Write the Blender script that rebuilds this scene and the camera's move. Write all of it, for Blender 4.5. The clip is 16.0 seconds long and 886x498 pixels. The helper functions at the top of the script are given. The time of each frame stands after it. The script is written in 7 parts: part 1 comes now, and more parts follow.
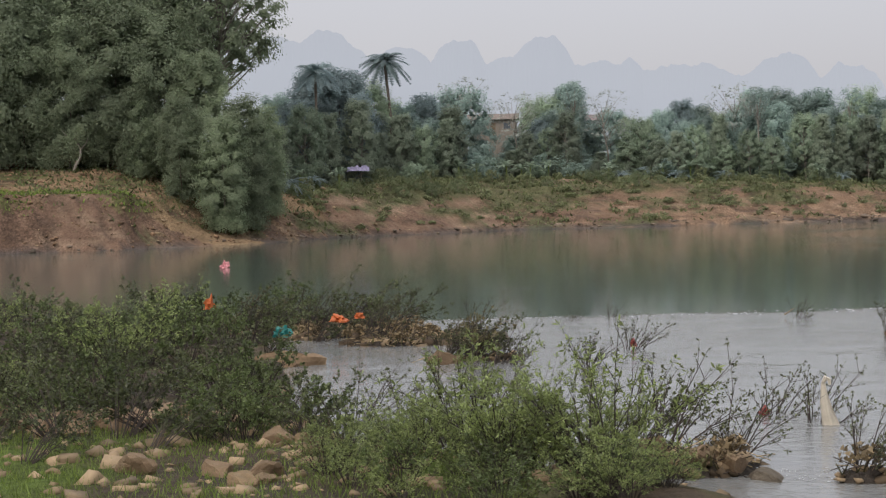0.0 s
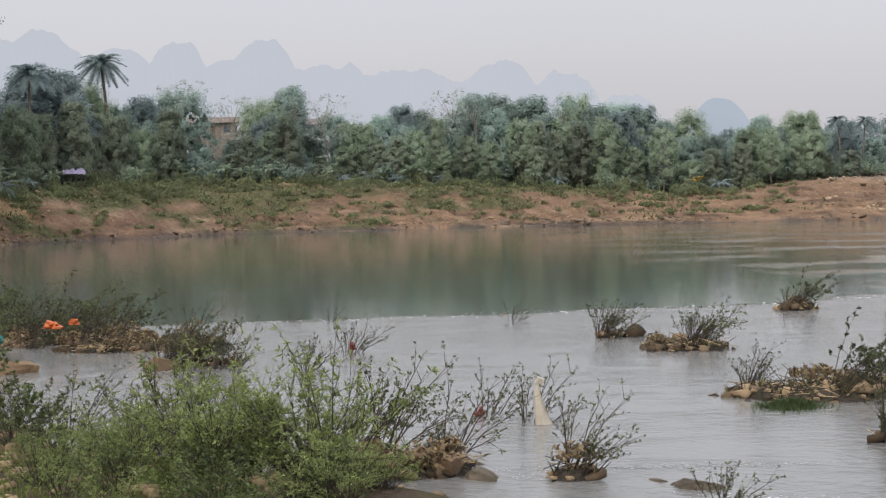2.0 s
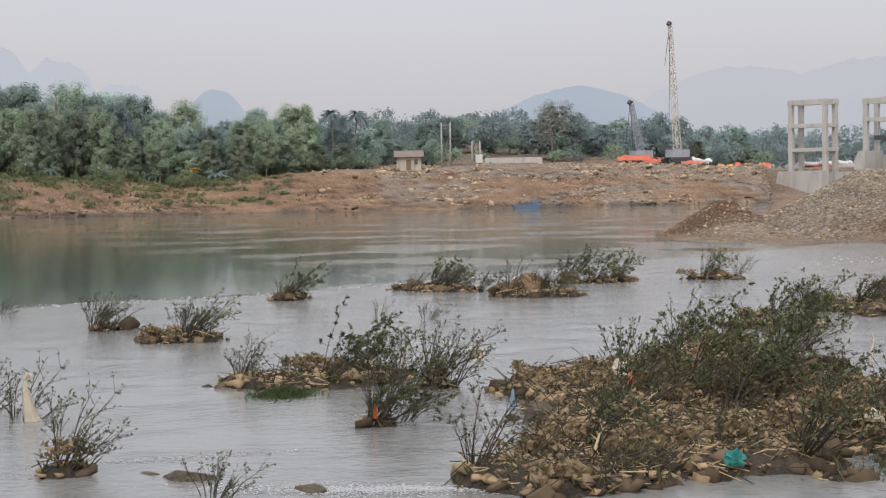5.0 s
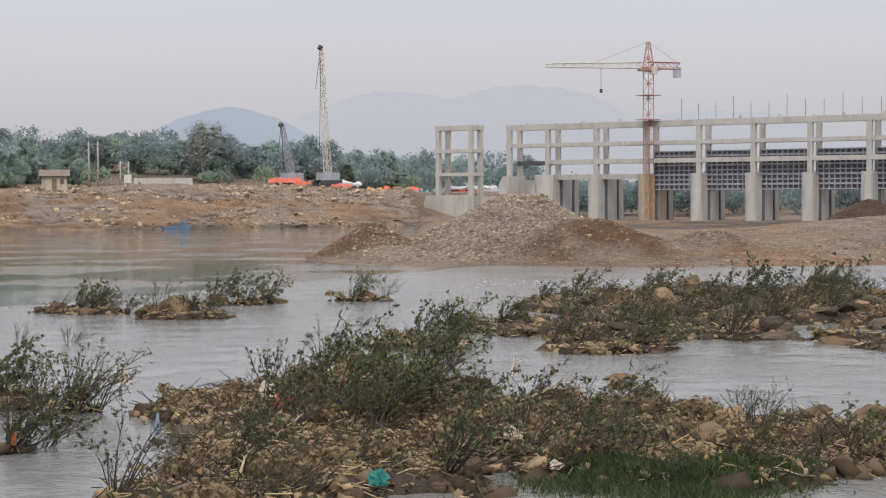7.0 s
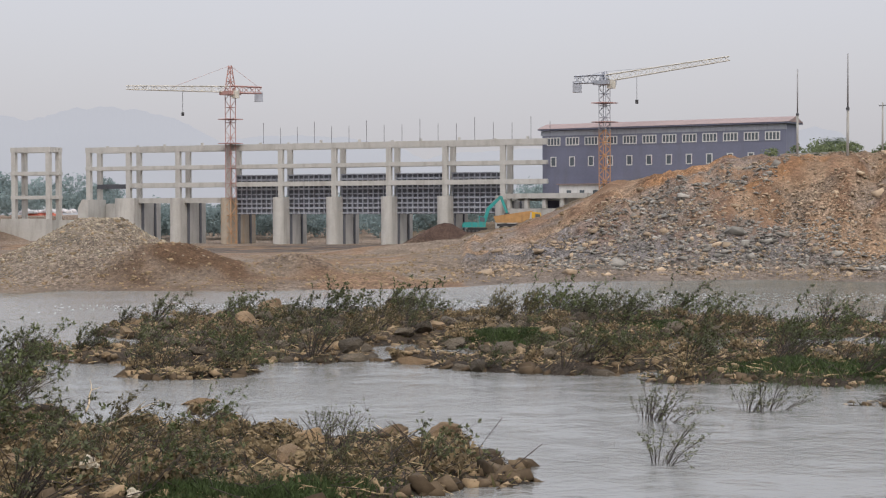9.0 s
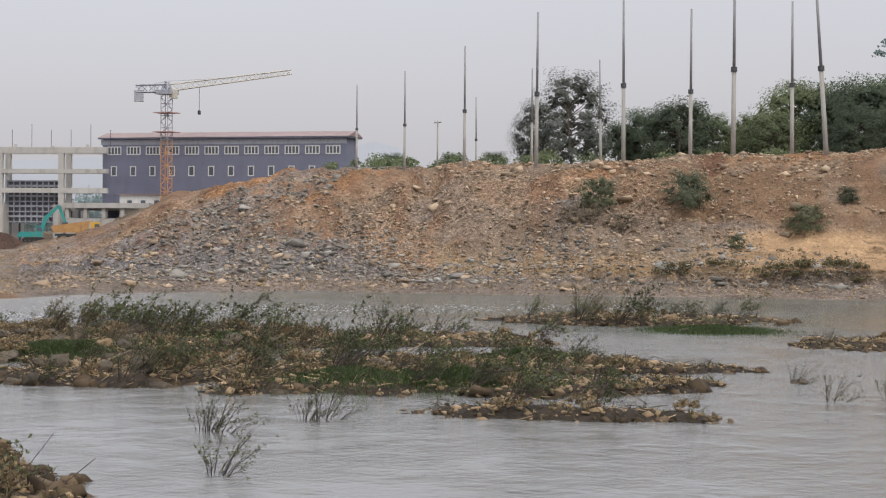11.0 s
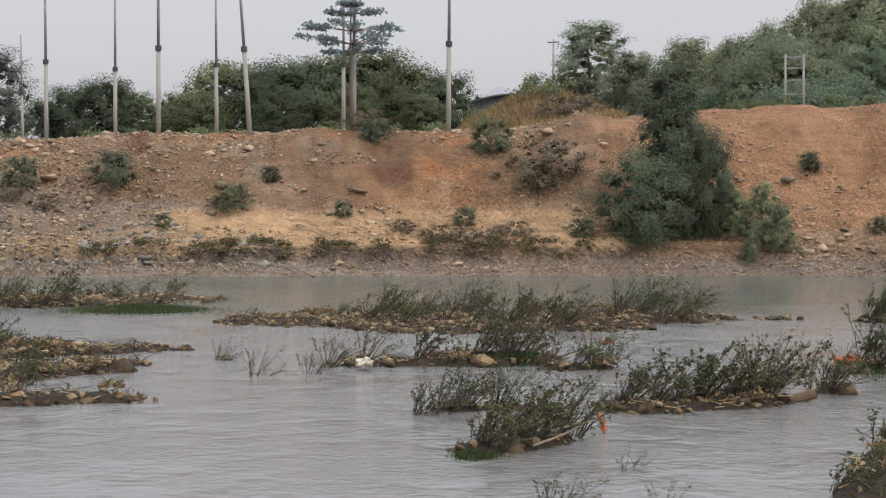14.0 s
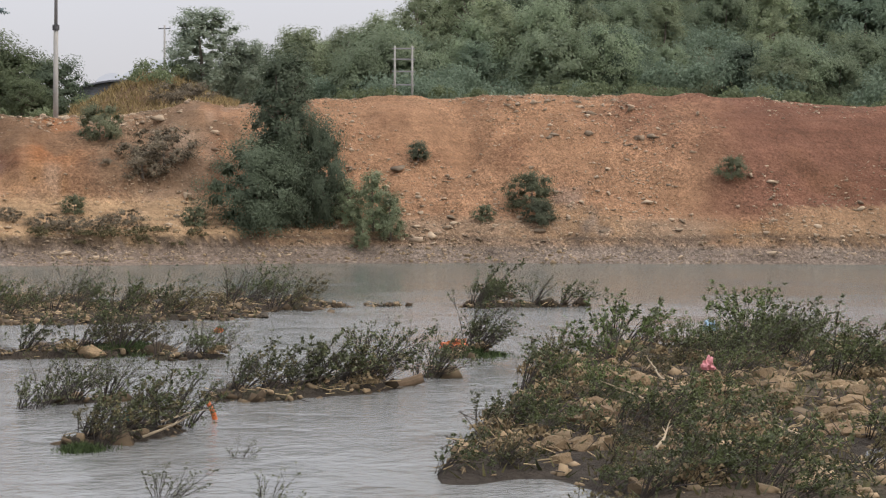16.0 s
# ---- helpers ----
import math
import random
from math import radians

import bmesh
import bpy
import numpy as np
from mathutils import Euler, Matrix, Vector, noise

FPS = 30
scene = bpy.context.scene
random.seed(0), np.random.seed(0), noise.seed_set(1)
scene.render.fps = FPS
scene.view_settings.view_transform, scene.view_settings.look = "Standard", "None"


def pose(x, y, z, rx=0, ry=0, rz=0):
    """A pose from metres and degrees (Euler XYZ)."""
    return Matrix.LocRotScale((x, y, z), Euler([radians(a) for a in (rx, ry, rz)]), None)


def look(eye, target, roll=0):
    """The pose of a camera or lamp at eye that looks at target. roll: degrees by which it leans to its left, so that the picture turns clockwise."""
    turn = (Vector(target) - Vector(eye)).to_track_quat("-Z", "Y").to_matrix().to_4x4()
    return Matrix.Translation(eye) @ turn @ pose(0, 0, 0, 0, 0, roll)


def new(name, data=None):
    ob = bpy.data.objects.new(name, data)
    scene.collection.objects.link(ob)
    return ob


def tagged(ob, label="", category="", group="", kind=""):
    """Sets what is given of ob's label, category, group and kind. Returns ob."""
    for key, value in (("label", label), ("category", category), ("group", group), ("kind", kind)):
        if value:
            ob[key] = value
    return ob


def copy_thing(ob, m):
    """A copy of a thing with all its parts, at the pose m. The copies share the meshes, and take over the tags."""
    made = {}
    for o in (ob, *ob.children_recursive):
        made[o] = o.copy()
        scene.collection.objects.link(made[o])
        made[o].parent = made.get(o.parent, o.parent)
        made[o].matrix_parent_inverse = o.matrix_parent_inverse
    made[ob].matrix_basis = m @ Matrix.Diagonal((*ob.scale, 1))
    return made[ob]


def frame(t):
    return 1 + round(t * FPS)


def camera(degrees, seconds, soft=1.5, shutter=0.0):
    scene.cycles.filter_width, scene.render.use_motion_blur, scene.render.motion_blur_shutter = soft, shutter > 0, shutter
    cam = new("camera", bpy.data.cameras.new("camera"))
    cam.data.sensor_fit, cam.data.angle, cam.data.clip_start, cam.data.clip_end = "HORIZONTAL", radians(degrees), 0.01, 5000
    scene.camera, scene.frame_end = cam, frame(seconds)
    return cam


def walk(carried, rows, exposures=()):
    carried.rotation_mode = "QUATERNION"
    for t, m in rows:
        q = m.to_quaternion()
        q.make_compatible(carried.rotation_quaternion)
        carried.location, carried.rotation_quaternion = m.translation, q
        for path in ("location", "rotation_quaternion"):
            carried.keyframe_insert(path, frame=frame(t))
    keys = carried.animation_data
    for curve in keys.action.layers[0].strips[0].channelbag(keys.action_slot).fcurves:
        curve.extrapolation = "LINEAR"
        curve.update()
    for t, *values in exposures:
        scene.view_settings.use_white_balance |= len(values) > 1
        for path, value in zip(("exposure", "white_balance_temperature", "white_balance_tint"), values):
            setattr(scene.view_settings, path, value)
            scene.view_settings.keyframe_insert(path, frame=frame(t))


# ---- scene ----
# Camera: a hand-held pan from one spot on the bank, six metres above the river; the lens swings on a short arm.
cam = camera(29.09, 16.0, soft=1.2)
EYE, ARM = 6.0, 0.46
PAN = [  # seconds, heading (degrees clockwise from +y), pitch, tilt to the side
    (0.0, 0.01, -1.84, 1.49),
    (0.5, 2.05, -2.07, 1.30),
    (1.0, 4.25, -1.69, 1.28),
    (1.5, 6.61, -2.02, 1.25),
    (2.0, 9.35, -1.93, 1.32),
    (2.5, 11.77, -2.05, 1.03),
    (3.0, 14.18, -2.04, 1.06),
    (5.5, 29.16, -2.61, 0.81),
    (6.0, 32.15, -2.52, 0.66),
    (6.5, 35.15, -2.26, 0.50),
    (7.0, 37.78, -1.94, 0.28),
    (7.5, 41.17, -1.63, 0.39),
    (8.0, 44.10, -1.61, 0.23),
    (8.5, 48.31, -1.50, 0.25),
    (9.0, 51.70, -1.20, 0.20),
    (9.5, 55.31, -1.50, 0.16),
    (10.0, 59.42, -1.21, -0.03),
    (12.5, 74.62, -1.39, -0.39),
    (13.0, 77.80, -1.62, -0.19),
    (13.5, 82.02, -1.30, -0.24),
    (14.0, 85.33, -1.41, -0.12),
    (14.5, 87.96, -1.41, -0.47),
    (15.0, 91.25, -1.57, -0.34),
    (15.5, 94.92, -1.77, -0.36),
    (16.0, 98.24, -1.76, -0.22),
]


def held(heading, pitch, side):
    a = radians(heading)
    return pose(ARM * math.sin(a), ARM * math.cos(a), EYE, 90 + pitch, 0, -heading) @ pose(0, 0, 0, 0, 0, -side)


walk(cam, [(t, held(a, b, c)) for t, a, b, c in PAN],
     exposures=[(0.0, -0.06), (1.5, 0.05), (3.0, 0.08), (6.0, 0.02), (13.0, 0.0), (14.5, 0.06), (16.0, 0.15)])

# ---- world and light: a bright overcast sky, brighter overhead, and a wide weak sun ----
SUN_HEIGHT, SUN_HEADING = 50.0, 215.0
world = bpy.data.worlds.new("overcast_sky")
scene.world = world
world.use_nodes = True
wn, wl = world.node_tree.nodes, world.node_tree.links
wn.clear()
w_out = wn.new("ShaderNodeOutputWorld")
w_add = wn.new("ShaderNodeAddShader")
w_sky = wn.new("ShaderNodeTexSky")
w_sky.sky_type, w_sky.sun_disc = "NISHITA", False
w_sky.sun_elevation, w_sky.sun_rotation = radians(SUN_HEIGHT), radians(SUN_HEADING)
w_sky.dust_density, w_sky.air_density = 6.0, 1.0
w_bg1, w_bg2 = wn.new("ShaderNodeBackground"), wn.new("ShaderNodeBackground")
w_bg1.inputs["Strength"].default_value = 0.05
w_bg2.inputs["Strength"].default_value = 1.0
w_co, w_sep = wn.new("ShaderNodeTexCoord"), wn.new("ShaderNodeSeparateXYZ")
w_ramp, w_noise = wn.new("ShaderNodeValToRGB"), wn.new("ShaderNodeTexNoise")
w_noise.inputs["Scale"].default_value, w_noise.inputs["Detail"].default_value = 2.5, 4
w_mix = wn.new("ShaderNodeMixRGB")
w_mix.blend_type, w_mix.inputs[0].default_value = "SOFT_LIGHT", 0.12
els = w_ramp.color_ramp.elements
els[0].position, els[0].color = 0.0, (0.50, 0.49, 0.52, 1)
els[1].position, els[1].color = 1.0, (1.25, 1.25, 1.28, 1)
mid = els.new(0.16)
mid.color = (0.57, 0.555, 0.59, 1)
high_sky = els.new(0.42)
high_sky.color = (0.92, 0.91, 0.94, 1)
wl.new(w_co.outputs["Generated"], w_sep.inputs[0])
wl.new(w_co.outputs["Generated"], w_noise.inputs["Vector"])
wl.new(w_sep.outputs["Z"], w_ramp.inputs[0])
wl.new(w_ramp.outputs[0], w_mix.inputs[1])
wl.new(w_noise.outputs["Fac"], w_mix.inputs[2])
wl.new(w_mix.outputs[0], w_bg2.inputs["Color"])
wl.new(w_sky.outputs[0], w_bg1.inputs["Color"])
wl.new(w_bg1.outputs[0], w_add.inputs[0])
wl.new(w_bg2.outputs[0], w_add.inputs[1])
wl.new(w_add.outputs[0], w_out.inputs[0])

sun = new("sun", bpy.data.lights.new("sun", "SUN"))
sun.data.energy, sun.data.angle, sun.data.color = 0.95, radians(25), (1.0, 0.96, 0.90)
sh, sr = radians(SUN_HEADING), radians(SUN_HEIGHT)
sun.matrix_world = look((math.sin(sh) * math.cos(sr) * 400, math.cos(sh) * math.cos(sr) * 400, math.sin(sr) * 400), (0, 0, 0))


# ---- materials ----
def mat(name, color=(0.5, 0.5, 0.5), rough=0.8, metal=0.0, vary=0.25, scale=3.0, bump=0.0, bump_scale=20.0, island=0.0, objects=0.0, attr=False, stains=0.0, stain_color=(0.1, 0.08, 0.06), spec=0.4, leaf=0.0, strata=0.0, pebbles=0.0):
    """A surface: base colour (or the mesh's soil colours), clouds at two scales, stains, grain, and differences between islands or objects."""
    m = bpy.data.materials.new(name)
    m.use_nodes = True
    n, l = m.node_tree.nodes, m.node_tree.links
    b = n["Principled BSDF"]
    b.inputs["Roughness"].default_value, b.inputs["Metallic"].default_value = rough, metal
    b.inputs["Specular IOR Level"].default_value = spec
    co = n.new("ShaderNodeTexCoord")
    if attr:
        src = n.new("ShaderNodeVertexColor")
        src.layer_name = "soil"
        col = src.outputs["Color"]
    else:
        src = n.new("ShaderNodeRGB")
        src.outputs[0].default_value = (*color, 1)
        col = src.outputs[0]

    def tex(sc, detail=5.0, rough_=0.6):
        t = n.new("ShaderNodeTexNoise")
        t.inputs["Scale"].default_value, t.inputs["Detail"].default_value, t.inputs["Roughness"].default_value = sc, detail, rough_
        l.new(co.outputs["Object"], t.inputs["Vector"])
        return t.outputs["Fac"]

    def scaled(fac, lo, hi):
        r = n.new("ShaderNodeMapRange")
        r.inputs["From Min"].default_value, r.inputs["From Max"].default_value = 0.25, 0.75
        r.inputs["To Min"].default_value, r.inputs["To Max"].default_value = lo, hi
        l.new(fac, r.inputs["Value"])
        return r.outputs[0]

    def times(c, v):
        x = n.new("ShaderNodeVectorMath")
        x.operation = "SCALE"
        l.new(c, x.inputs[0])
        l.new(v, x.inputs["Scale"])
        return x.outputs[0]

    if vary:
        col = times(col, scaled(tex(scale), 1 - vary, 1 + vary))
        col = times(col, scaled(tex(scale * 9.7, 3.0), 1 - vary * 0.6, 1 + vary * 0.6))
    if strata:
        mp = n.new("ShaderNodeMapping")
        mp.inputs["Scale"].default_value = (0.10, 0.10, 2.6)
        t = n.new("ShaderNodeTexNoise")
        t.inputs["Scale"].default_value, t.inputs["Detail"].default_value, t.inputs["Roughness"].default_value = 1.0, 6, 0.7
        l.new(co.outputs["Object"], mp.inputs["Vector"])
        l.new(mp.outputs[0], t.inputs["Vector"])
        col = times(col, scaled(t.outputs["Fac"], 1 - strata, 1 + strata))
    if pebbles:
        for sc, amount in ((4.2, pebbles), (10.5, pebbles * 0.8)):
            t = n.new("ShaderNodeTexVoronoi")
            t.inputs["Scale"].default_value = sc
            l.new(co.outputs["Object"], t.inputs["Vector"])
            one = n.new("ShaderNodeSeparateColor")
            l.new(t.outputs["Color"], one.inputs[0])
            r = n.new("ShaderNodeMapRange")
            r.inputs["To Min"].default_value, r.inputs["To Max"].default_value = -amount, amount
            l.new(one.outputs[0], r.inputs["Value"])
            q = n.new("ShaderNodeMath")
            q.operation = "MULTIPLY_ADD"
            q.inputs[2].default_value = 1.0
            l.new(r.outputs[0], q.inputs[0])
            l.new(src.outputs["Alpha"], q.inputs[1])
            col = times(col, q.outputs[0])
    if stains:
        mx = n.new("ShaderNodeMixRGB")
        mx.inputs[2].default_value = (*stain_color, 1)
        mp = n.new("ShaderNodeMapping")
        mp.inputs["Scale"].default_value = (1, 1, 0.18)
        t = n.new("ShaderNodeTexNoise")
        t.inputs["Scale"].default_value, t.inputs["Detail"].default_value = scale * 2.3, 6
        l.new(co.outputs["Object"], mp.inputs["Vector"])
        l.new(mp.outputs[0], t.inputs["Vector"])
        r = n.new("ShaderNodeMapRange")
        r.inputs["From Min"].default_value, r.inputs["From Max"].default_value, r.inputs["To Max"].default_value = 0.5, 0.72, stains
        l.new(t.outputs["Fac"], r.inputs["Value"])
        l.new(r.outputs[0], mx.inputs[0])
        l.new(col, mx.inputs[1])
        col = mx.outputs[0]
    for amount, out in ((island, "Random Per Island"), (objects, "Random")):
        if amount:
            g = n.new("ShaderNodeNewGeometry" if out == "Random Per Island" else "ShaderNodeObjectInfo")
            r = n.new("ShaderNodeMapRange")
            r.inputs["To Min"].default_value, r.inputs["To Max"].default_value = 1 - amount, 1 + amount
            l.new(g.outputs[out], r.inputs["Value"])
            col = times(col, r.outputs[0])
    l.new(col, b.inputs["Base Color"])
    if leaf:
        tr, ad = n.new("ShaderNodeBsdfTranslucent"), n.new("ShaderNodeMixShader")
        ad.inputs[0].default_value = leaf
        l.new(col, tr.inputs["Color"])
        l.new(b.outputs[0], ad.inputs[1])
        l.new(tr.outputs[0], ad.inputs[2])
        l.new(ad.outputs[0], n["Material Output"].inputs["Surface"])
    if bump:
        bp = n.new("ShaderNodeBump")
        bp.inputs["Strength"].default_value, bp.inputs["Distance"].default_value = 1.0, bump
        l.new(tex(bump_scale, 6.0, 0.65), bp.inputs["Height"])
        l.new(bp.outputs[0], b.inputs["Normal"])
    return m


GROUND = mat("earth_and_grass", rough=0.95, vary=0.32, scale=0.35, bump=0.6, bump_scale=1.5, attr=True, spec=0.15, strata=0.14, pebbles=0.42)
CONCRETE = mat("weathered_concrete", (0.45, 0.44, 0.42), 0.9, vary=0.10, scale=0.35, stains=0.45, stain_color=(0.24, 0.22, 0.19), bump=0.02, bump_scale=6)
CONCRETE_OLD = mat("mud_stained_concrete", (0.36, 0.31, 0.25), 0.92, vary=0.16, scale=0.4, stains=0.6, stain_color=(0.36, 0.22, 0.11), bump=0.02, bump_scale=6)
STEEL_GREY = mat("painted_gate_steel", (0.34, 0.36, 0.41), 0.55, vary=0.12, scale=0.8, stains=0.3, stain_color=(0.12, 0.09, 0.08))
STEEL_DARK = mat("dark_gate_skin", (0.11, 0.115, 0.135), 0.6, vary=0.2, scale=0.7)
CRANE_RED = mat("faded_red_crane_paint", (0.40, 0.235, 0.215), 0.6, vary=0.2, scale=1.2, stains=0.3)
CRANE_ORANGE = mat("orange_crane_paint", (0.47, 0.26, 0.135), 0.6, vary=0.2, scale=1.2, stains=0.3)
CRANE_WHITE = mat("off_white_crane_paint", (0.55, 0.52, 0.46), 0.6, vary=0.15, scale=1.2, stains=0.3)
# greyish yellow, paled further to imitate haze on the far boom
CRANE_YELLOW = mat("yellow_boom_paint", (0.55, 0.52, 0.46), 0.6, vary=0.2, scale=1.0)
DARK_METAL = mat("dark_steel", (0.06, 0.06, 0.065), 0.55, vary=0.2, scale=2)
# blue-grey sheet, its blue lifted a little to hold the haze
CLADDING = mat("grey_blue_sheet_cladding", (0.155, 0.165, 0.232), 0.6, vary=0.10, scale=0.3, stains=0.15)
ROOF_RED = mat("red_sheet_roof", (0.27, 0.20, 0.195), 0.6, vary=0.15, scale=0.5)
WHITE = mat("white_paint", (0.60, 0.60, 0.59), 0.6, vary=0.08, scale=1.0, stains=0.2)
GLASS = mat("window_glass", (0.10, 0.12, 0.14), 0.08, vary=0.1, scale=0.5, spec=0.6)
TIMBER = mat("weathered_timber", (0.20, 0.14, 0.09), 0.85, vary=0.3, scale=3)
POLE_GREY = mat("grey_concrete_pole", (0.33, 0.32, 0.30), 0.85, vary=0.12, scale=0.8, stains=0.3, stain_color=(0.2, 0.18, 0.15))
POLE_STEEL = mat("dark_grey_upper_pole", (0.25, 0.25, 0.26), 0.6, vary=0.15, scale=1)
ROCK = mat("river_rock", (0.205, 0.142, 0.08), 0.9, vary=0.28, scale=1.8, bump=0.05, bump_scale=7, objects=0.28, stains=0.35, stain_color=(0.16, 0.13, 0.09))
ROCK_DARK = mat("wet_dark_rock", (0.095, 0.078, 0.058), 0.75, vary=0.35, scale=2, bump=0.07, bump_scale=8, objects=0.35, spec=0.2)
STONES = mat("loose_stones", (0.25, 0.182, 0.11), 0.92, vary=0.15, scale=2.0, island=0.45)
RUBBLE_GREY = mat("grey_quarry_rubble", (0.245, 0.232, 0.21), 0.95, vary=0.2, scale=1.5, island=0.5)
RUBBLE_TAN = mat("tan_quarry_rubble", (0.34, 0.262, 0.185), 0.95, vary=0.2, scale=1.5, island=0.45)
LEAF = mat("shrub_leaves", (0.090, 0.106, 0.044), 0.45, vary=0.15, scale=1.5, island=0.62, objects=0.35, leaf=0.35)
LEAF_MID = mat("mid_green_leaves", (0.100, 0.130, 0.046), 0.5, vary=0.15, scale=1.5, island=0.5, objects=0.3, leaf=0.35)
LEAF_GREEN = mat("fresh_green_leaves", (0.215, 0.262, 0.092), 0.5, vary=0.15, scale=1.5, island=0.45, objects=0.2, leaf=0.35)
LEAF_DARK = mat("dark_dusty_leaves", (0.084, 0.092, 0.044), 0.6, vary=0.2, scale=1.5, island=0.5, objects=0.25, leaf=0.25)
COBBLES_WET = mat("wet_dark_cobbles", (0.085, 0.062, 0.040), 0.8, vary=0.2, scale=2.0, island=0.55, spec=0.15)
STEM = mat("dark_wet_stems", (0.042, 0.032, 0.026), 0.8, vary=0.25, scale=5)
DRY = mat("dry_flood_debris", (0.31, 0.235, 0.135), 0.95, vary=0.2, scale=2, island=0.5)
GRASS = mat("green_grass", (0.15, 0.20, 0.045), 0.7, vary=0.2, scale=0.8, island=0.4, leaf=0.3)
BARK = mat("grey_bark", (0.17, 0.14, 0.115), 0.9, vary=0.25, scale=2)
BARK_PALE = mat("pale_bark", (0.25, 0.225, 0.195), 0.9, vary=0.2, scale=2)
# Far leaves, TREE_D aside: base colours lifted and blued to hold the haze.
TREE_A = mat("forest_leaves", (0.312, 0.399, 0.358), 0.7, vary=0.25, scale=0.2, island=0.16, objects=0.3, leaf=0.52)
TREE_B = mat("hazed_forest_leaves", (0.336, 0.411, 0.297), 0.7, vary=0.25, scale=0.2, island=0.16, objects=0.25, leaf=0.5)
TREE_C = mat("hazed_pale_leaves", (0.328, 0.351, 0.316), 0.7, vary=0.15, scale=0.25, island=0.16, objects=0.15, leaf=0.42)
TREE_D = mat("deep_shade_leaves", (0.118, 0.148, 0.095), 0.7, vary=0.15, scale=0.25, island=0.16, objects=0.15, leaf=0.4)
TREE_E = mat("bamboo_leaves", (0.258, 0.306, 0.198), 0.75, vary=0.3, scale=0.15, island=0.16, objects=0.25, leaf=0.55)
TREE_G = mat("hazed_far_leaves", (0.234, 0.295, 0.298), 0.7, vary=0.25, scale=0.2, island=0.16, objects=0.2, leaf=0.52)
TREE_F = mat("hazed_olive_leaves", (0.281, 0.328, 0.248), 0.75, vary=0.25, scale=0.2, island=0.16, objects=0.25, leaf=0.5)
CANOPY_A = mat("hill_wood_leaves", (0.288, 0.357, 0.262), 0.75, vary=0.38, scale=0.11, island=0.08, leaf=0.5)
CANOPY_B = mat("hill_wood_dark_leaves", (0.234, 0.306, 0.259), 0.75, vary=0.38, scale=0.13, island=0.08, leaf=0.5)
HILL_A = mat("hill_tree_leaves", (0.215, 0.262, 0.165), 0.7, vary=0.2, scale=0.3, island=0.16, objects=0.3, leaf=0.5)
HILL_B = mat("dark_hill_tree_leaves", (0.155, 0.202, 0.142), 0.7, vary=0.2, scale=0.3, island=0.16, objects=0.3, leaf=0.5)
HILL_C = mat("light_hill_tree_leaves", (0.250, 0.288, 0.175), 0.7, vary=0.2, scale=0.3, island=0.16, objects=0.25, leaf=0.5)
BRUSH = mat("matted_dry_brush", (0.20, 0.150, 0.085), 0.9, vary=0.3, scale=1.2, island=0.5, leaf=0.2)
BANK_LEAF = mat("olive_scrub_leaves", (0.185, 0.205, 0.105), 0.8, vary=0.3, scale=0.15, island=0.2, leaf=0.4)
# greyed leaf colour, standing in for haze before this tree
HAZE_LEAF = mat("hazed_grey_leaves", (0.185, 0.200, 0.180), 0.8, vary=0.25, scale=0.3, island=0.2, objects=0.1, leaf=0.4)
CREST_A = mat("crest_tree_leaves", (0.150, 0.182, 0.098), 0.75, vary=0.25, scale=0.3, island=0.2, objects=0.25, leaf=0.45)
CREST_B = mat("dark_crest_tree_leaves", (0.105, 0.135, 0.088), 0.75, vary=0.25, scale=0.3, island=0.2, objects=0.25, leaf=0.45)
BUSH_GREEN = mat("dusty_bush_leaves", (0.150, 0.162, 0.098), 0.8, vary=0.2, scale=0.6, island=0.25, objects=0.2, leaf=0.4)
BUSH_DARK = mat("dark_bush_leaves", (0.112, 0.126, 0.082), 0.8, vary=0.2, scale=0.6, island=0.25, objects=0.2, leaf=0.4)
LEAF_BROWN = mat("brown_olive_leaves", (0.120, 0.104, 0.052), 0.7, vary=0.2, scale=1.5, island=0.5, objects=0.25, leaf=0.3)
BUSH_BROWN = mat("dry_brown_scrub", (0.17, 0.14, 0.098), 0.85, vary=0.2, scale=0.6, island=0.4, leaf=0.2)


# ---- helpers of this scene ----
def mesh_object(name, verts, faces, material, parent=None, label="", smooth=False):
    me = bpy.data.meshes.new(name)
    if isinstance(verts, np.ndarray):
        verts, faces = np.asarray(verts, np.float32), np.asarray(faces, np.int32)
        k = faces.shape[1]
        me.vertices.add(len(verts))
        me.vertices.foreach_set("co", verts.ravel())
        me.loops.add(faces.size)
        me.loops.foreach_set("vertex_index", faces.ravel())
        me.polygons.add(len(faces))
        me.polygons.foreach_set("loop_start", np.arange(0, faces.size, k, dtype=np.int32))
        me.update(calc_edges=True)
    else:
        me.from_pydata(verts, [], faces)
    if smooth:
        me.shade_smooth()
    if isinstance(material, (list, tuple)):
        for m in material:
            me.materials.append(m)
    else:
        me.materials.append(material)
    ob = new(name, me)
    if parent is not None:
        ob.parent = parent
    if label:
        tagged(ob, label)
    return ob


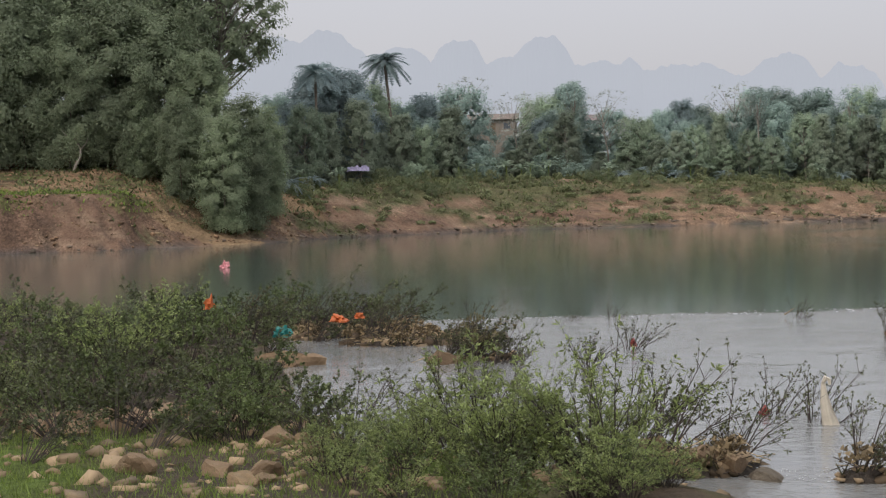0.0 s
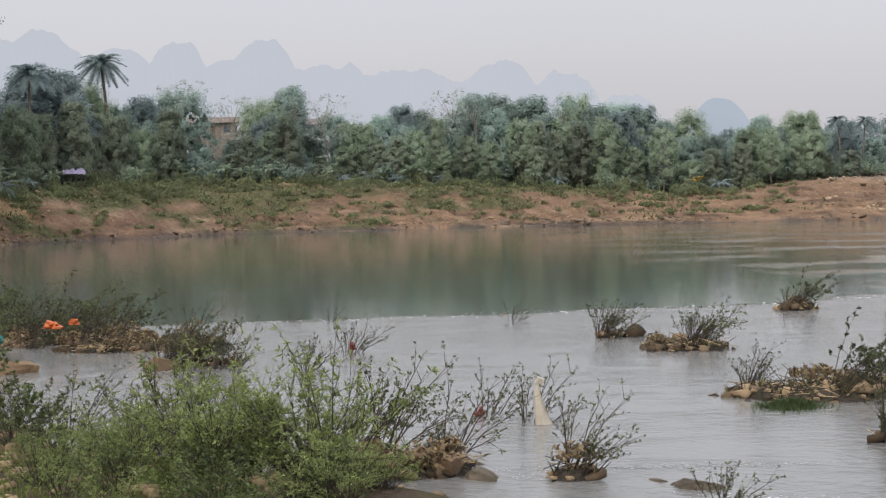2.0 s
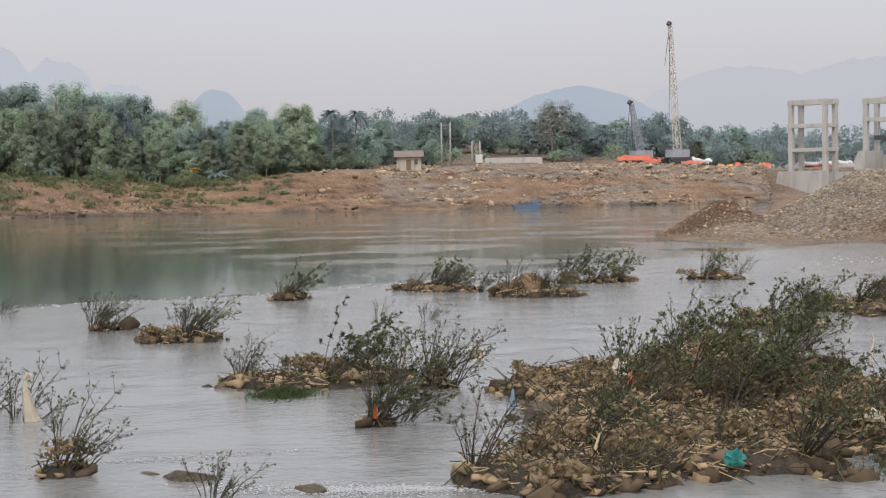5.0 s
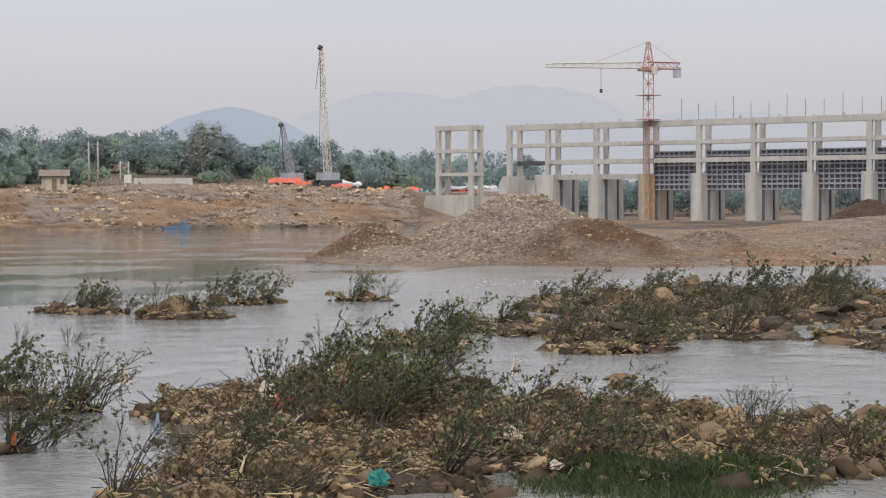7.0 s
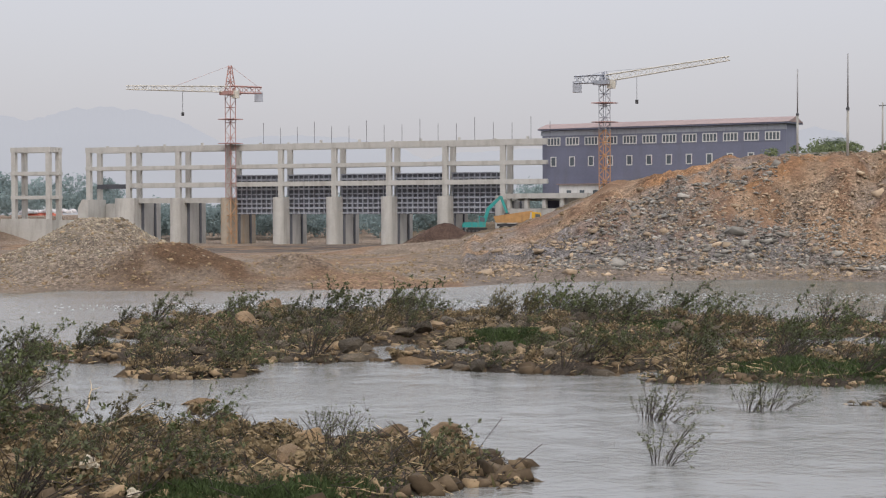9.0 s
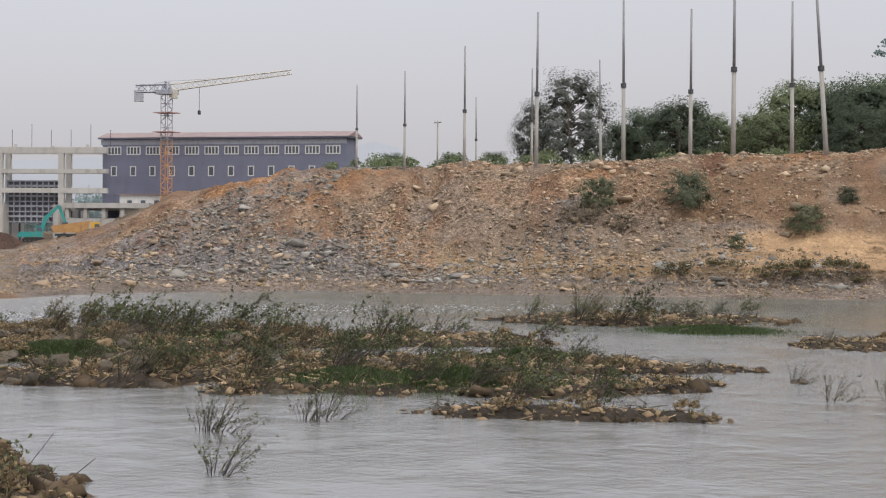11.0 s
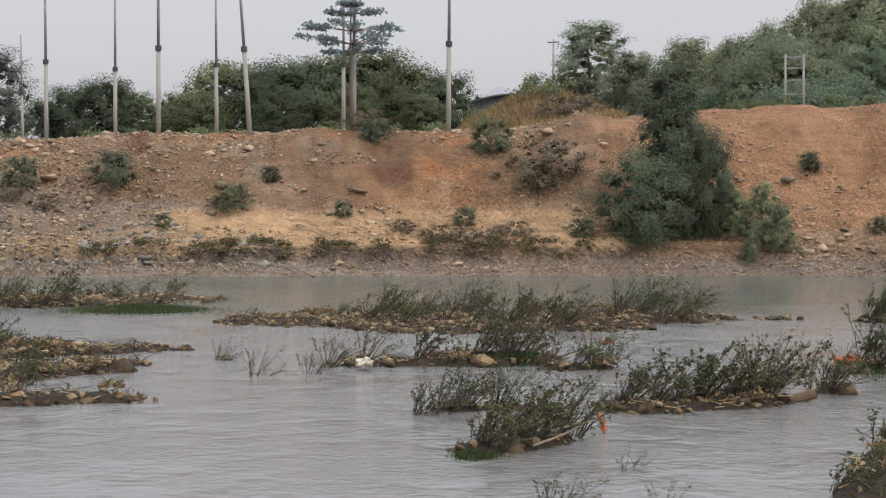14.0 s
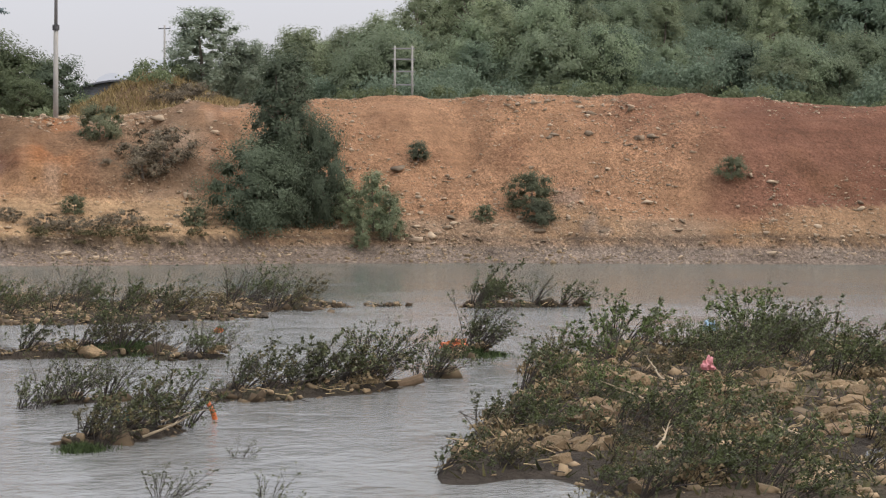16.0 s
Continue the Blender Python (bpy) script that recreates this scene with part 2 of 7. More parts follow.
class Form:
    """Verts and faces gathered into one mesh."""

    def __init__(self):
        self.v, self.f = [], []

    def box(self, x0, x1, y0, y1, z0, z1, m=None):
        k = len(self.v)
        c = [Vector((x, y, z)) for z in (z0, z1) for y in (y0, y1) for x in (x0, x1)]
        self.v += [tuple(m @ q) if m else tuple(q) for q in c]
        self.f += [(k + 0, k + 2, k + 3, k + 1), (k + 4, k + 5, k + 7, k + 6), (k + 0, k + 1, k + 5, k + 4), (k + 2, k + 6, k + 7, k + 3), (k + 0, k + 4, k + 6, k + 2), (k + 1, k + 3, k + 7, k + 5)]
        return self

    def tube(self, pts, radii, sides=6, caps=True):
        k, n = len(self.v), len(pts)
        pts = [Vector(p) for p in pts]
        for i, p in enumerate(pts):
            d = (pts[min(i + 1, n - 1)] - pts[max(i - 1, 0)]).normalized()
            u = d.cross(Vector((0.31, 0.95, 0.05))).normalized()
            w = d.cross(u)
            for j in range(sides):
                a = 2 * math.pi * j / sides
                self.v.append(tuple(p + (u * math.cos(a) + w * math.sin(a)) * radii[i]))
        for i in range(n - 1):
            for j in range(sides):
                a, b = k + i * sides + j, k + i * sides + (j + 1) % sides
                self.f.append((a, b, b + sides, a + sides))
        if caps:
            self.f.append(tuple(k + j for j in reversed(range(sides))))
            self.f.append(tuple(k + (n - 1) * sides + j for j in range(sides)))
        return self

    def bar(self, a, b, r, sides=4):
        return self.tube([a, b], [r, r], sides)

    def prism(self, outline, y0, y1, m=None):
        """An outline in x, z pulled from y0 to y1."""
        k, n = len(self.v), len(outline)
        for y in (y0, y1):
            self.v += [tuple(m @ Vector((x, y, z))) if m else (x, y, z) for x, z in outline]
        self.f.append(tuple(k + i for i in range(n)))
        self.f.append(tuple(k + n + i for i in reversed(range(n))))
        self.f += [(k + i, k + n + i, k + n + (i + 1) % n, k + (i + 1) % n) for i in range(n)]
        return self

    def part(self, name, material, parent=None, label="", smooth=False):
        return mesh_object(name, self.v, self.f, material, parent, label, smooth)


def thing(name, m, label, category, group="", kind=""):
    ob = new(name)
    ob.matrix_world = m
    ob.empty_display_size = 0.2
    return tagged(ob, label, category, group, kind)


def polar(az, d, z=0.0):
    return Vector((d * math.sin(radians(az)), d * math.cos(radians(az)), z))


def hash01(ix, iy, s):
    h = np.sin(ix * 127.1 + iy * 311.7 + s * 74.7) * 43758.5453
    return h - np.floor(h)


def cloud(x, y, size, octaves=4, s=1, rough=0.5):
    """Smooth noise from 0 to 1 over the plan."""
    x, y = np.asarray(x, float) / size, np.asarray(y, float) / size
    total, amp, norm = 0.0, 1.0, 0.0
    for o in range(octaves):
        ix, iy = np.floor(x), np.floor(y)
        fx, fy = x - ix, y - iy
        fx, fy = fx * fx * (3 - 2 * fx), fy * fy * (3 - 2 * fy)
        a, b = hash01(ix, iy, s + o), hash01(ix + 1, iy, s + o)
        c, d = hash01(ix, iy + 1, s + o), hash01(ix + 1, iy + 1, s + o)
        total = total + amp * ((a + (b - a) * fx) * (1 - fy) + (c + (d - c) * fx) * fy)
        norm += amp
        amp *= rough
        x, y = x * 2.03 + 17.3, y * 2.03 + 5.7
    return total / norm


def step(a, b, x):
    t = np.clip((x - a) / (b - a), 0, 1)
    return t * t * (3 - 2 * t)


# ---- the plan of the ground ----
# The near bank: how far it reaches at each heading.
NEAR = np.array([(-180, 45), (-60, 96), (-20, 92), (-14.5, 90), (-10, 86), (-6.4, 79), (-5.3, 62), (-5.0, 50), (-3.3, 44), (-0.3, 42), (5.8, 39), (9.5, 36), (10.8, 33), (13, 26), (20, 22), (94.5, 22), (96.2, 30), (97.6, 39), (99.4, 46), (100.6, 54), (102, 66), (104.5, 72), (109, 76), (114, 78), (130, 80), (180, 45)])
# The far bank: heading, waterline, top of the bank, height of the top.
FAR = np.array([(-180, 220, 230, 7), (-40, 220, 227, 7), (-14.5, 219, 224, 7.7), (-10.6, 220, 226, 7.4), (-8.6, 223, 241, 7.1), (-6, 233, 260, 7.2), (-3.5, 248, 274, 7.6), (2.2, 271, 297, 8.2), (7.8, 274, 304, 7.6), (13.3, 279, 310, 6.0), (17, 277, 308, 4.6), (22, 277, 318, 6.2), (27.5, 280, 326, 7.4), (33, 293, 335, 7.0), (36.8, 303, 335, 5.7)])
BAR = np.array([(37.0, 146, 152, 0.7), (40, 138, 145, 0.8), (45, 133.5, 141, 0.8), (50, 136, 146, 0.9), (52.4, 140, 215, 2.0), (53.9, 144, 210, 3.2), (55.1, 147, 205, 5.0), (56.5, 149, 200, 7.4), (57.3, 150, 198, 9.2), (58.6, 150, 197, 10.0), (61.4, 153, 190, 11.3), (66.1, 151, 184, 12.0), (74.9, 147, 178, 13.2), (82.4, 148, 175, 13.6), (87.5, 148, 177, 14.0), (90, 149, 180, 15.8), (94.8, 152, 180, 15.9), (100.4, 155, 180, 16.7), (106.9, 156, 180, 16.4), (112.6, 160, 181, 15.1), (130, 165, 186, 14), (180, 220, 230, 9)])
# Bars and islets in the river: x, y, half length, half width, turn, height.
ISLES = [
    (-1.2, 70.0, 4.0, 2.6, 0, .35), (-5.6, 75.5, 5.5, 4.5, 0, .45), (0.0, 61.5, 0.9, 0.7, 0, .3), (2.0, 62, 1.2, .8, 20, .3), (4.6, 37.2, 2.6, 1.6, -20, .5), (8.4, 34.8, .8, .6, 0, .3),
    (18.4, 46.2, 3.0, 2.6, -20, .45), (19.0, 61.5, 2.4, 1.6, -40, .35), (29.6, 77.6, 1.4, .8, 0, .3), (18.0, 67, 1.2, .7, 0, .25), (20.8, 43.2, .8, .6, 0, .25), (16.6, 37.6, .6, .5, 0, .2),
    (38.5, 78.5, 3.6, 1.4, -60, .3), (40.2, 72.3, 3.0, 1.6, -30, .4), (47.2, 79, 2.4, 1.0, -20, .3), (54, 77, 2.0, .8, -30, .3),
    (26.3, 39.8, 7.4, 5.2, 25, .55), (23.0, 32.5, 8.0, 5.0, 60, .5), (29.3, 33.3, 4.6, 3.4, -30, .6), (31.5, 27.5, 3.5, 4.0, 0, .5), (27.0, 26.0, 5.5, 3.2, -30, .45), (17.0, 29.5, 2.6, 2.4, 30, .4), (33.0, 47.5, 1.8, 1.2, -20, .35),
    (39.6, 52.5, 2.2, 1.2, -40, .35), (46.8, 57.5, 2.4, 1.4, -30, .35), (44.5, 47.5, 3.2, 2.2, -45, .35),
]
ISLES_FAR = [
    (52.0, 52.5, 8.0, 6.0, -45, .6), (60.0, 63.0, 12.0, 5.5, 60, .5), (66.0, 52.0, 15.0, 9.0, -45, .75), (75.0, 50.0, 14.0, 6.5, -50, .6), (57.5, 38.0, 9.0, 5.5, -55, .6),
    (73.0, 66.0, 10.0, 4.0, -40, .45), (57.0, 28.5, 6.5, 3.5, -50, .55), (66.0, 30.0, 10.0, 5.0, -50, .55), (80.0, 37.0, 9.0, 5.0, -60, .5), (60.0, 20.0, 6.5, 3.0, -40, .45), (51.2, 18.5, 5.2, 2.0, -75, .5), (68.5, 22.0, 6.0, 2.6, -60, .4),
    (104.0, 31.5, 10.0, 4.5, -65, .55), (90.0, 11.0, 8.0, 5.0, -60, .5), (92.0, -1.0, 10.0, 4.5, -80, .5), (84.5, 4.0, 8.0, 3.5, -75, .4), (65.8, 4.6, 5.2, 1.9, -70, .45), (64.0, 0.2, 2.0, 1.2, -70, .35),
    (50.8, 3.2, 1.6, .7, -70, .3), (43.2, 1.8, 2.4, 1.1, -40, .35), (52.6, -3.2, 4.2, 1.9, -60, .5), (63.8, -10.2, 1.4, .9, -70, .35), (92.0, -18.0, 4.2, 1.2, -85, .35), (56.6, -8.0, .6, .5, 0, .3),
]
# Heaps of gravel and sand on the far bar, and the spit: x, y, half length, half width, turn, height.
HEAPS = [(89.0, 122.0, 20.0, 9.0, 70, 1.2), (101.5, 119.5, 17.0, 12.0, 40, 5.6), (91.0, 128.0, 9.0, 6.0, 60, 3.1), (98.2, 106.8, 12.5, 6.0, -45, 3.6), (107.0, 101.0, 8.0, 5.0, -45, 2.6), (224.0, 176.5, 9.0, 6.0, -40, 4.4), (150, 108, 22, 12, -40, 1.4), (196.0, 150.0, 30.0, 14.0, -40, 2.2)]


def ground_height(x, y):
    x, y = np.asarray(x, float), np.asarray(y, float)
    d, az = np.hypot(x, y), np.degrees(np.arctan2(x, y))
    bed = -0.9 + 0.35 * (cloud(x, y, 9, 3, 3) - 0.5)
    # near bank
    reach = np.interp(az, NEAR[:, 0], NEAR[:, 1]) + 3.0 * (cloud(x, y, 7, 3, 5) - 0.5)
    pools = np.where(az > 60, 0.08 + 1.15 * (cloud(x, y, 5.5, 3, 8) - 0.43), 0.30 + 0.45 * (cloud(x, y, 4, 3, 8) - 0.4))
    near = np.maximum(pools, 4.4 - 0.2 * np.maximum(d - 3, 0))
    z = bed + (near - bed) * step(reach + 2.0, reach - 6.0, d)
    # islets
    rag = 0.95 * (cloud(x, y, 2.6, 4, 11, 0.6) - 0.5)
    for cx, cy, a, b, turn, high in ISLES + ISLES_FAR:
        box = (np.abs(x - cx) < 1.6 * a) & (np.abs(y - cy) < 1.6 * a)
        if not box.any():
            continue
        t = radians(turn)
        u, v = (x - cx) * math.cos(t) + (y - cy) * math.sin(t), -(x - cx) * math.sin(t) + (y - cy) * math.cos(t)
        r = np.sqrt((u / a) ** 2 + (v / b) ** 2) + rag
        z = np.where(box, np.maximum(z, bed + (high * (0.15 + 0.75 * cloud(x, y, 1.5, 3, 15)) - bed) * step(1.28, 0.62, r)), z)
    # far bank
    tab = np.concatenate([FAR, BAR])
    shore, top, high = (np.interp(az, tab[:, 0], tab[:, i]) for i in (1, 2, 3))
    shore = shore + 5.0 * (cloud(x, y, 14, 4, 21) - 0.5)
    s = np.clip((d - shore) / (top - shore), -0.2, 1)
    steep = np.where(s > 0, 0.12 * np.minimum(s * 6, 1) + 0.88 * step(0.08, 1.0, np.abs(s) ** 0.85), s)
    gully = (cloud(x, y, 9, 6, 31, 0.66) - 0.5) * np.clip(s * 3, 0, 1) * np.clip((1.15 - s) * 4, 0.15, 1)
    rill = cloud(az * 2.6, d * 0.10, 1.0, 4, 33, 0.6) - 0.5
    keep = step(68, 75, az) * step(93.5, 91.0, az) * 0.92 + step(97, 103, az) * 0.4
    plane = 1 - 0.6 * keep - 0.45 * step(92.5, 95.5, az)
    gully, rill = gully * plane, rill * np.maximum(plane - 0.25 * step(92.5, 95.5, az), 0.1)
    far = high * steep + gully * np.where(high > 2, np.where(az < 36, 2.6, 4.2), 0.6) + rill * np.where((high > 2) & (az > 52), 1.8, 0.0) * np.clip(s * 3, 0, 1) * np.clip((1.1 - s) * 4, 0, 1)
    lev = far / 0.95 + 2.2 * cloud(x, y, 13, 4, 37)
    ledge = (np.floor(lev) + step(0.6, 0.98, lev - np.floor(lev)) - 2.2 * cloud(x, y, 13, 4, 37)) * 0.95
    # terraces worn by the falling river on the far left bank
    far = np.where((az < 36) & (s > 0) & (s < 1), 0.2 * far + 0.8 * ledge, far)
    # a sandy shelf with an undercut edge half-way along the quarry bank
    shelf = np.interp(far + 0.8 * (cloud(x, y, 16, 3, 39) - 0.5), [0, 1.5, 1.75, 6.4, 8.0, 30], [0, 1.1, 2.5, 5.5, 8.0, 30])
    far = np.where((s > 0) & (s < 1), far + (shelf - far) * keep, far)
    tier = far / 0.44 + 1.6 * cloud(x, y, 15, 3, 83)
    tier = (np.floor(tier) + step(0.45, 0.95, tier - np.floor(tier)) - 1.6 * cloud(x, y, 15, 3, 83)) * 0.44
    far = np.where((s > 0) & (s < 1) & (far > 2.2) & (far < 6.4), far + (tier - far) * step(77, 80, az) * step(92.5, 91, az) * 0.85, far)
    for a, w in ((83.6, 0.6), (75.2, 0.45), (88.4, 0.5), (66.0, 0.4), (99.0, 0.5)):
        far = far - np.where(s > 0, 1.5 * np.exp(-(((az - a + 0.12 * (d - 165) / 10) / w) ** 2)) * step(0.3, 0.6, s) * step(1.0, 0.82, s), 0)
    # broken surface
    far = far + np.where((s > 0.04) & (s < 1.02) & (high > 2), 0.9 * (cloud(x, y, 3.2, 3, 47, 0.7) - 0.5), 0)
    back = np.maximum(d - top, 0)
    rise = np.where(az < 34, np.minimum(back * 0.06, 7) * step(10, 40, back), 0)
    knoll = 5.2 * np.exp(-(((az - 88.4) / 2.2) ** 2)) * step(5, 27, back) * step(110, 50, back)
    hill = knoll + step(88, 106, az) * np.minimum(np.maximum(back - 34, 0) * 0.26, 30 + 12 * cloud(x, y, 60, 2, 41))
    sandbar = np.where(az < -5.0, step(0, 24, back) * 2.6 * step(-6.0, -9.5, az), 0)
    flat = np.where((az > 36.9) & (az < 52), step(203, 209, back) * 4.8 * step(41.0, 40.4, az), 0)
    far = far + np.where(s >= 1, rise + hill + sandbar + flat + 0.5 * (cloud(x, y, 12, 3, 43) - 0.5), 0)
    basin = step(40.6, 41.6, az) * step(52.0, 51.0, az) * step(205, 250, d) * step(470, 430, d)
    far = far + np.where(s >= 1, (0.12 + 0.25 * (cloud(x, y, 6, 3, 44) - 0.5) - far) * basin, 0)
    z = np.where(s > -0.19, np.maximum(z, np.where(s > 0, far, bed * np.clip(-s * 5.2, 0, 1) - 0.02)), z)
    for cx, cy, a, b, turn, high in HEAPS:
        t = radians(turn)
        u, v = (x - cx) * math.cos(t) + (y - cy) * math.sin(t), -(x - cx) * math.sin(t) + (y - cy) * math.cos(t)
        r = np.sqrt((u / a) ** 2 + (v / b) ** 2) + 0.16 * (cloud(x, y, 6, 4, 51) - 0.5)
        z = np.where(r < 1.25, np.maximum(z, -0.6 + (high + 0.6) * np.clip(1.12 - r, 0, 0.98) / 0.98), z)
    return z


def height(x, y):
    return float(ground_height(np.array([x]), np.array([y]))[0])


SOIL_TONE = 0.66


def stoniness(x, y, z):
    """How much gravel shows in the soil: bare sand 0, loose stones 1."""
    d, az = np.hypot(x, y), np.degrees(np.arctan2(x, y))
    c = cloud(x, y, 9, 4, 73)
    w = 0.15 + 0.5 * step(0.45, 0.62, c)
    w = np.where((d > 120) & (az > 30) & (az < 74), 0.45 + 0.6 * step(0.4, 0.6, c), w)
    w = np.where((d > 130) & (az >= 74) & (z < 2.0), 0.75, w)
    w = np.where((d > 130) & (az > 72) & (az < 93) & (z > 2.3) & (z < 5.0), 0.12, w)
    heap = np.exp(-(((x - 101.5) / 13) ** 2 + ((y - 119.5) / 12) ** 4))
    return np.clip(w + heap, 0, 1.1)


def soil_colors(x, y, z):
    """What covers the ground at each place of the plan, with some shade put into the colours."""
    d, az = np.hypot(x, y), np.degrees(np.arctan2(x, y))
    c1, c2, c3 = cloud(x, y, 18, 4, 61), cloud(x, y, 5, 4, 67), cloud(x, y, 1.3, 3, 71)
    col = np.empty((len(x), 3))
    col[:] = (0.22, 0.165, 0.10)

    def lay(rgb, w):
        w = np.clip(w, 0, 1)[:, None]
        col[:] = col * (1 - w) + np.array(rgb) * w

    near = d < 125
    # mud of the bars, darkened for wetness and for shadow among the growth
    lay((0.125, 0.095, 0.062), near * (d > 24) * 0.9)
    lay((0.185, 0.135, 0.080), near * step(0.45, 0.65, 0.5 * c2 + 0.5 * c3))
    lay((0.115, 0.125, 0.045), near * step(0.5, 0.66, c3 * 0.5 + c2 * 0.5) * 0.75)
    lay((0.13, 0.19, 0.035), (step(6, 0, az) + step(112, 130, az)) * (d < 45) * step(0.3, 0.5, c2) * 0.9)
    lay((0.085, 0.07, 0.05), near * (d > 28) * step(0.42, 0.16, z + 0.2 * (c3 - 0.5)))
    # far left bank: bare red-brown earth below, grass and scrub above
    left = ((d > 180) & (az < 36.9)) | ((d > 262) & (az < 50))
    streak = cloud(az * 2.6, d * 0.10, 1.0, 4, 33, 0.6)
    lay((0.33, 0.215, 0.125), left * 1.0)
    bands = cloud(az / 1.3, z / 0.55 + 0.4 * az, 1.0, 4, 35, 0.6)
    lay((0.29, 0.185, 0.115), left * step(8, 0, az) * step(0.2, 0.45, c1) * (d < 300) * 0.9)
    lay((0.42, 0.30, 0.185), left * step(0.56, 0.66, bands) * (d < 318) * 0.7)
    lay((0.15, 0.105, 0.072), left * step(0.42, 0.34, bands) * (d < 318) * 0.6)
    lay((0.13, 0.085, 0.055), left * (az < 14) * step(0.55, 0.7, c2) * step(6.5, 4.5, z) * 0.6)
    lay((0.150, 0.165, 0.070), left * (az < 19) * (az > -10) * step(0.43, 0.54, 0.2 * c1 + 0.3 * c2 + 0.5 * cloud(az / 1.1, z / 0.7 - 0.3 * az, 1.0, 4, 36, 0.6) + 0.028 * (z - 4.0) - 0.006 * np.maximum(az - 4, 0)) * 0.85)
    lay((0.14, 0.17, 0.05), left * (az < -4) * (z > 5.5) * step(0.45, 0.6, c2) * 0.8)
    lay((0.42, 0.29, 0.15), left * (az < -4) * (d > 228) * step(0.62, 0.42, c2) * 0.9)
    lay((0.40, 0.27, 0.155), left * (az > 15) * step(0.35, 0.6, c1) * 0.9)
    lay((0.36, 0.32, 0.25), left * (az > 24) * step(0.45, 0.62, c2) * 0.7)
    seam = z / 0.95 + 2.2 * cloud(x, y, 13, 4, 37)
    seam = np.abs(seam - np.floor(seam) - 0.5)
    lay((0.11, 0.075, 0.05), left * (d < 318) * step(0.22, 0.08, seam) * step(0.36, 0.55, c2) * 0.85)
    lay((0.12, 0.105, 0.09), left * step(0.7, 0.15, z) * (c2 > 0.42) * 0.7)
    lay((0.10, 0.12, 0.05), left * (d > 325) * (az < 22) * 0.8)
    lay((0.36, 0.285, 0.20), left * (az > 22) * (d > 318) * 0.8)
    # gravel bar and heaps
    bar = (d > 120) & (az > 30.5) & (az < 55) & (d < 262)
    lay((0.33, 0.26, 0.18), bar * 1.0)
    lay((0.36, 0.225, 0.125), bar * step(0.48, 0.6, c1) * 0.8)
    lay((0.38, 0.33, 0.25), bar * step(0.55, 0.7, c2) * 0.6)
    lay((0.34, 0.285, 0.205), np.exp(-(((x - 101.5) / 13) ** 2 + ((y - 119.5) / 12) ** 4)) * 1.4)
    lay((0.20, 0.125, 0.07), np.exp(-(((x - 100.5) / 10) ** 2 + ((y - 104) / 7) ** 2)) * 1.3 * step(0.3, 0.5, c2))
    lay((0.20, 0.125, 0.07), np.exp(-(((x - 89.5) / 7) ** 2 + ((y - 128) / 6) ** 2)) * 1.3)
    lay((0.13, 0.085, 0.06), np.exp(-(((x - 224) / 7) ** 2 + ((y - 176.5) / 7) ** 2)) * 1.5)
    # rubble bank, orange cut, red-brown tip
    bank = (d > 140) & (az > 52.4) & (d < 215)
    lay((0.44, 0.30, 0.175), bank * 1.0)
    lay((0.46, 0.25, 0.11), bank * step(0.46, 0.6, c1) * 0.9)
    lay((0.33, 0.285, 0.225), bank * (az < 84) * step(0.46, 0.58, c2 * 0.6 + 0.4 * c1 + 0.02 * (7 - z)) * 0.85)
    lay((0.27, 0.258, 0.235), bank * (az < 74) * step(0.42, 0.56, c1 + 0.06 * (3.8 - z)) * step(7.0, 4.0, z) * 0.8)
    lay((0.47, 0.33, 0.17), bank * (az > 66) * (az < 92) * step(1.0, 2.0, z) * step(5.2, 4.2, z) * 0.85)
    lay((0.51, 0.292, 0.150), bank * (az > 90) * step(3.4, 4.6, z) * 0.95)
    lay((0.26, 0.125, 0.075), bank * (az > 97) * step(0.0, 0.4, (az - 104) / 10 + 0.9 * (c1 - 0.5) + 0.02 * (z - 10)) * step(3, 5, z) * 0.9)
    lay((0.47, 0.30, 0.155), bank * (az > 90) * (z < 5.2) * (z > 1.6) * step(0.4, 0.6, c2) * 0.8)
    lay((0.29, 0.165, 0.09), bank * (az < 94) * step(0.5, 0.62, streak) * step(2.5, 4, z) * 0.65)
    lay((0.30, 0.155, 0.08), bank * (az >= 94) * step(0.52, 0.66, c1 * 0.6 + c2 * 0.4) * step(5, 7, z) * 0.6)
    lay((0.47, 0.345, 0.225), bank * (az < 94) * step(0.42, 0.3, streak) * step(2.5, 4, z) * 0.5)
    lay((0.31, 0.265, 0.205), bank * (az > 95) * (az < 104) * step(0.52, 0.62, c1 * 0.4 + c2 * 0.3 + c3 * 0.3) * step(8.5, 5, z) * 0.6)
    # dark line painted as shade below the shelf's edge
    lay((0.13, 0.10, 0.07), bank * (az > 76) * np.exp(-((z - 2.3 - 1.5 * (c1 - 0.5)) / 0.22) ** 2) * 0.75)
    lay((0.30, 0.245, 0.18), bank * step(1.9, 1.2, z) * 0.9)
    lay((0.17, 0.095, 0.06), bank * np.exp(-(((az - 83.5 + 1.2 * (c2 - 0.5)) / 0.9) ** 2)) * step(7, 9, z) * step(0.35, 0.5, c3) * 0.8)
    lay((0.47, 0.20, 0.075), bank * np.exp(-(((az - 85.2) / 1.0) ** 2)) * step(8, 10, z) * 0.85)
    lay((0.105, 0.13, 0.055), (d > 195) * (az > 62) * step(0.3, 0.5, c2) * 0.85)
    lay((0.33, 0.265, 0.185), bank * (az > 63) * step(82, 76, az) * step(2.0, 4.0, z) * step(0.45, 0.6, cloud(x, y, 8, 4, 79)) * 0.7)
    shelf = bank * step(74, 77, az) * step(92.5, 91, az)
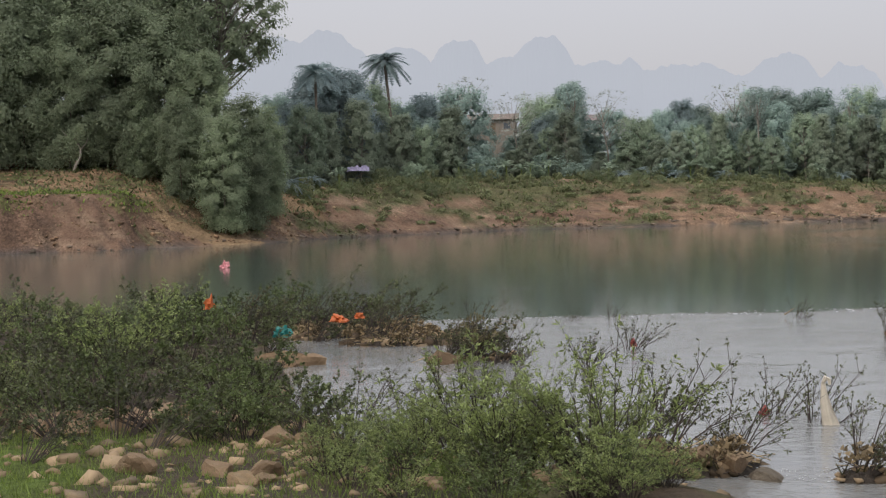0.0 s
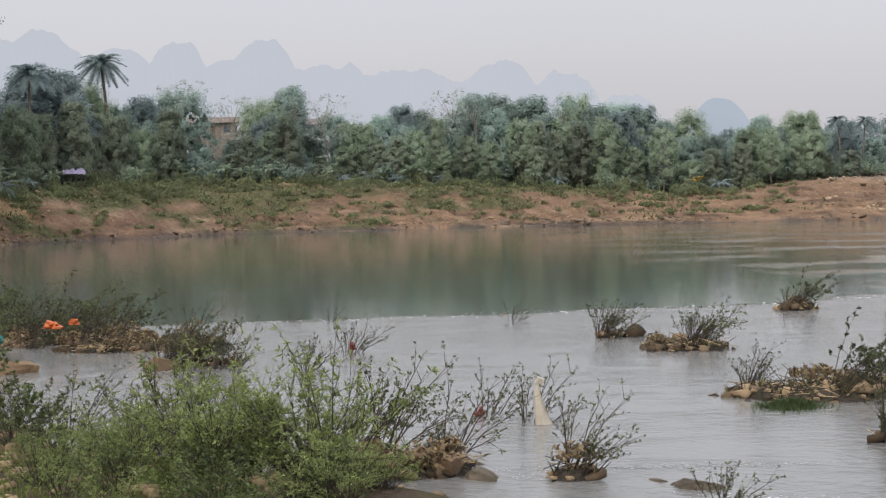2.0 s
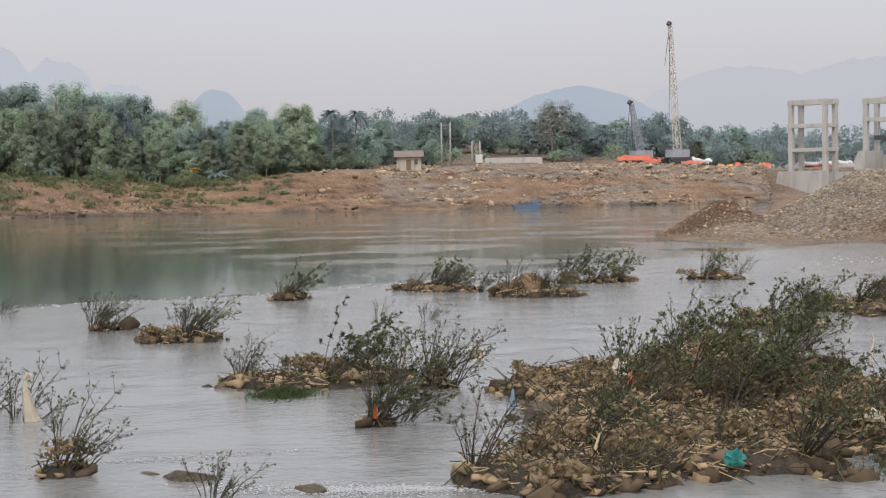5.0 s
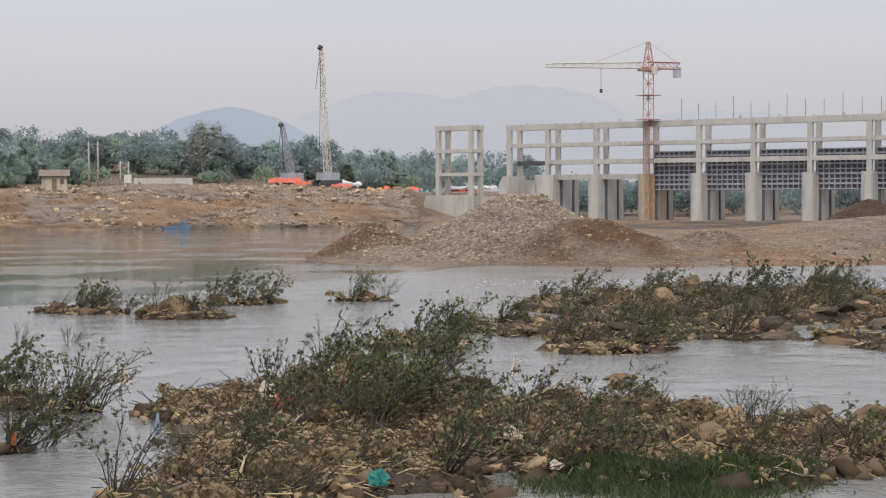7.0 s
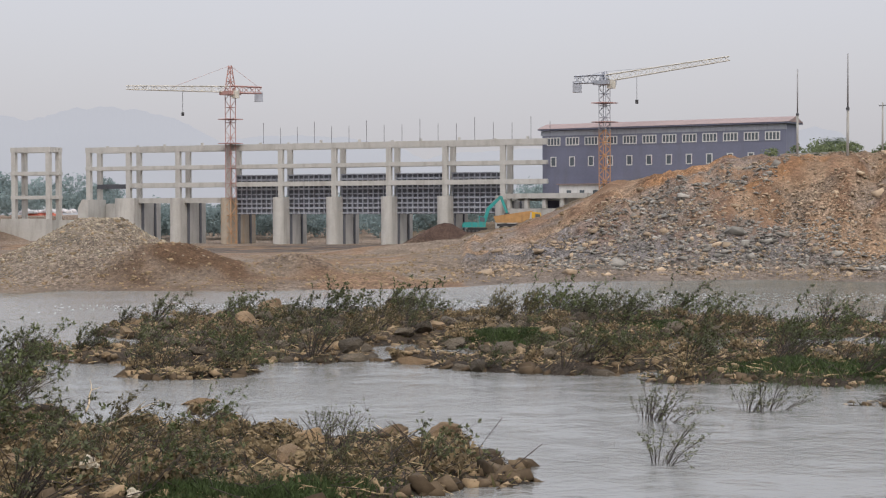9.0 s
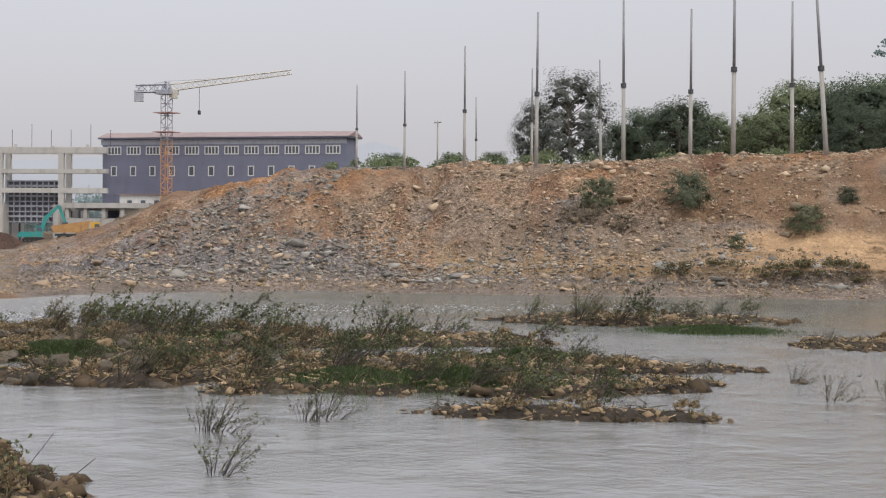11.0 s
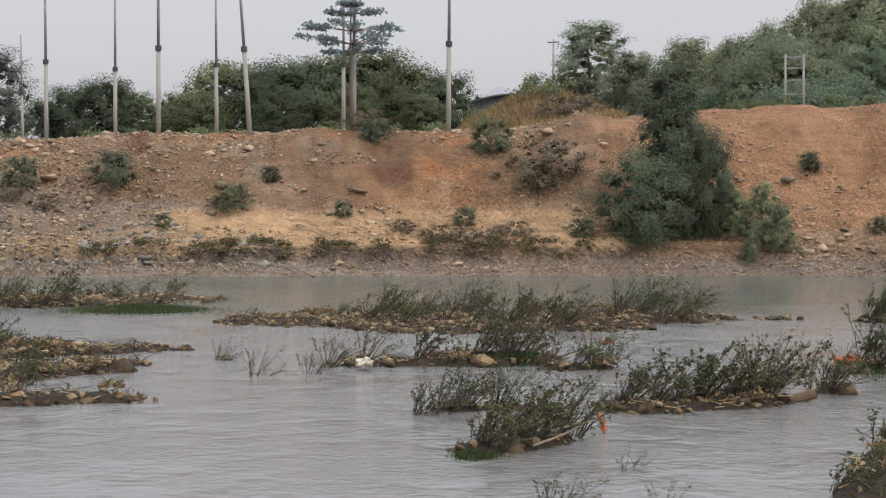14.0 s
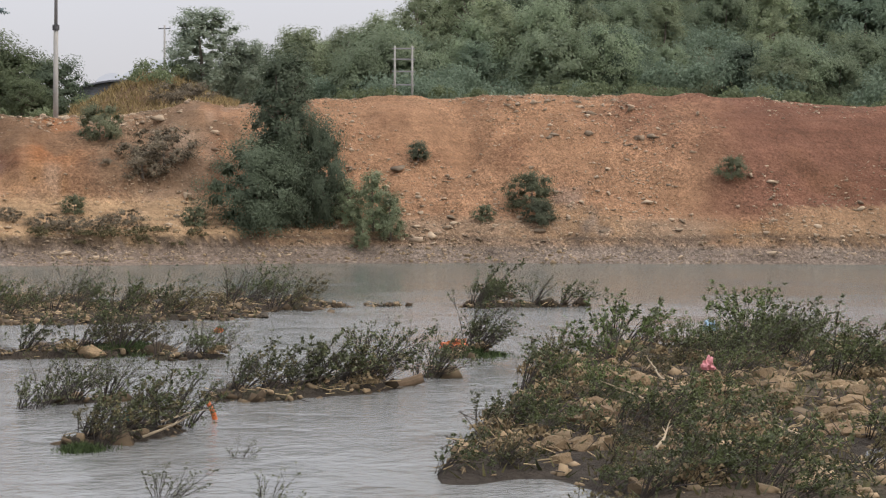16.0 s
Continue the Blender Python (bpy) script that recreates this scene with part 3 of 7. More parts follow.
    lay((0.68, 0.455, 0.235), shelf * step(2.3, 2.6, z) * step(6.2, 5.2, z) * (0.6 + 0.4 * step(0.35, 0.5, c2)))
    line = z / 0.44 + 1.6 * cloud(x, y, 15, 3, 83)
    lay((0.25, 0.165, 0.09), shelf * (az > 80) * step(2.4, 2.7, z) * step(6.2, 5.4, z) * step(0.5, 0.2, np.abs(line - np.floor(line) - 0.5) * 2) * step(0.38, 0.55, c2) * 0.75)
    # wider dark band under the undercut, shade put into the soil colour
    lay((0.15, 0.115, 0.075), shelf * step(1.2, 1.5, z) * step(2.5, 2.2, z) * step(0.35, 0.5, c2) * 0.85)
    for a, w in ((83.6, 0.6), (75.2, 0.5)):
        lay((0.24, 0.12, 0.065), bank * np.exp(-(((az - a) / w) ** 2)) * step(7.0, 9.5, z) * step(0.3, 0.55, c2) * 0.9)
    lay((0.31, 0.195, 0.105), bank * (az > 72) * (az < 93) * step(6.0, 7.0, z) * step(0.44, 0.58, cloud(x, y, 6, 4, 89)) * 0.8)
    return col * SOIL_TONE * np.array([0.97, 0.97, 1.10])


def build_ground():
    fine = np.arange(-17.5, 115.6, 0.25)
    az = np.concatenate([np.arange(-180, -18, 4.0), fine, np.arange(118, 180, 4.0)])
    d = np.concatenate([[0.01, 0.6, 1.5, 3, 5, 8, 11, 14, 17], np.arange(19.5, 60, 0.55), np.arange(60, 130, 0.95), np.arange(130, 146, 0.62), np.arange(146, 167, 0.30), np.arange(167, 192, 0.62), np.arange(192, 217, 1.6), np.arange(217, 318, 0.65), np.arange(318, 345, 1.6), np.array([350, 360, 375, 400, 440, 500, 600, 800, 1200, 2000, 3200, 4900])])
    A, D = np.meshgrid(np.radians(az), d, indexing="ij")
    x, y = (D * np.sin(A)).ravel(), (D * np.cos(A)).ravel()
    z = ground_height(x, y)
    na, nd = len(az), len(d)
    i, j = np.meshgrid(np.arange(na), np.arange(nd - 1), indexing="ij")
    k, k2 = i * nd + j, ((i + 1) % na) * nd + j
    faces = np.stack([k, k + 1, k2 + 1, k2], -1).reshape(-1, 4)
    ob = mesh_object("ground", np.stack([x, y, z], -1), faces[:, ::-1], GROUND, smooth=True)
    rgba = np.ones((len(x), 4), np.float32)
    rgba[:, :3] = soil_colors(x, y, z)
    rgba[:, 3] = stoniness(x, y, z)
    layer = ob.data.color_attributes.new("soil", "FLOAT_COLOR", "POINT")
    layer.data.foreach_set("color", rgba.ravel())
    return tagged(ob, "river banks of earth, gravel, grass and rubble", "ground", kind="structure")


build_ground()


# ---- the river: a still pool behind, riffles in front ----
def water_material():
    m = bpy.data.materials.new("river_water")
    m.use_nodes = True
    n, l = m.node_tree.nodes, m.node_tree.links
    b = n["Principled BSDF"]
    b.inputs["Roughness"].default_value = 0.06
    b.inputs["IOR"].default_value = 1.33
    co = n.new("ShaderNodeTexCoord")
    sep = n.new("ShaderNodeSeparateXYZ")
    l.new(co.outputs["Object"], sep.inputs[0])

    def math_(op, a, c=None, clamp=False):
        q = n.new("ShaderNodeMath")
        q.operation, q.use_clamp = op, clamp
        for i, v in enumerate((a, c)):
            if v is None:
                continue
            if isinstance(v, (int, float)):
                q.inputs[i].default_value = v
            else:
                l.new(v, q.inputs[i])
        return q.outputs[0]

    def wave(scale, sx, sy, turn, detail=3.0):
        mp = n.new("ShaderNodeMapping")
        mp.inputs["Scale"].default_value = (sx, sy, 1)
        mp.inputs["Rotation"].default_value = (0, 0, radians(turn))
        t = n.new("ShaderNodeTexNoise")
        t.inputs["Scale"].default_value, t.inputs["Detail"].default_value = scale, detail
        l.new(co.outputs["Object"], mp.inputs[0])
        l.new(mp.outputs[0], t.inputs["Vector"])
        return t.outputs["Fac"]

    # the edge of the riffle: straight across the stream on the left, bending away on the right
    bend = math_("MULTIPLY", math_("MAXIMUM", math_("SUBTRACT", sep.outputs["X"], 28.0), 0.0), 0.42)
    edge = math_("ADD", math_("MULTIPLY", wave(0.16, 1, 1, 0), 5.0), 79.5)
    far = math_("SUBTRACT", math_("SUBTRACT", sep.outputs["Y"], bend), edge)
    rough = math_("SUBTRACT", 1.0, math_("MULTIPLY", math_("ADD", far, 1.0), 0.7, True), True)
    calm = math_("MULTIPLY", math_("MULTIPLY", math_("SUBTRACT", sep.outputs["X"], 86.0), 0.06, True), math_("MULTIPLY", math_("SUBTRACT", 84.0, sep.outputs["Y"]), 0.06, True))
    # the still reach under the quarry bank, crossed by long streaks of ripples
    reach = math_("MULTIPLY", math_("MULTIPLY", math_("SUBTRACT", math_("ADD", sep.outputs["X"], math_("MULTIPLY", wave(0.06, 1, 1, 0), 16.0)), 108.0), 0.09, True), math_("MULTIPLY", math_("SUBTRACT", 62.0, sep.outputs["Y"]), 0.06, True))
    streaks = n.new("ShaderNodeMapRange")
    streaks.inputs["From Min"].default_value, streaks.inputs["From Max"].default_value = 0.47, 0.62
    l.new(wave(1.0, 0.30, 0.022, 0, 4), streaks.inputs["Value"])
    # base tints raised to carry part of the reflected sky and trees
    tint = n.new("ShaderNodeMixRGB")
    tint.inputs[1].default_value, tint.inputs[2].default_value = (0.084, 0.104, 0.090, 1), (0.184, 0.186, 0.182, 1)
    l.new(math_("MULTIPLY", rough, math_("SUBTRACT", 1.0, math_("MULTIPLY", calm, 0.7))), tint.inputs[0])
    l.new(tint.outputs[0], b.inputs["Base Color"])
    fast = math_("ADD", math_("MULTIPLY", wave(0.13, 1, 1, 0, 5), 0.55), math_("MULTIPLY", wave(0.5, 1, 1, 20, 3), 0.45))
    lively = n.new("ShaderNodeMapRange")
    lively.inputs["From Min"].default_value, lively.inputs["From Max"].default_value = 0.42, 0.55
    lively.inputs["To Min"].default_value, lively.inputs["To Max"].default_value = 0.07, 1.0
    l.new(fast, lively.inputs["Value"])
    small = wave(3.0, 1, 0.8, 10, 6)
    chop = wave(8.5, 1, 0.8, -8, 4)
    swell = wave(0.5, 1, 0.7, 15, 3)
    amount = math_("ADD", math_("MULTIPLY", math_("MULTIPLY", rough, lively.outputs[0]), math_("SUBTRACT", math_("ADD", 0.08, math_("MULTIPLY", math_("MULTIPLY", math_("SUBTRACT", sep.outputs["X"], 22.0), 0.03, True), 0.17)), math_("MULTIPLY", calm, 0.20))), 0.02)
    amount = math_("MULTIPLY", amount, math_("SUBTRACT", 1.0, math_("MULTIPLY", reach, math_("SUBTRACT", 0.85, math_("MULTIPLY", streaks.outputs[0], 1.1)))))
    slick = n.new("ShaderNodeMapRange")
    slick.inputs["From Min"].default_value, slick.inputs["From Max"].default_value, slick.inputs["To Max"].default_value = 0.50, 0.60, 0.14
    l.new(wave(0.10, 1, 1, 40, 5), slick.inputs["Value"])
    amount = math_("ADD", amount, math_("MULTIPLY", slick.outputs[0], math_("MULTIPLY", math_("SUBTRACT", sep.outputs["X"], 34.0), 0.04, True)))
    hgt = math_("ADD", math_("MULTIPLY", small, 0.24), math_("ADD", math_("MULTIPLY", chop, 0.12), math_("MULTIPLY", swell, 0.05)))
    bump = n.new("ShaderNodeBump")
    bump.inputs["Strength"].default_value, bump.inputs["Distance"].default_value = 1.0, 1.0
    l.new(math_("MULTIPLY", hgt, amount), bump.inputs["Height"])
    l.new(bump.outputs[0], b.inputs["Normal"])
    rr = n.new("ShaderNodeMapRange")
    rr.inputs["To Min"].default_value, rr.inputs["To Max"].default_value = 0.03, 0.15
    patch = n.new("ShaderNodeMapRange")
    patch.inputs["From Min"].default_value, patch.inputs["From Max"].default_value, patch.inputs["To Max"].default_value = 0.60, 0.68, 0.5
    l.new(wave(0.045, 0.6, 1.6, -20, 5), patch.inputs["Value"])
    l.new(math_("MAXIMUM", rough, patch.outputs[0]), rr.inputs["Value"])
    l.new(rr.outputs[0], b.inputs["Roughness"])
    return m


WATER = water_material()
tagged(mesh_object("water", [(-900, -500, 0), (900, -500, 0), (900, 700, 0), (-900, 700, 0)], [(0, 1, 2, 3)], WATER), "grey-brown river water, still pool and shallow riffles", "river", kind="structure")


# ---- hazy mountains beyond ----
# The ridges glow in pale blue to imitate haze in the air.
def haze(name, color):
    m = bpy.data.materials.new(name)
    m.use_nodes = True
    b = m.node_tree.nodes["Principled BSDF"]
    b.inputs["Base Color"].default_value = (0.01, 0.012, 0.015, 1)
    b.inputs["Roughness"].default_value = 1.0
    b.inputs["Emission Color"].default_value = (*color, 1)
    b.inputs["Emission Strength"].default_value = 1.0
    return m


def ridge(name, dist, peaks, floor_z, material, wobble, seed, az0, az1):
    """A far ridge: steep-sided peaks (heading, height, half width, steepness) on a low crest."""
    az = np.arange(az0, az1, 0.06)
    low = np.interp(az, [q[0] for q in floor_z], [q[1] for q in floor_z])
    crest = low.copy()
    for a, h, w, p in peaks:
        crest = np.maximum(crest, low + (h - low) * np.clip(1 - np.abs((az - a) / w) ** p, 0, 1))
    crest = crest + wobble * (cloud(az * 10, az * 0 + seed, 4.0, 5, seed, 0.52) - 0.5)
    xs, ys = np.sin(np.radians(az)), np.cos(np.radians(az))
    n = len(az)
    v = np.concatenate([np.stack([xs * dist, ys * dist, crest * 0 - 20], -1), np.stack([xs * dist, ys * dist, crest * 0.55], -1), np.stack([xs * (dist + 60), ys * (dist + 60), crest], -1), np.stack([xs * (dist + 300), ys * (dist + 300), crest * 0 - 20], -1)])
    i = np.arange(n - 1)
    f = np.concatenate([np.stack([i + r * n, i + 1 + r * n, i + 1 + (r + 1) * n, i + (r + 1) * n], -1) for r in range(3)])
    return tagged(mesh_object(name, v, f, material, smooth=True), "pale blue hazy limestone mountains on the horizon", "mountain", kind="structure")


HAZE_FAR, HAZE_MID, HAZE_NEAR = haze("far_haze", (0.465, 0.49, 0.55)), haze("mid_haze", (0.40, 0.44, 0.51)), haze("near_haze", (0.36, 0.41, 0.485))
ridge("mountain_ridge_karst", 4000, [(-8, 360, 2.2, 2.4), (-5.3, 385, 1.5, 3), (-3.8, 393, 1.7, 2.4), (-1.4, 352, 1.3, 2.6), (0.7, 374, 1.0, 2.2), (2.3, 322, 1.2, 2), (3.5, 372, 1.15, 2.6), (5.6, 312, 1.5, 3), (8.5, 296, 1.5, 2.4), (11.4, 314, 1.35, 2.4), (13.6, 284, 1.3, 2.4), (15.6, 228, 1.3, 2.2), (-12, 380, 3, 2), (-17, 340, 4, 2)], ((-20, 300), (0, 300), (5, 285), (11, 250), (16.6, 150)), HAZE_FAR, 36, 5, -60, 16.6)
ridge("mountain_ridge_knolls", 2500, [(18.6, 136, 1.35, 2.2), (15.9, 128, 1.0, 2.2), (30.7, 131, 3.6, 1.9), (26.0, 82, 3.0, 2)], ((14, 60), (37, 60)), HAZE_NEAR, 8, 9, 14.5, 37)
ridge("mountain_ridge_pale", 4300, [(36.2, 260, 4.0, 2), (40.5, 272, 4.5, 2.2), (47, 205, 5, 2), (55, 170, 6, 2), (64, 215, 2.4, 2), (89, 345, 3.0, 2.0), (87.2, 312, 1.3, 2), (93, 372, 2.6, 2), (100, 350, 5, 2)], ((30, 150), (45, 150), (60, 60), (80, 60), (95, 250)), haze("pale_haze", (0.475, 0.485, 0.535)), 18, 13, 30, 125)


# ---- trees ----
def leaf_cards(centres, normals, size, rng, slim=0.6):
    """One leaf or leaf clump (a triangle) at every centre."""
    n = len(centres)
    r = rng.normal(size=(n, 3))
    u = np.cross(normals, r)
    u /= np.linalg.norm(u, axis=1)[:, None] + 1e-9
    w = np.cross(normals, u)
    s = (size * rng.uniform(0.6, 1.35, n))[:, None]
    v = np.stack([centres - u * s - w * s * 0.5, centres + u * s - w * s * slim, centres + w * s * 1.1 + normals * s * 0.3], 1).reshape(-1, 3)
    return v, np.arange(3 * n).reshape(-1, 3)


def unit(rng, n):
    v = rng.normal(size=(n, 3))
    return v / np.linalg.norm(v, axis=1)[:, None]


def tree_form(rng, tall, spread, clear, lobes, cards, size, lean=0.0, shape=1.0, girth=1.0, lump=(0.13, 0.32), ragged=0.3):
    """Trunk with limbs, and the leaf clumps that stand round the ends of the limbs, crowding the outside of the crown."""
    wood = Form()
    top = np.array([lean * tall, 0.05 * tall, tall * 0.8])
    pts = [Vector((0, 0, -0.4)), Vector((0.12 * lean * tall, 0, tall * clear * 0.6)), Vector(tuple(top * (clear + 0.25))), Vector(tuple(top))]
    r = (0.018 * tall + 0.05) * girth
    wood.tube(pts, [r * 1.25, r, r * 0.75, r * 0.2], 6)
    swell = rng.uniform(1 - ragged, 1 + ragged, 9)
    cs, rs = [], []
    for k in range(lobes):
        a, h = k * 2.39996 + rng.uniform(-0.5, 0.5), (k + rng.uniform(0, 1)) / lobes
        bulge = np.interp((a / (2 * math.pi) * 3 + h * 5) % 8, np.arange(9), swell)
        out = spread * bulge * (0.35 + 0.65 * math.sin(math.pi * min(1, (0.12 + 0.85 * h) ** shape))) * rng.uniform(0.45, 1) ** 0.6
        z = tall * (clear + (0.96 - clear) * h) * (1 + 0.10 * (bulge - 1))
        c = np.array([math.cos(a) * out + lean * z, math.sin(a) * out, z])
        cs.append(c)
        rs.append(spread * rng.uniform(*lump))
        if k % 2 == 0 and clear > 0.05:
            zs = [q.z for q in pts]
            s = np.array([np.interp(z * 0.72, zs, [q[i] for q in pts]) for i in range(3)])
            wood.tube([Vector(tuple(s)), Vector(tuple((s + c) / 2 + np.array([0, 0, -0.2]))), Vector(tuple(c))], [r * 0.42, r * 0.28, r * 0.08], 4, False)
    cs, rs = np.array(cs), np.array(rs)
    share = rs ** 2
    pick = rng.choice(lobes, cards, p=share / share.sum())
    axis = np.column_stack([cs[:, 2] * lean, np.zeros(lobes), 0.55 * cs[:, 2] + 0.2 * tall])
    away = cs - axis
    away /= np.linalg.norm(away, axis=1)[:, None] + 1e-6
    # leaves thin out from the middle of each clump, and fill the hollows between neighbouring clumps
    mate, t = (pick + rng.choice((3, 5, 8), cards)) % lobes, rng.uniform(0, 0.6, cards) * (rng.uniform(0, 1, cards) < 0.4)
    far_off = np.linalg.norm(cs[pick] - cs[mate], axis=1) > spread * 1.1
    t = np.where(far_off, 0, t)[:, None]
    off = np.clip(rng.normal(0, 0.43, (cards, 3)), -0.75, 0.75) * rs[pick][:, None] * np.array([1.15, 1.15, 0.85]) + 0.3 * away[pick] * rs[pick][:, None]
    centre = cs[pick] * (1 - t) + cs[mate] * t + off
    n = off / (np.linalg.norm(off, axis=1)[:, None] + 1e-6)
    nn = 0.5 * n + 0.7 * away[pick] + 0.6 * unit(rng, cards) + np.array([0, 0, 0.35])
    nn /= np.linalg.norm(nn, axis=1)[:, None]
    inner = (np.arange(cards) < cards * 0.12) & (cards > 3000)
    centre = np.where(inner[:, None], cs[pick] - away[pick] * rs[pick][:, None] * 0.8 + off * 0.5, centre)
    return wood, leaf_cards(centre, nn, size * np.where(inner, 2.2, 0.62), rng)


def make_tree(name, seed, tall, spread, clear, lobes, cards, size, leaf, bark, label, category="tree", group="", lean=0.0, shape=1.0, girth=1.0, lump=(0.13, 0.32), ragged=0.3):
    rng = np.random.default_rng(seed)
    wood, (v, f) = tree_form(rng, tall, spread, clear, lobes, cards, size, lean, shape, girth, lump, ragged)
    ob = thing(name, Matrix.Translation((0, 0, -500)), label, category, group)
    wood.part("trunk", bark, ob, smooth=True)
    mesh_object("crown", v, f, leaf, ob)
    return ob


def make_palm(seed, tall, label, lean=0.06, fronds=58, length=3.2):
    rng = random.Random(seed)
    ob = thing("coconut_palm", Matrix.Translation((0, 0, -500)), label, "palm tree")
    pts = [Vector((lean * tall * (i / 6) ** 2, 0, tall * i / 6 - (0.4 if i == 0 else 0))) for i in range(7)]
    Form().tube(pts, [0.30, 0.24, 0.21, 0.19, 0.18, 0.17, 0.16], 7).part("trunk", BARK, ob, smooth=True)
    leaf = Form()
    for k in range(fronds):
        a, up = 2 * math.pi * k / fronds + rng.uniform(-0.2, 0.2), rng.uniform(-0.35, 1.15)
        d = Vector((math.cos(a), math.sin(a), 0))
        rib = []
        for i in range(8):
            s = i / 7
            rib.append(pts[-1] + d * length * s * math.cos(up * (1 - s * 0.4)) + Vector((0, 0, length * (math.sin(up) * s - 0.66 * s * s))))
        side = d.cross(Vector((0, 0, 1)))
        for i in range(7):
            for sg in (-1, 1):
                for q in (0.0, 0.33, 0.66):
                    p = rib[i].lerp(rib[i + 1], q)
                    w = 0.62 * math.sin(math.pi * (0.12 + 0.8 * (i + q) / 7))
                    tip = p + side * sg * w + Vector((0, 0, -0.38 * w)) + d * 0.3
                    m = len(leaf.v)
                    leaf.v += [tuple(p), tuple(p + (rib[i + 1] - rib[i]) * 0.32), tuple(tip)]
                    leaf.f.append((m, m + 1, m + 2))
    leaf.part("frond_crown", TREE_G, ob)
    return ob


def make_banana(seed, tall, label, material):
    rng = random.Random(seed)
    ob = thing("banana_plant", Matrix.Translation((0, 0, -500)), label, "banana plant", "banana plants on the bank")
    Form().tube([(0, 0, -0.2), (0, 0, tall * 0.5), (0.05, 0, tall * 0.62)], [0.16, 0.13, 0.08], 6).part("stem", LEAF_GREEN, ob)
    leaf = Form()
    for k in range(11):
        a, up = k * 2.4 + rng.uniform(-0.3, 0.3), rng.uniform(0.3, 1.25)
        d, n = Vector((math.cos(a), math.sin(a), 0)), 6
        side = d.cross(Vector((0, 0, 1)))
        m = len(leaf.v)
        for i in range(n + 1):
            s = i / n
            p = Vector((0, 0, tall * 0.55)) + d * tall * 0.62 * s * math.cos(up) + Vector((0, 0, tall * 0.62 * (math.sin(up) * s - 0.55 * s * s)))
            w = 0.30 * math.sin(math.pi * (0.08 + 0.88 * s))
            leaf.v += [tuple(p + side * w + Vector((0, 0, 0.08))), tuple(p), tuple(p - side * w + Vector((0, 0, 0.08)))]
        for i in range(n):
            for j in (0, 1):
                leaf.f.append((m + 3 * i + j, m + 3 * i + j + 1, m + 3 * i + j + 4, m + 3 * i + j + 3))
    leaf.part("leaves", material, ob)
    return ob


used = set()


def plant(master, az, d, size=1.0, turn=None, sink=0.0, z=None, wide=1.0):
    """The master itself the first time, then copies, standing on the ground at a heading and distance."""
    p = polar(az, d)
    zz = height(p.x, p.y) if z is None else z
    turn = RNG.uniform(0, 360) if turn is None else turn
    m = Matrix.Translation((p.x, p.y, zz - sink)) @ Matrix.Rotation(radians(turn), 4, "Z") @ Matrix.Diagonal((size * wide, size * wide, size, 1))
    if master.name in used:
        ob = copy_thing(master, Matrix.Identity(4))
    else:
        used.add(master.name)
        ob = master
    ob.matrix_basis = m
    return ob


RNG = random.Random(7)
G_FAR, G_LEFT, G_BANK, G_HILL = "trees along the far bank", "tall trees over the sandbar", "trees on the quarry bank", "trees on the hill"
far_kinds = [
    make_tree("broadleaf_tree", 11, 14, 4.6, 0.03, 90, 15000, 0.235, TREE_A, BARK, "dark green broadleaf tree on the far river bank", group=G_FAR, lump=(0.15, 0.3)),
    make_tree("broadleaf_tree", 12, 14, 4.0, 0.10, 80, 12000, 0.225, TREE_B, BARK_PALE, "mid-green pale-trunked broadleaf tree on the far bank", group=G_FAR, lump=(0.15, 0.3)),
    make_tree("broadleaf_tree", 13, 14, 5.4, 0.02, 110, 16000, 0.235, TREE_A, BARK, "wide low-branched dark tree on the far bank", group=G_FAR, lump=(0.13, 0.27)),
    make_tree("broadleaf_tree", 14, 14, 3.6, 0.25, 60, 8000, 0.20, TREE_B, BARK_PALE, "thin-crowned tree with a bare trunk, leaves paled by haze", group=G_FAR, girth=0.6),
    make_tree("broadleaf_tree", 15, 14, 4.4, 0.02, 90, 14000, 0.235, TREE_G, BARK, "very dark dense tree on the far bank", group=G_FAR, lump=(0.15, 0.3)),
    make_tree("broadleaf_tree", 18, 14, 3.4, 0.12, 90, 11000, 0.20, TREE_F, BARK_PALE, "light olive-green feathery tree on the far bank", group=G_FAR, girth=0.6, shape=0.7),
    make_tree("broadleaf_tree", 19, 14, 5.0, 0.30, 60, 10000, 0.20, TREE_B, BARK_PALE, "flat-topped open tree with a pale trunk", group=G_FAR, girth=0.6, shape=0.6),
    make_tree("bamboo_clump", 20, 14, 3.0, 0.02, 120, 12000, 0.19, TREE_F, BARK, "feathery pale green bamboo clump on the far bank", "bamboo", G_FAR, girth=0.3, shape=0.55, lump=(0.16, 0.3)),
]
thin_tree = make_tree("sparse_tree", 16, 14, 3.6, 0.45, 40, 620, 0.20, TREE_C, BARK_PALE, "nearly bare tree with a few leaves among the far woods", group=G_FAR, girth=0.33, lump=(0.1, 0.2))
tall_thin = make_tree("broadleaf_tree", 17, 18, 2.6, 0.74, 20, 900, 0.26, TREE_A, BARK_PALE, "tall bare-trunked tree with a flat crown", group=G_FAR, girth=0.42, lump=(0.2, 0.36))
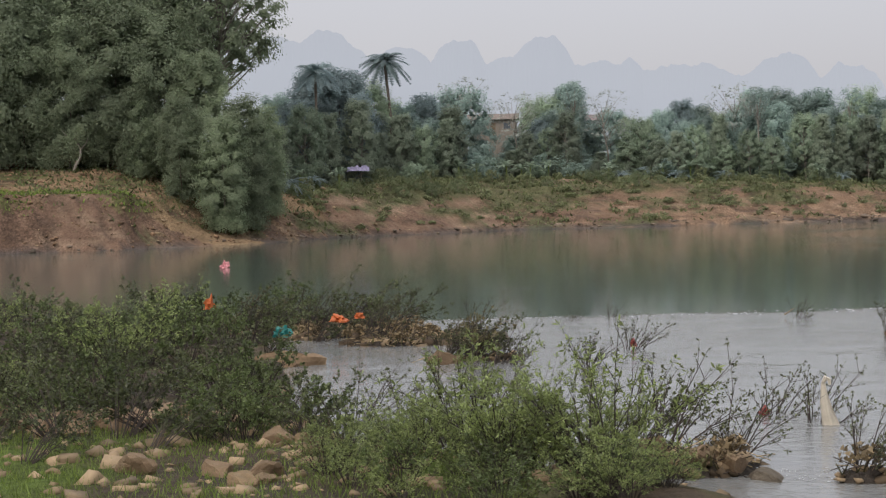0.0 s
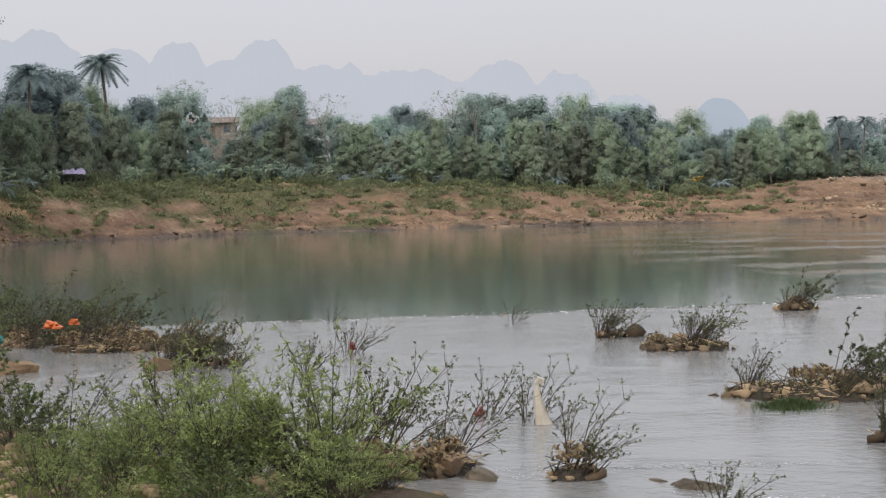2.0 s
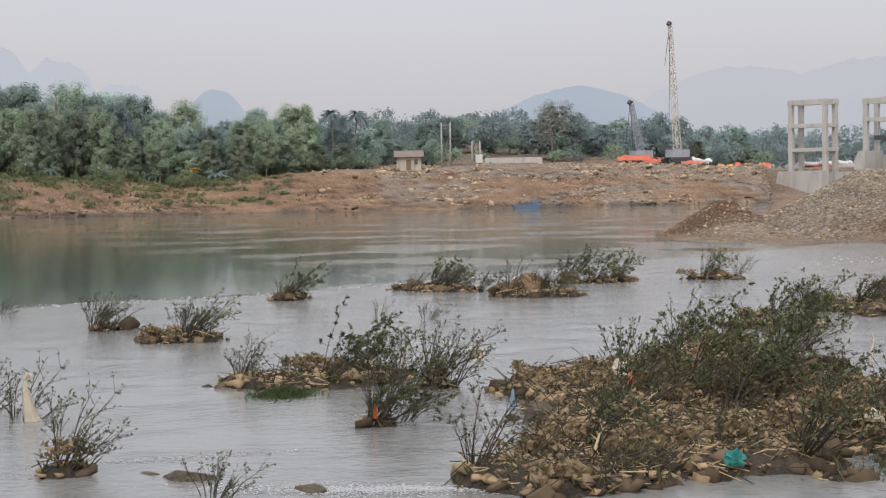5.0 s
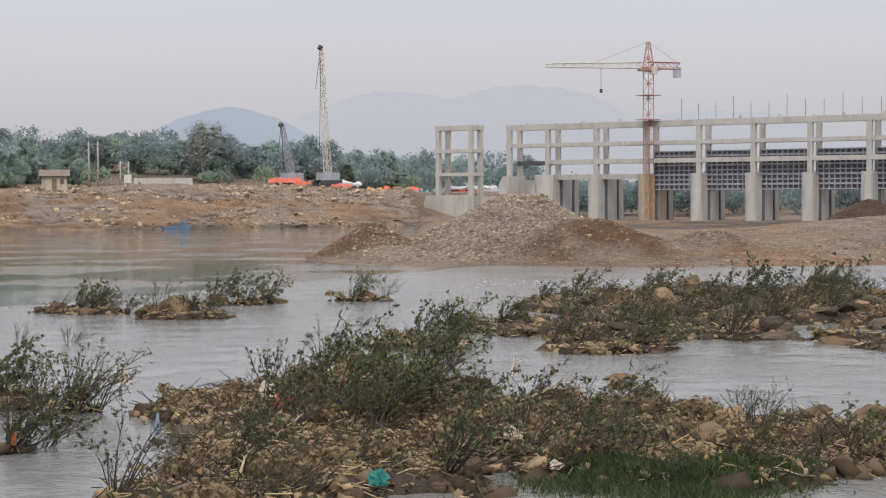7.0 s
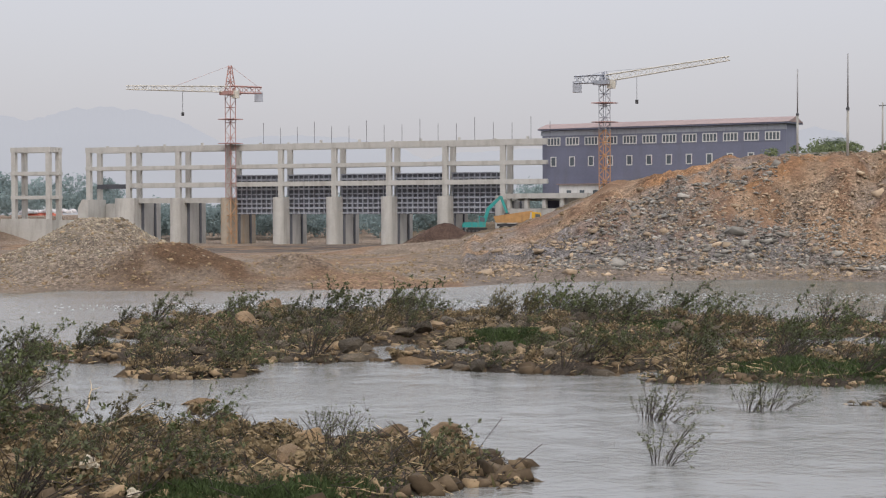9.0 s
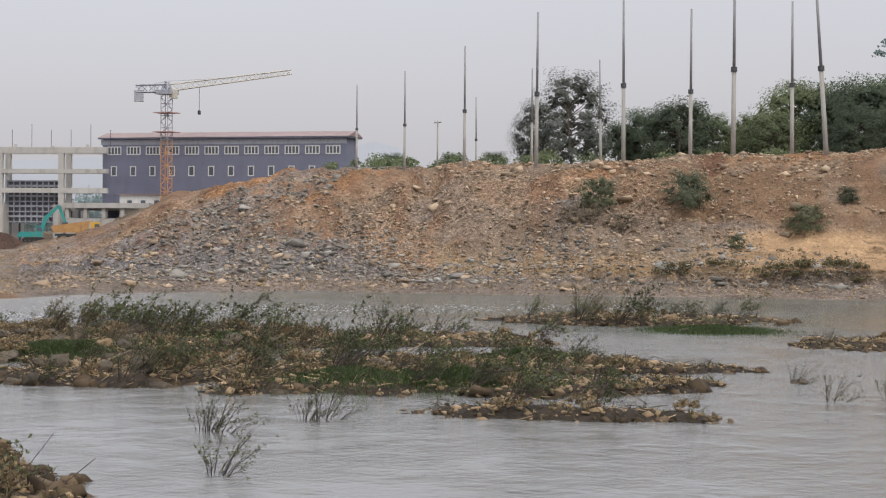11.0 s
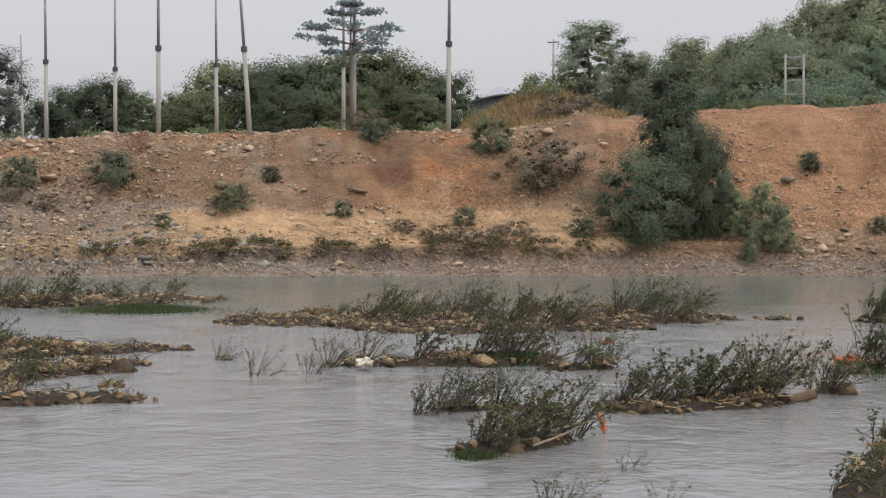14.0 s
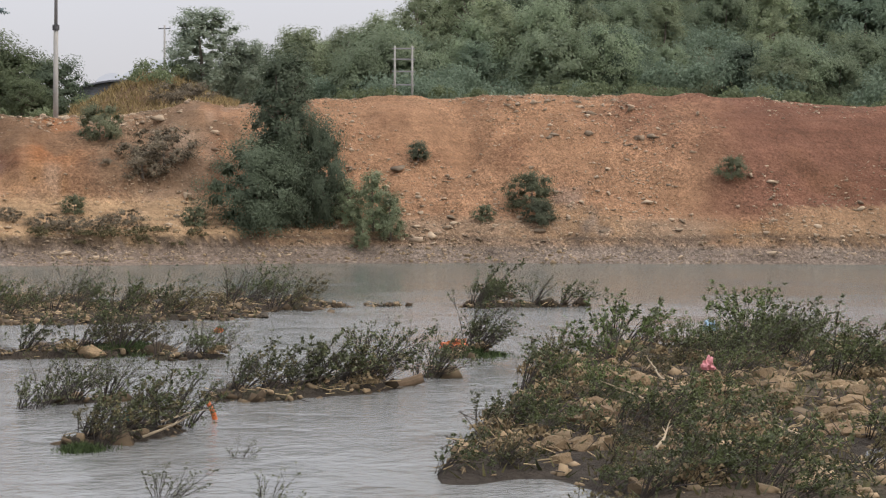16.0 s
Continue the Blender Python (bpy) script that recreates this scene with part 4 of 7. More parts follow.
left_kinds = [
    make_tree("bamboo_clump", 21, 20, 5.6, 0.02, 150, 30000, 0.19, TREE_E, BARK, "dense dark green bamboo clump beside the sandbar", "bamboo", G_LEFT, girth=0.3),
    make_tree("bamboo_clump", 22, 20, 5.0, 0.02, 150, 30000, 0.19, TREE_E, BARK, "tall shaded bamboo clump beside the sandbar", "bamboo", G_LEFT, girth=0.3),
    make_tree("bamboo_clump", 23, 20, 4.6, 0.02, 150, 28000, 0.18, TREE_E, BARK, "rounded green bamboo clump at the edge of the sandbar", "bamboo", G_LEFT, girth=0.3),
]
open_tree = make_tree("tall_open_tree", 24, 30, 8.0, 0.42, 110, 12000, 0.22, TREE_E, BARK_PALE, "tall open-crowned tree with pale limbs above the bamboo", group=G_LEFT, girth=0.6, lump=(0.09, 0.2))
low_bush = [
    make_tree("bush", 31, 3.0, 2.0, 0.02, 30, 2600, 0.13, BANK_LEAF, BARK, "green bush on the far bank", "bush", "bushes on the far bank"),
    make_tree("bush", 32, 3.0, 2.4, 0.02, 30, 2600, 0.13, CREST_A, BARK, "dark green bush on the far bank", "bush", "bushes on the far bank"),
]

# the tall wood on the left
for az, d, tall in [(-15.6, 252, 30), (-13.6, 252, 25), (-12.2, 250, 21), (-10.6, 251, 25), (-9.4, 252, 24), (-7.9, 248, 20), (-16.8, 250, 24), (-11.4, 258, 31), (-14.6, 254, 34), (-9.0, 258, 28)]:
    plant(left_kinds[int(abs(az * 10)) % 2], az, d, tall / 20)
for az, d, tall in [(-7.2, 234, 16.5), (-6.6, 238, 19.0), (-8.6, 238, 14.5), (-10.0, 248, 13.5), (-5.9, 245, 16.0)]:
    plant(left_kinds[2], az, d, tall / 20)
for az, d, tall in [(-9.3, 262, 40), (-7.4, 266, 42), (-11.9, 262, 38), (-8.3, 270, 43), (-10.4, 268, 42)]:
    plant(open_tree, az, d, tall / 30)
# the line of trees on the far bank: height of the tops by heading
LINE = np.array([(-6, 25), (-4.9, 26), (-4.1, 28.5), (-2.8, 30), (-2.2, 25), (-0.5, 25), (0.5, 25.4), (1.4, 20.5), (3.3, 22.5), (4.4, 25), (5.1, 19.5), (7, 20.6), (8.9, 21.8), (10.7, 22.8), (13.8, 22), (16.5, 21.5), (18.3, 17), (20.6, 20), (22.6, 16.5), (25.7, 15), (27.7, 17), (28.8, 14.5), (29.9, 17), (32.5, 14), (35.7, 13.3), (37.4, 12), (43, 11)])
for row, (extra, drop, stepping) in enumerate([(9, 9.0, 0.80), (17, 5.0, 0.74), (28, 0.0, 0.66)]):
    az = -6.0 + 0.3 * row
    while az < 36.5:
        bank = np.interp(az, FAR[:, 0], FAR[:, 2])
        d = bank + extra + RNG.uniform(-3, 5) + (16 if az > 26 else 0)
        p = polar(az, d)
        line = np.interp(az, LINE[:, 0], LINE[:, 1])
        if abs(az - 1.8) < 0.9 or abs(az - 5.0) < 0.5:
            line = min(line, 16.0)
        tall = (line - 6) * d / 300 + 6 - height(p.x, p.y) - drop * RNG.uniform(0.4, 1.25) - (RNG.choice((0.0, 0.0, 1.5, 3.0, 4.5)) if row == 2 else 0.0)
        front, middle, back = [far_kinds[k] for k in (1, 5, 7, 5, 3)], [far_kinds[k] for k in (0, 1, 2, 5, 7, 4)], [far_kinds[k] for k in (0, 2, 4, 6, 1, 0)]
        kind = far_kinds[4] if row and -5.2 < az < -2.4 else RNG.choice((front, middle, back)[row])
        if tall > 2.5 and not (row < 2 and 23 < az < 31):
            plant(kind, az, d, tall / 14, wide=min(1.7, max(0.9, 9 / tall)))
        az += stepping * RNG.uniform(0.7, 1.3)
for az, d, top in [(10.55, 322, 23.5), (13.55, 325, 22.6), (4.4, 318, 25.5)]:
    p = polar(az, d)
    plant(tall_thin, az, d, ((top - 6) * d / 300 + 6 - height(p.x, p.y)) / 18)
for az, d, top in [(0.9, 316, 27.0), (2.6, 322, 24.0), (5.6, 320, 24.0), (9.6, 326, 24.3), (10.2, 330, 24.0), (29.8, 350, 18.0)]:
    p = polar(az, d)
    plant(thin_tree, az, d, ((top - 6) * d / 300 + 6 - height(p.x, p.y)) / 14, wide=1.3)
# bushes along the top of the far bank
for k in range(90):
    az = RNG.uniform(-5.5, 20)
    bank = np.interp(az, FAR[:, 0], FAR[:, 2])
    plant(low_bush[k % 2], az, bank + RNG.uniform(-9, 8), RNG.uniform(0.25, 0.8))
# palms
palm = make_palm(3, 15, "coconut palm rising over the far trees")
for az, d, top in [(-1.55, 305, 30.5), (22.5, 335, 17.6), (23.2, 338, 17.4), (-4.1, 285, 29.0)]:
    p = polar(az, d)
    plant(palm, az, d, ((top - 6) * d / 300 + 5 - height(p.x, p.y)) / 15, turn=RNG.uniform(0, 360))
banana = make_banana(5, 4.0, "green banana plant on the far bank", CANOPY_A)
for az, d in [(-5.2, 262), (-4.7, 263), (-8.0, 236), (3.0, 300), (2.2, 300), (8.3, 306), (7.4, 306), (8.8, 307), (15.6, 308), (16.6, 309), (14.7, 309), (1.2, 299), (0.6, 298), (2.7, 301), (3.6, 302), (-3.4, 268), (-0.6, 290), (-6.2, 244), (-6.6, 242), (5.6, 304), (11.2, 309), (12.4, 310)]:
    plant(banana, az, d + 3, RNG.uniform(0.8, 1.25))
low_palm = make_palm(8, 1.6, "low spreading palm at the foot of the far trees", 0.0, 22, 4.2)
for az, d in [(6.0, 304), (7.9, 306), (7.0, 307), (9.4, 309), (-5.0, 258), (-4.3, 266), (13.2, 312), (18.6, 312)]:
    plant(low_palm, az, d + 3, RNG.uniform(0.6, 0.95))
yellow_banana = make_banana(6, 4.4, "banana plant with yellow dying leaves", mat("yellow_leaves", (0.50, 0.36, 0.08), 0.6, vary=0.2, scale=1))
plant(yellow_banana, 17.85, 305, 1.0)

# on the quarry bank and the hill
bank_kinds = [
    make_tree("tree", 41, 9, 4.2, 0.06, 80, 13000, 0.155, CREST_A, BARK, "green tree behind the crest of the rubble bank", group=G_BANK),
    make_tree("tree", 42, 9, 4.6, 0.06, 80, 13000, 0.155, CREST_B, BARK, "dark green tree behind the crest of the rubble bank", group=G_BANK),
]
for az, top, d in [(74.2, 22.5, 222), (75.2, 21.0, 226), (76.6, 21.0, 228), (78.0, 25.0, 228), (79.3, 24.5, 226), (80.6, 25.5, 224), (81.8, 26.0, 226), (83.0, 27.0, 224), (84.2, 25.0, 222), (85.4, 23.5, 222), (73.2, 21.5, 228), (72.2, 19.5, 230), (77.2, 21, 220), (79.9, 21.5, 214), (82.3, 22, 212), (84.6, 21, 214), (66.6, 15.6, 230), (68.0, 15.8, 232), (69.2, 16, 232), (64.6, 15.5, 235)]:
    p = polar(az, d)
    plant(bank_kinds[int(top * 2) % 2], az, d, max(2.0, (top - 6) * d / 230 + 6 - height(p.x, p.y)) / 9, wide=1.15)
haze_tree = make_tree("tall_dusty_tree", 43, 14, 4.6, 0.15, 60, 10000, 0.16, HAZE_LEAF, BARK, "tall grey-green tree behind the poles, greyed by haze", group=G_BANK, girth=0.6, lump=(0.18, 0.34))
plant(haze_tree, 70.6, 216, 0.95, 40, wide=1.25)
plant(haze_tree, 69.3, 219, 0.70, 80, wide=0.9)
bamboo_top = make_tree("bamboo_clump", 44, 11, 3.2, 0.05, 110, 11000, 0.15, TREE_F, BARK, "feathery bamboo clump on the crest", "bamboo", G_BANK)
plant(bamboo_top, 90.3, 206, 0.95, 10, wide=1.5)
plant(bamboo_top, 91.7, 208, 0.8, 70, wide=1.4)


# ---- the sluice dam ----
DAM_A, DAM_B = Vector((227.6, 270.9)), Vector((252.9, 185.6))
dam_dir = (DAM_B - DAM_A).normalized()
DAM_M = Matrix.Translation((DAM_A.x, DAM_A.y, 0)) @ Matrix.Rotation(math.atan2(dam_dir.y, dam_dir.x), 4, "Z")
DAM_L = (DAM_B - DAM_A).length
SPAN = DAM_L * 0.1279


def bay(k):
    return DAM_L * 0.105 + (k - 1) * SPAN if k else 0.0


dam = thing("sluice_dam", DAM_M, "unfinished grey concrete sluice dam with steel gates", "dam", kind="structure")
# x runs along the dam, -y faces the river
LEVELS = ((19.5, 1.1, "deck_beam"), (15.6, 0.75, "upper_beam"), (12.2, 0.9, "gate_beam"))
for z, t, name in LEVELS:
    f = Form()
    f.box(-0.6 if name != "gate_beam" else bay(1), bay(8) + SPAN * 0.75, -0.55, 0.35, z - t, z)
    f.box(-0.6 if name != "gate_beam" else bay(1), bay(8) + SPAN * 0.75, 3.4, 4.2, z - t, z)
    f.part(name, CONCRETE, dam)
for k in range(9):
    x = bay(k)
    col = Form()
    for y0, y1 in ((-0.5, 0.3), (3.45, 4.15)):
        col.box(x - 0.5, x + 0.5, y0, y1, 9.0, 19.5 - 1.1)
    col.part("column", CONCRETE, dam)
    if k == 0:
        continue
    w = 1.15 if k > 1 else 2.2
    pier = Form()
    pier.prism([(x - w * 0.8, 0), (x + w * 0.8, 0), (x + w * 0.8, 9.2), (x - w * 0.8, 9.2)], -1.2, 9.0)
    pier.tube([(x, -1.2, -1.5), (x, -1.2, 9.2)], [w * 0.995, w * 0.995], 16)
    for v in range(len(pier.v)):
        if pier.v[v][2] < 0.5:
            pier.v[v] = (pier.v[v][0], pier.v[v][1], -1.8)
    pier.part("pier", CONCRETE_OLD if k in (3,) else CONCRETE, dam)
    slot = Form().box(x + w * 0.8, x + w * 0.8 + 0.25, 1.6, 2.3, -1.5, 9.0).box(x + w * 0.8, x + w * 0.8 + 0.22, 6.4, 7.0, -1.5, 9.0)
    slot.part("gate_slot", STEEL_DARK, dam)
for k in range(1, 9):
    x0, x1 = bay(k) + 1.5, bay(k + 1) - 1.5
    if k >= 3 and k < 8:
        gate = Form().box(x0 - 0.9, x1 + 0.9, 1.75, 1.95, 5.9, 13.6).part("gate", STEEL_DARK, dam, "raised steel gate")
        for r in range(9):
            z = 6.0 + r * 0.92
            Form().box(x0 - 0.9, x1 + 0.9, 1.30, 1.75, z, z + (0.34 if r % 2 else 0.22)).part("girder", STEEL_GREY, gate)
        for c in range(10):
            x = x0 - 0.7 + (x1 - x0 + 1.4) * c / 9
            Form().box(x - 0.10, x + 0.10, 1.40, 1.75, 5.9, 13.6).part("rib", STEEL_GREY, gate)
    else:
        Form().box(x0 - 1.0, x1 + 1.0, 0.6, 2.6, 8.2, 9.2).part("cross_slab", CONCRETE, dam)
# the abutment with its stepped wing walls
W1 = bay(1)
wing = Form()
wing.prism([(-1.2, -1.5), (1.2, -1.5), (1.2, 9.0), (-0.2, 9.0), (-1.2, 7.2)], -2.5, 4.0)
wing.part("wing_wall", CONCRETE, dam)
Form().prism([(W1 - 4.6, -1.5), (W1 + 2.6, -1.5), (W1 + 2.6, 9.2), (W1 - 1.6, 9.2), (W1 - 2.8, 4.8), (W1 - 4.6, 4.8)], -2.5, -1.7).part("wing_wall", CONCRETE, dam)
Form().box(-11.0, W1 - 2.0, -3.6, -2.5, -1.5, 4.9).part("apron_wall", CONCRETE, dam)
Form().box(1.2, W1 - 1.0, 4.0, 8.0, -1.5, 8.2).part("abutment", CONCRETE, dam)
Form().box(-0.4, SPAN * 0.75, 3.3, 3.9, 11.2, 12.1).part("steel_girder", STEEL_DARK, dam)
for k in range(17):
    x = SPAN * 3.5 + k * SPAN * 0.32
    Form().bar((x, -0.3, 19.5), (x, -0.3, 22.6 + (1.0 if k % 3 == 0 else 0)), 0.055).part("rebar", DARK_METAL, dam)
rng = random.Random(4)
for k in range(14):
    x = SPAN * (0.4 + 0.6 * k) + rng.uniform(-1, 1)
    Form().box(x, x + 0.4, -0.2, 0.3, 19.5, 19.5 + rng.uniform(0.2, 0.6)).part("formwork_post", CONCRETE, dam)

# the free-standing frame beside the dam
FR = Matrix.Translation((217.3, 281.7, 0)) @ Matrix.Rotation(math.atan2(dam_dir.y, dam_dir.x), 4, "Z")
tower = thing("concrete_frame", FR, "open three-storey concrete frame on a wall beside the dam", "concrete frame", kind="structure")
for x in (0.0, 8.2):
    for y in (0.0, 3.4):
        Form().box(x - 0.45, x + 0.45, y - 0.45, y + 0.45, 0.0, 18.6).part("column", CONCRETE, tower)
for z in (19.5, 14.6, 9.8):
    t = 1.0 if z > 19 else 0.7
    f = Form().box(-0.6, 8.8, -0.5, 0.5, z - t, z).box(-0.6, 8.8, 2.9, 3.9, z - t, z)
    f.box(-0.45, 0.45, 0.5, 2.9, z - t, z).box(7.75, 8.65, 0.5, 2.9, z - t, z)
    f.part("beam", CONCRETE, tower)
Form().prism([(-2.5, -1.5), (9.5, -1.5), (9.5, 5.2), (-1.2, 5.2)], -3.0, -0.8).part("base_wall", CONCRETE, tower)


# ---- cranes ----
def lattice(form, a, b, wide0, wide1, bays, r, up=Vector((0, 0, 1))):
    """Four chords with zigzag bracing from a to b."""
    a, b = Vector(a), Vector(b)
    d = (b - a).normalized()
    s = d.cross(up if abs(d.dot(up)) < 0.9 else Vector((1, 0, 0))).normalized()
    t = s.cross(d)
    corner = lambda i, sx, sy: a.lerp(b, i / bays) + (s * sx + t * sy) * (wide0 + (wide1 - wide0) * i / bays) / 2
    for sx, sy in ((-1, -1), (1, -1), (1, 1), (-1, 1)):
        form.bar(corner(0, sx, sy), corner(bays, sx, sy), r * 1.3)
    ring = [(-1, -1), (1, -1), (1, 1), (-1, 1)]
    for i in range(bays):
        for k in range(4):
            p, q = ring[k], ring[(k + 1) % 4]
            if (i + k) % 2:
                p, q = q, p
            form.bar(corner(i, *p), corner(i + 1, *q), r * 0.8)
            if i % 2 == 0:
                form.bar(corner(i, *ring[k]), corner(i, *ring[(k + 1) % 4]), r * 0.8)


def tower_crane(base, top_z, jib, counter, label, mast_mat, jib_lift, jib_z, low):
    """jib and counter: plan vectors from the mast; the jib's end is lifted by jib_lift."""
    ob = thing("tower_crane", Matrix.Translation(base), label, "tower crane", "tower cranes at the dam")
    h = jib_z - base[2]
    f = Form()
    lattice(f, (0, 0, -1.0), (0, 0, h * low), 1.4, 1.4, max(4, round(20 * low)), 0.075)
    f.part("lower_mast", CRANE_ORANGE, ob)
    f = Form()
    lattice(f, (0, 0, h * low), (0, 0, h), 1.4, 1.4, round(20 * (1 - low)), 0.065)
    f.part("mast", mast_mat, ob)
    head = Form()
    lattice(head, (0, 0, h), (0, 0, top_z - base[2]), 1.5, 0.4, 5, 0.09)
    head.box(-1.5, 1.5, -1.5, 1.5, h - 0.5, h + 0.2)
    head.part("tower_head", mast_mat, ob)
    j = Vector((jib[0], jib[1], jib_lift))
    f = Form()
    lattice(f, (0, 0, h + 0.6), Vector((0, 0, h + 0.6)) + j, 1.15, 0.7, 22, 0.055)
    f.part("jib", CRANE_WHITE, ob)
    c = Vector((counter[0], counter[1], -0.2))
    f = Form()
    lattice(f, (0, 0, h + 0.6), Vector((0, 0, h + 0.6)) + c, 1.3, 1.2, 5, 0.09)
    f.bar((0, 0, top_z - base[2]), Vector((0, 0, h + 0.8)) + c, 0.035)
    f.bar((0, 0, top_z - base[2]), Vector((0, 0, h + 0.9)) + j * 0.55, 0.03)
    f.part("counter_jib", mast_mat, ob)
    m = Matrix.Translation(Vector((0, 0, h - 0.6)) + c * 0.9) @ Matrix.Rotation(math.atan2(c.y, c.x), 4, "Z")
    Form().box(-0.8, 0.8, -0.6, 0.6, -1.0, 0.9, m).part("counterweight", STEEL_GREY, ob)
    Form().box(-0.6, 0.6, -1.9, -0.9, h - 1.2, h + 0.3).part("cab", CRANE_WHITE, ob)
    for z in (h * 0.66, h * 0.82):
        Form().box(-1.7, 1.7, -1.7, 1.7, z, z + 0.15).part("platform", CRANE_RED, ob)
    k = Vector((0, 0, h)) + j * (0.46 if jib_lift < 1 else 0.26)
    f = Form().bar(k, k - Vector((0, 0, 4.0)), 0.05)
    f.box(k.x - 0.2, k.x + 0.2, k.y - 0.2, k.y + 0.2, k.z - 4.7, k.z - 4.0)
    f.part("hook_block", DARK_METAL, ob)
    return ob


tower_crane((235.5, 238.5, 0.2), 34.8, (-14.5, 13.6), (4.3, -4.3), "red tower crane with a white jib in front of the dam", CRANE_RED, 0.2, 29.6, 0.3)
tower_crane((252.0, 163.0, 8.0), 30.6, (11.2, -18.4), (-2.9, 4.4), "orange tower crane with a raised jib before the powerhouse", STEEL_GREY, 3.2, 28.8, 0.6)


def crawler_crane(base, tip, label, mast_mat, wide):
    ob = thing("crawler_crane", Matrix.Translation(base), label, "crawler crane", "crawler cranes on the far bank")
    f = Form()
    t = Vector(tip) - Vector(base)
    lattice(f, (0, 0, 2.0), t, wide, wide * 0.5, 22, 0.055)
    f.part("boom", mast_mat, ob)
    Form().box(-1.9, 1.9, -1.4, 1.4, 1.1, 2.6).part("housing", STEEL_GREY, ob)
    for y in (-2.0, 1.2):
        Form().prism([(-2.6, 0.3), (-2.2, 0), (2.2, 0), (2.6, 0.3), (2.6, 0.8), (2.2, 1.1), (-2.2, 1.1), (-2.6, 0.8)], y, y + 0.8).part("track", DARK_METAL, ob)
    Form().tube([t, t + Vector((-0.4, 0, -0.6))], [0.45, 0.45], 8).part("pulley", DARK_METAL, ob)
    f = Form().bar(t, t + Vector((-0.9, 0.6, -8.5)), 0.05).bar(t, Vector((-2, 0, 3.0)), 0.05)
    f.part("cable", DARK_METAL, ob)
    return ob


crawler_crane((190.0, 282.3, 7.2), (188.8, 282.7, 34.8), "crawler crane with a tall steep lattice boom", CRANE_YELLOW, 1.1)
crawler_crane((186.5, 290.0, 7.2), (182.7, 287.7, 19.6), "crawler crane with a short dark boom behind the trees", STEEL_GREY, 1.2)

# ---- the powerhouse ----
PH_A, PH_B = Vector((257.0, 179.7)), Vector((262.9, 132.3))
ph_dir = (PH_B - PH_A).normalized()
PH_L = (PH_B - PH_A).length * 0.972
PH = Matrix.Translation((PH_A.x, PH_A.y, 8.0)) @ Matrix.Rotation(math.atan2(ph_dir.y, ph_dir.x), 4, "Z")
house = thing("powerhouse", PH, "long grey-blue sheet-clad powerhouse with two rows of windows", "building", kind="structure")
Form().box(0, PH_L, 0, 6, -8, 13.0).part("wall", CLADDING, house)
Form().prism([(-0.6, 0), (PH_L + 0.6, 0), (PH_L + 0.6, 0.25), (-0.6, 0.25)], -0.7, 6.7, Matrix.Translation((0, 0, 13.0))).part("eaves", CLADDING, house)
roof = Form()
roof.v += [(-0.7, -0.8, 13.26), (PH_L + 0.7, -0.8, 13.26), (PH_L + 0.7, 3, 14.3), (-0.7, 3, 14.3), (-0.7, 6.8, 13.26), (PH_L + 0.7, 6.8, 13.26)]
roof.f += [(0, 1, 2, 3), (3, 2, 5, 4), (0, 3, 4), (1, 5, 2), (0, 4, 5, 1)]
roof.part("roof", ROOF_RED, house)


def window(parent, x, z, w, h, panes):
    """A white frame round glass, let into the front wall."""
    f = Form().box(x, x + w, -0.10, 0.05, z, z + 0.16).box(x, x + w, -0.10, 0.05, z + h - 0.16, z + h)
    for k in range(panes + 1):
        q = x + (w - 0.16) * k / panes
        f.box(q, q + 0.16, -0.10, 0.05, z + 0.16, z + h - 0.16)
    fr = f.part("window", WHITE, parent, "white-framed window")
    for k in range(panes):
        q = x + 0.16 + (w - 0.16) * k / panes
        Form().box(q, q + (w - 0.16) / panes - 0.16, -0.04, -0.01, z + 0.16, z + h - 0.16).part("pane", GLASS, fr)


for k in range(12):
    window(house, 1.0 + k * (PH_L - 3.2) / 11.4, 10.2, 2.7, 1.5, 4)
    window(house, 1.7 + k * (PH_L - 3.2) / 11.4, 6.4, 1.15, 1.8, 1)
Form().box(-0.3, PH_L + 0.1, -0.06, -0.01, 12.0, 12.9).part("trim", STEEL_GREY, house)
shed = thing("site_shed", PH @ Matrix.Translation((6.5, -6.0, 0)), "low white site shed with a rusty red roof", "shed", kind="structure")
Form().box(0, 11.0, 0, 4, -8, 3.0).part("wall", WHITE, shed)
Form().prism([(-0.4, 3.0), (11.4, 3.0), (11.4, 3.15), (-0.4, 3.15)], -0.5, 4.5).part("roof", ROOF_RED, shed)
for k in range(3):
    Form().box(1.5 + k * 2.6, 2.4 + k * 2.6, -0.04, 0.02, 1.2, 2.0).part("window", GLASS, shed)
deckwall = thing("intake_wall", PH @ Matrix.Translation((-3.5, -7.0, 0)), "stained concrete intake wall beside the last gate", "concrete wall", kind="structure")
Form().box(0, 16, 0, 5, -8, -1.2).part("wall", CONCRETE, deckwall)
Form().box(-0.4, 16.4, -0.5, 5.4, 0.6, 1.5).part("deck", CONCRETE, deckwall)
for k in range(5):
    Form().box(k * 3.6, k * 3.6 + 0.7, -0.2, 0.6, -1.2, 0.6).part("post", CONCRETE, deckwall)


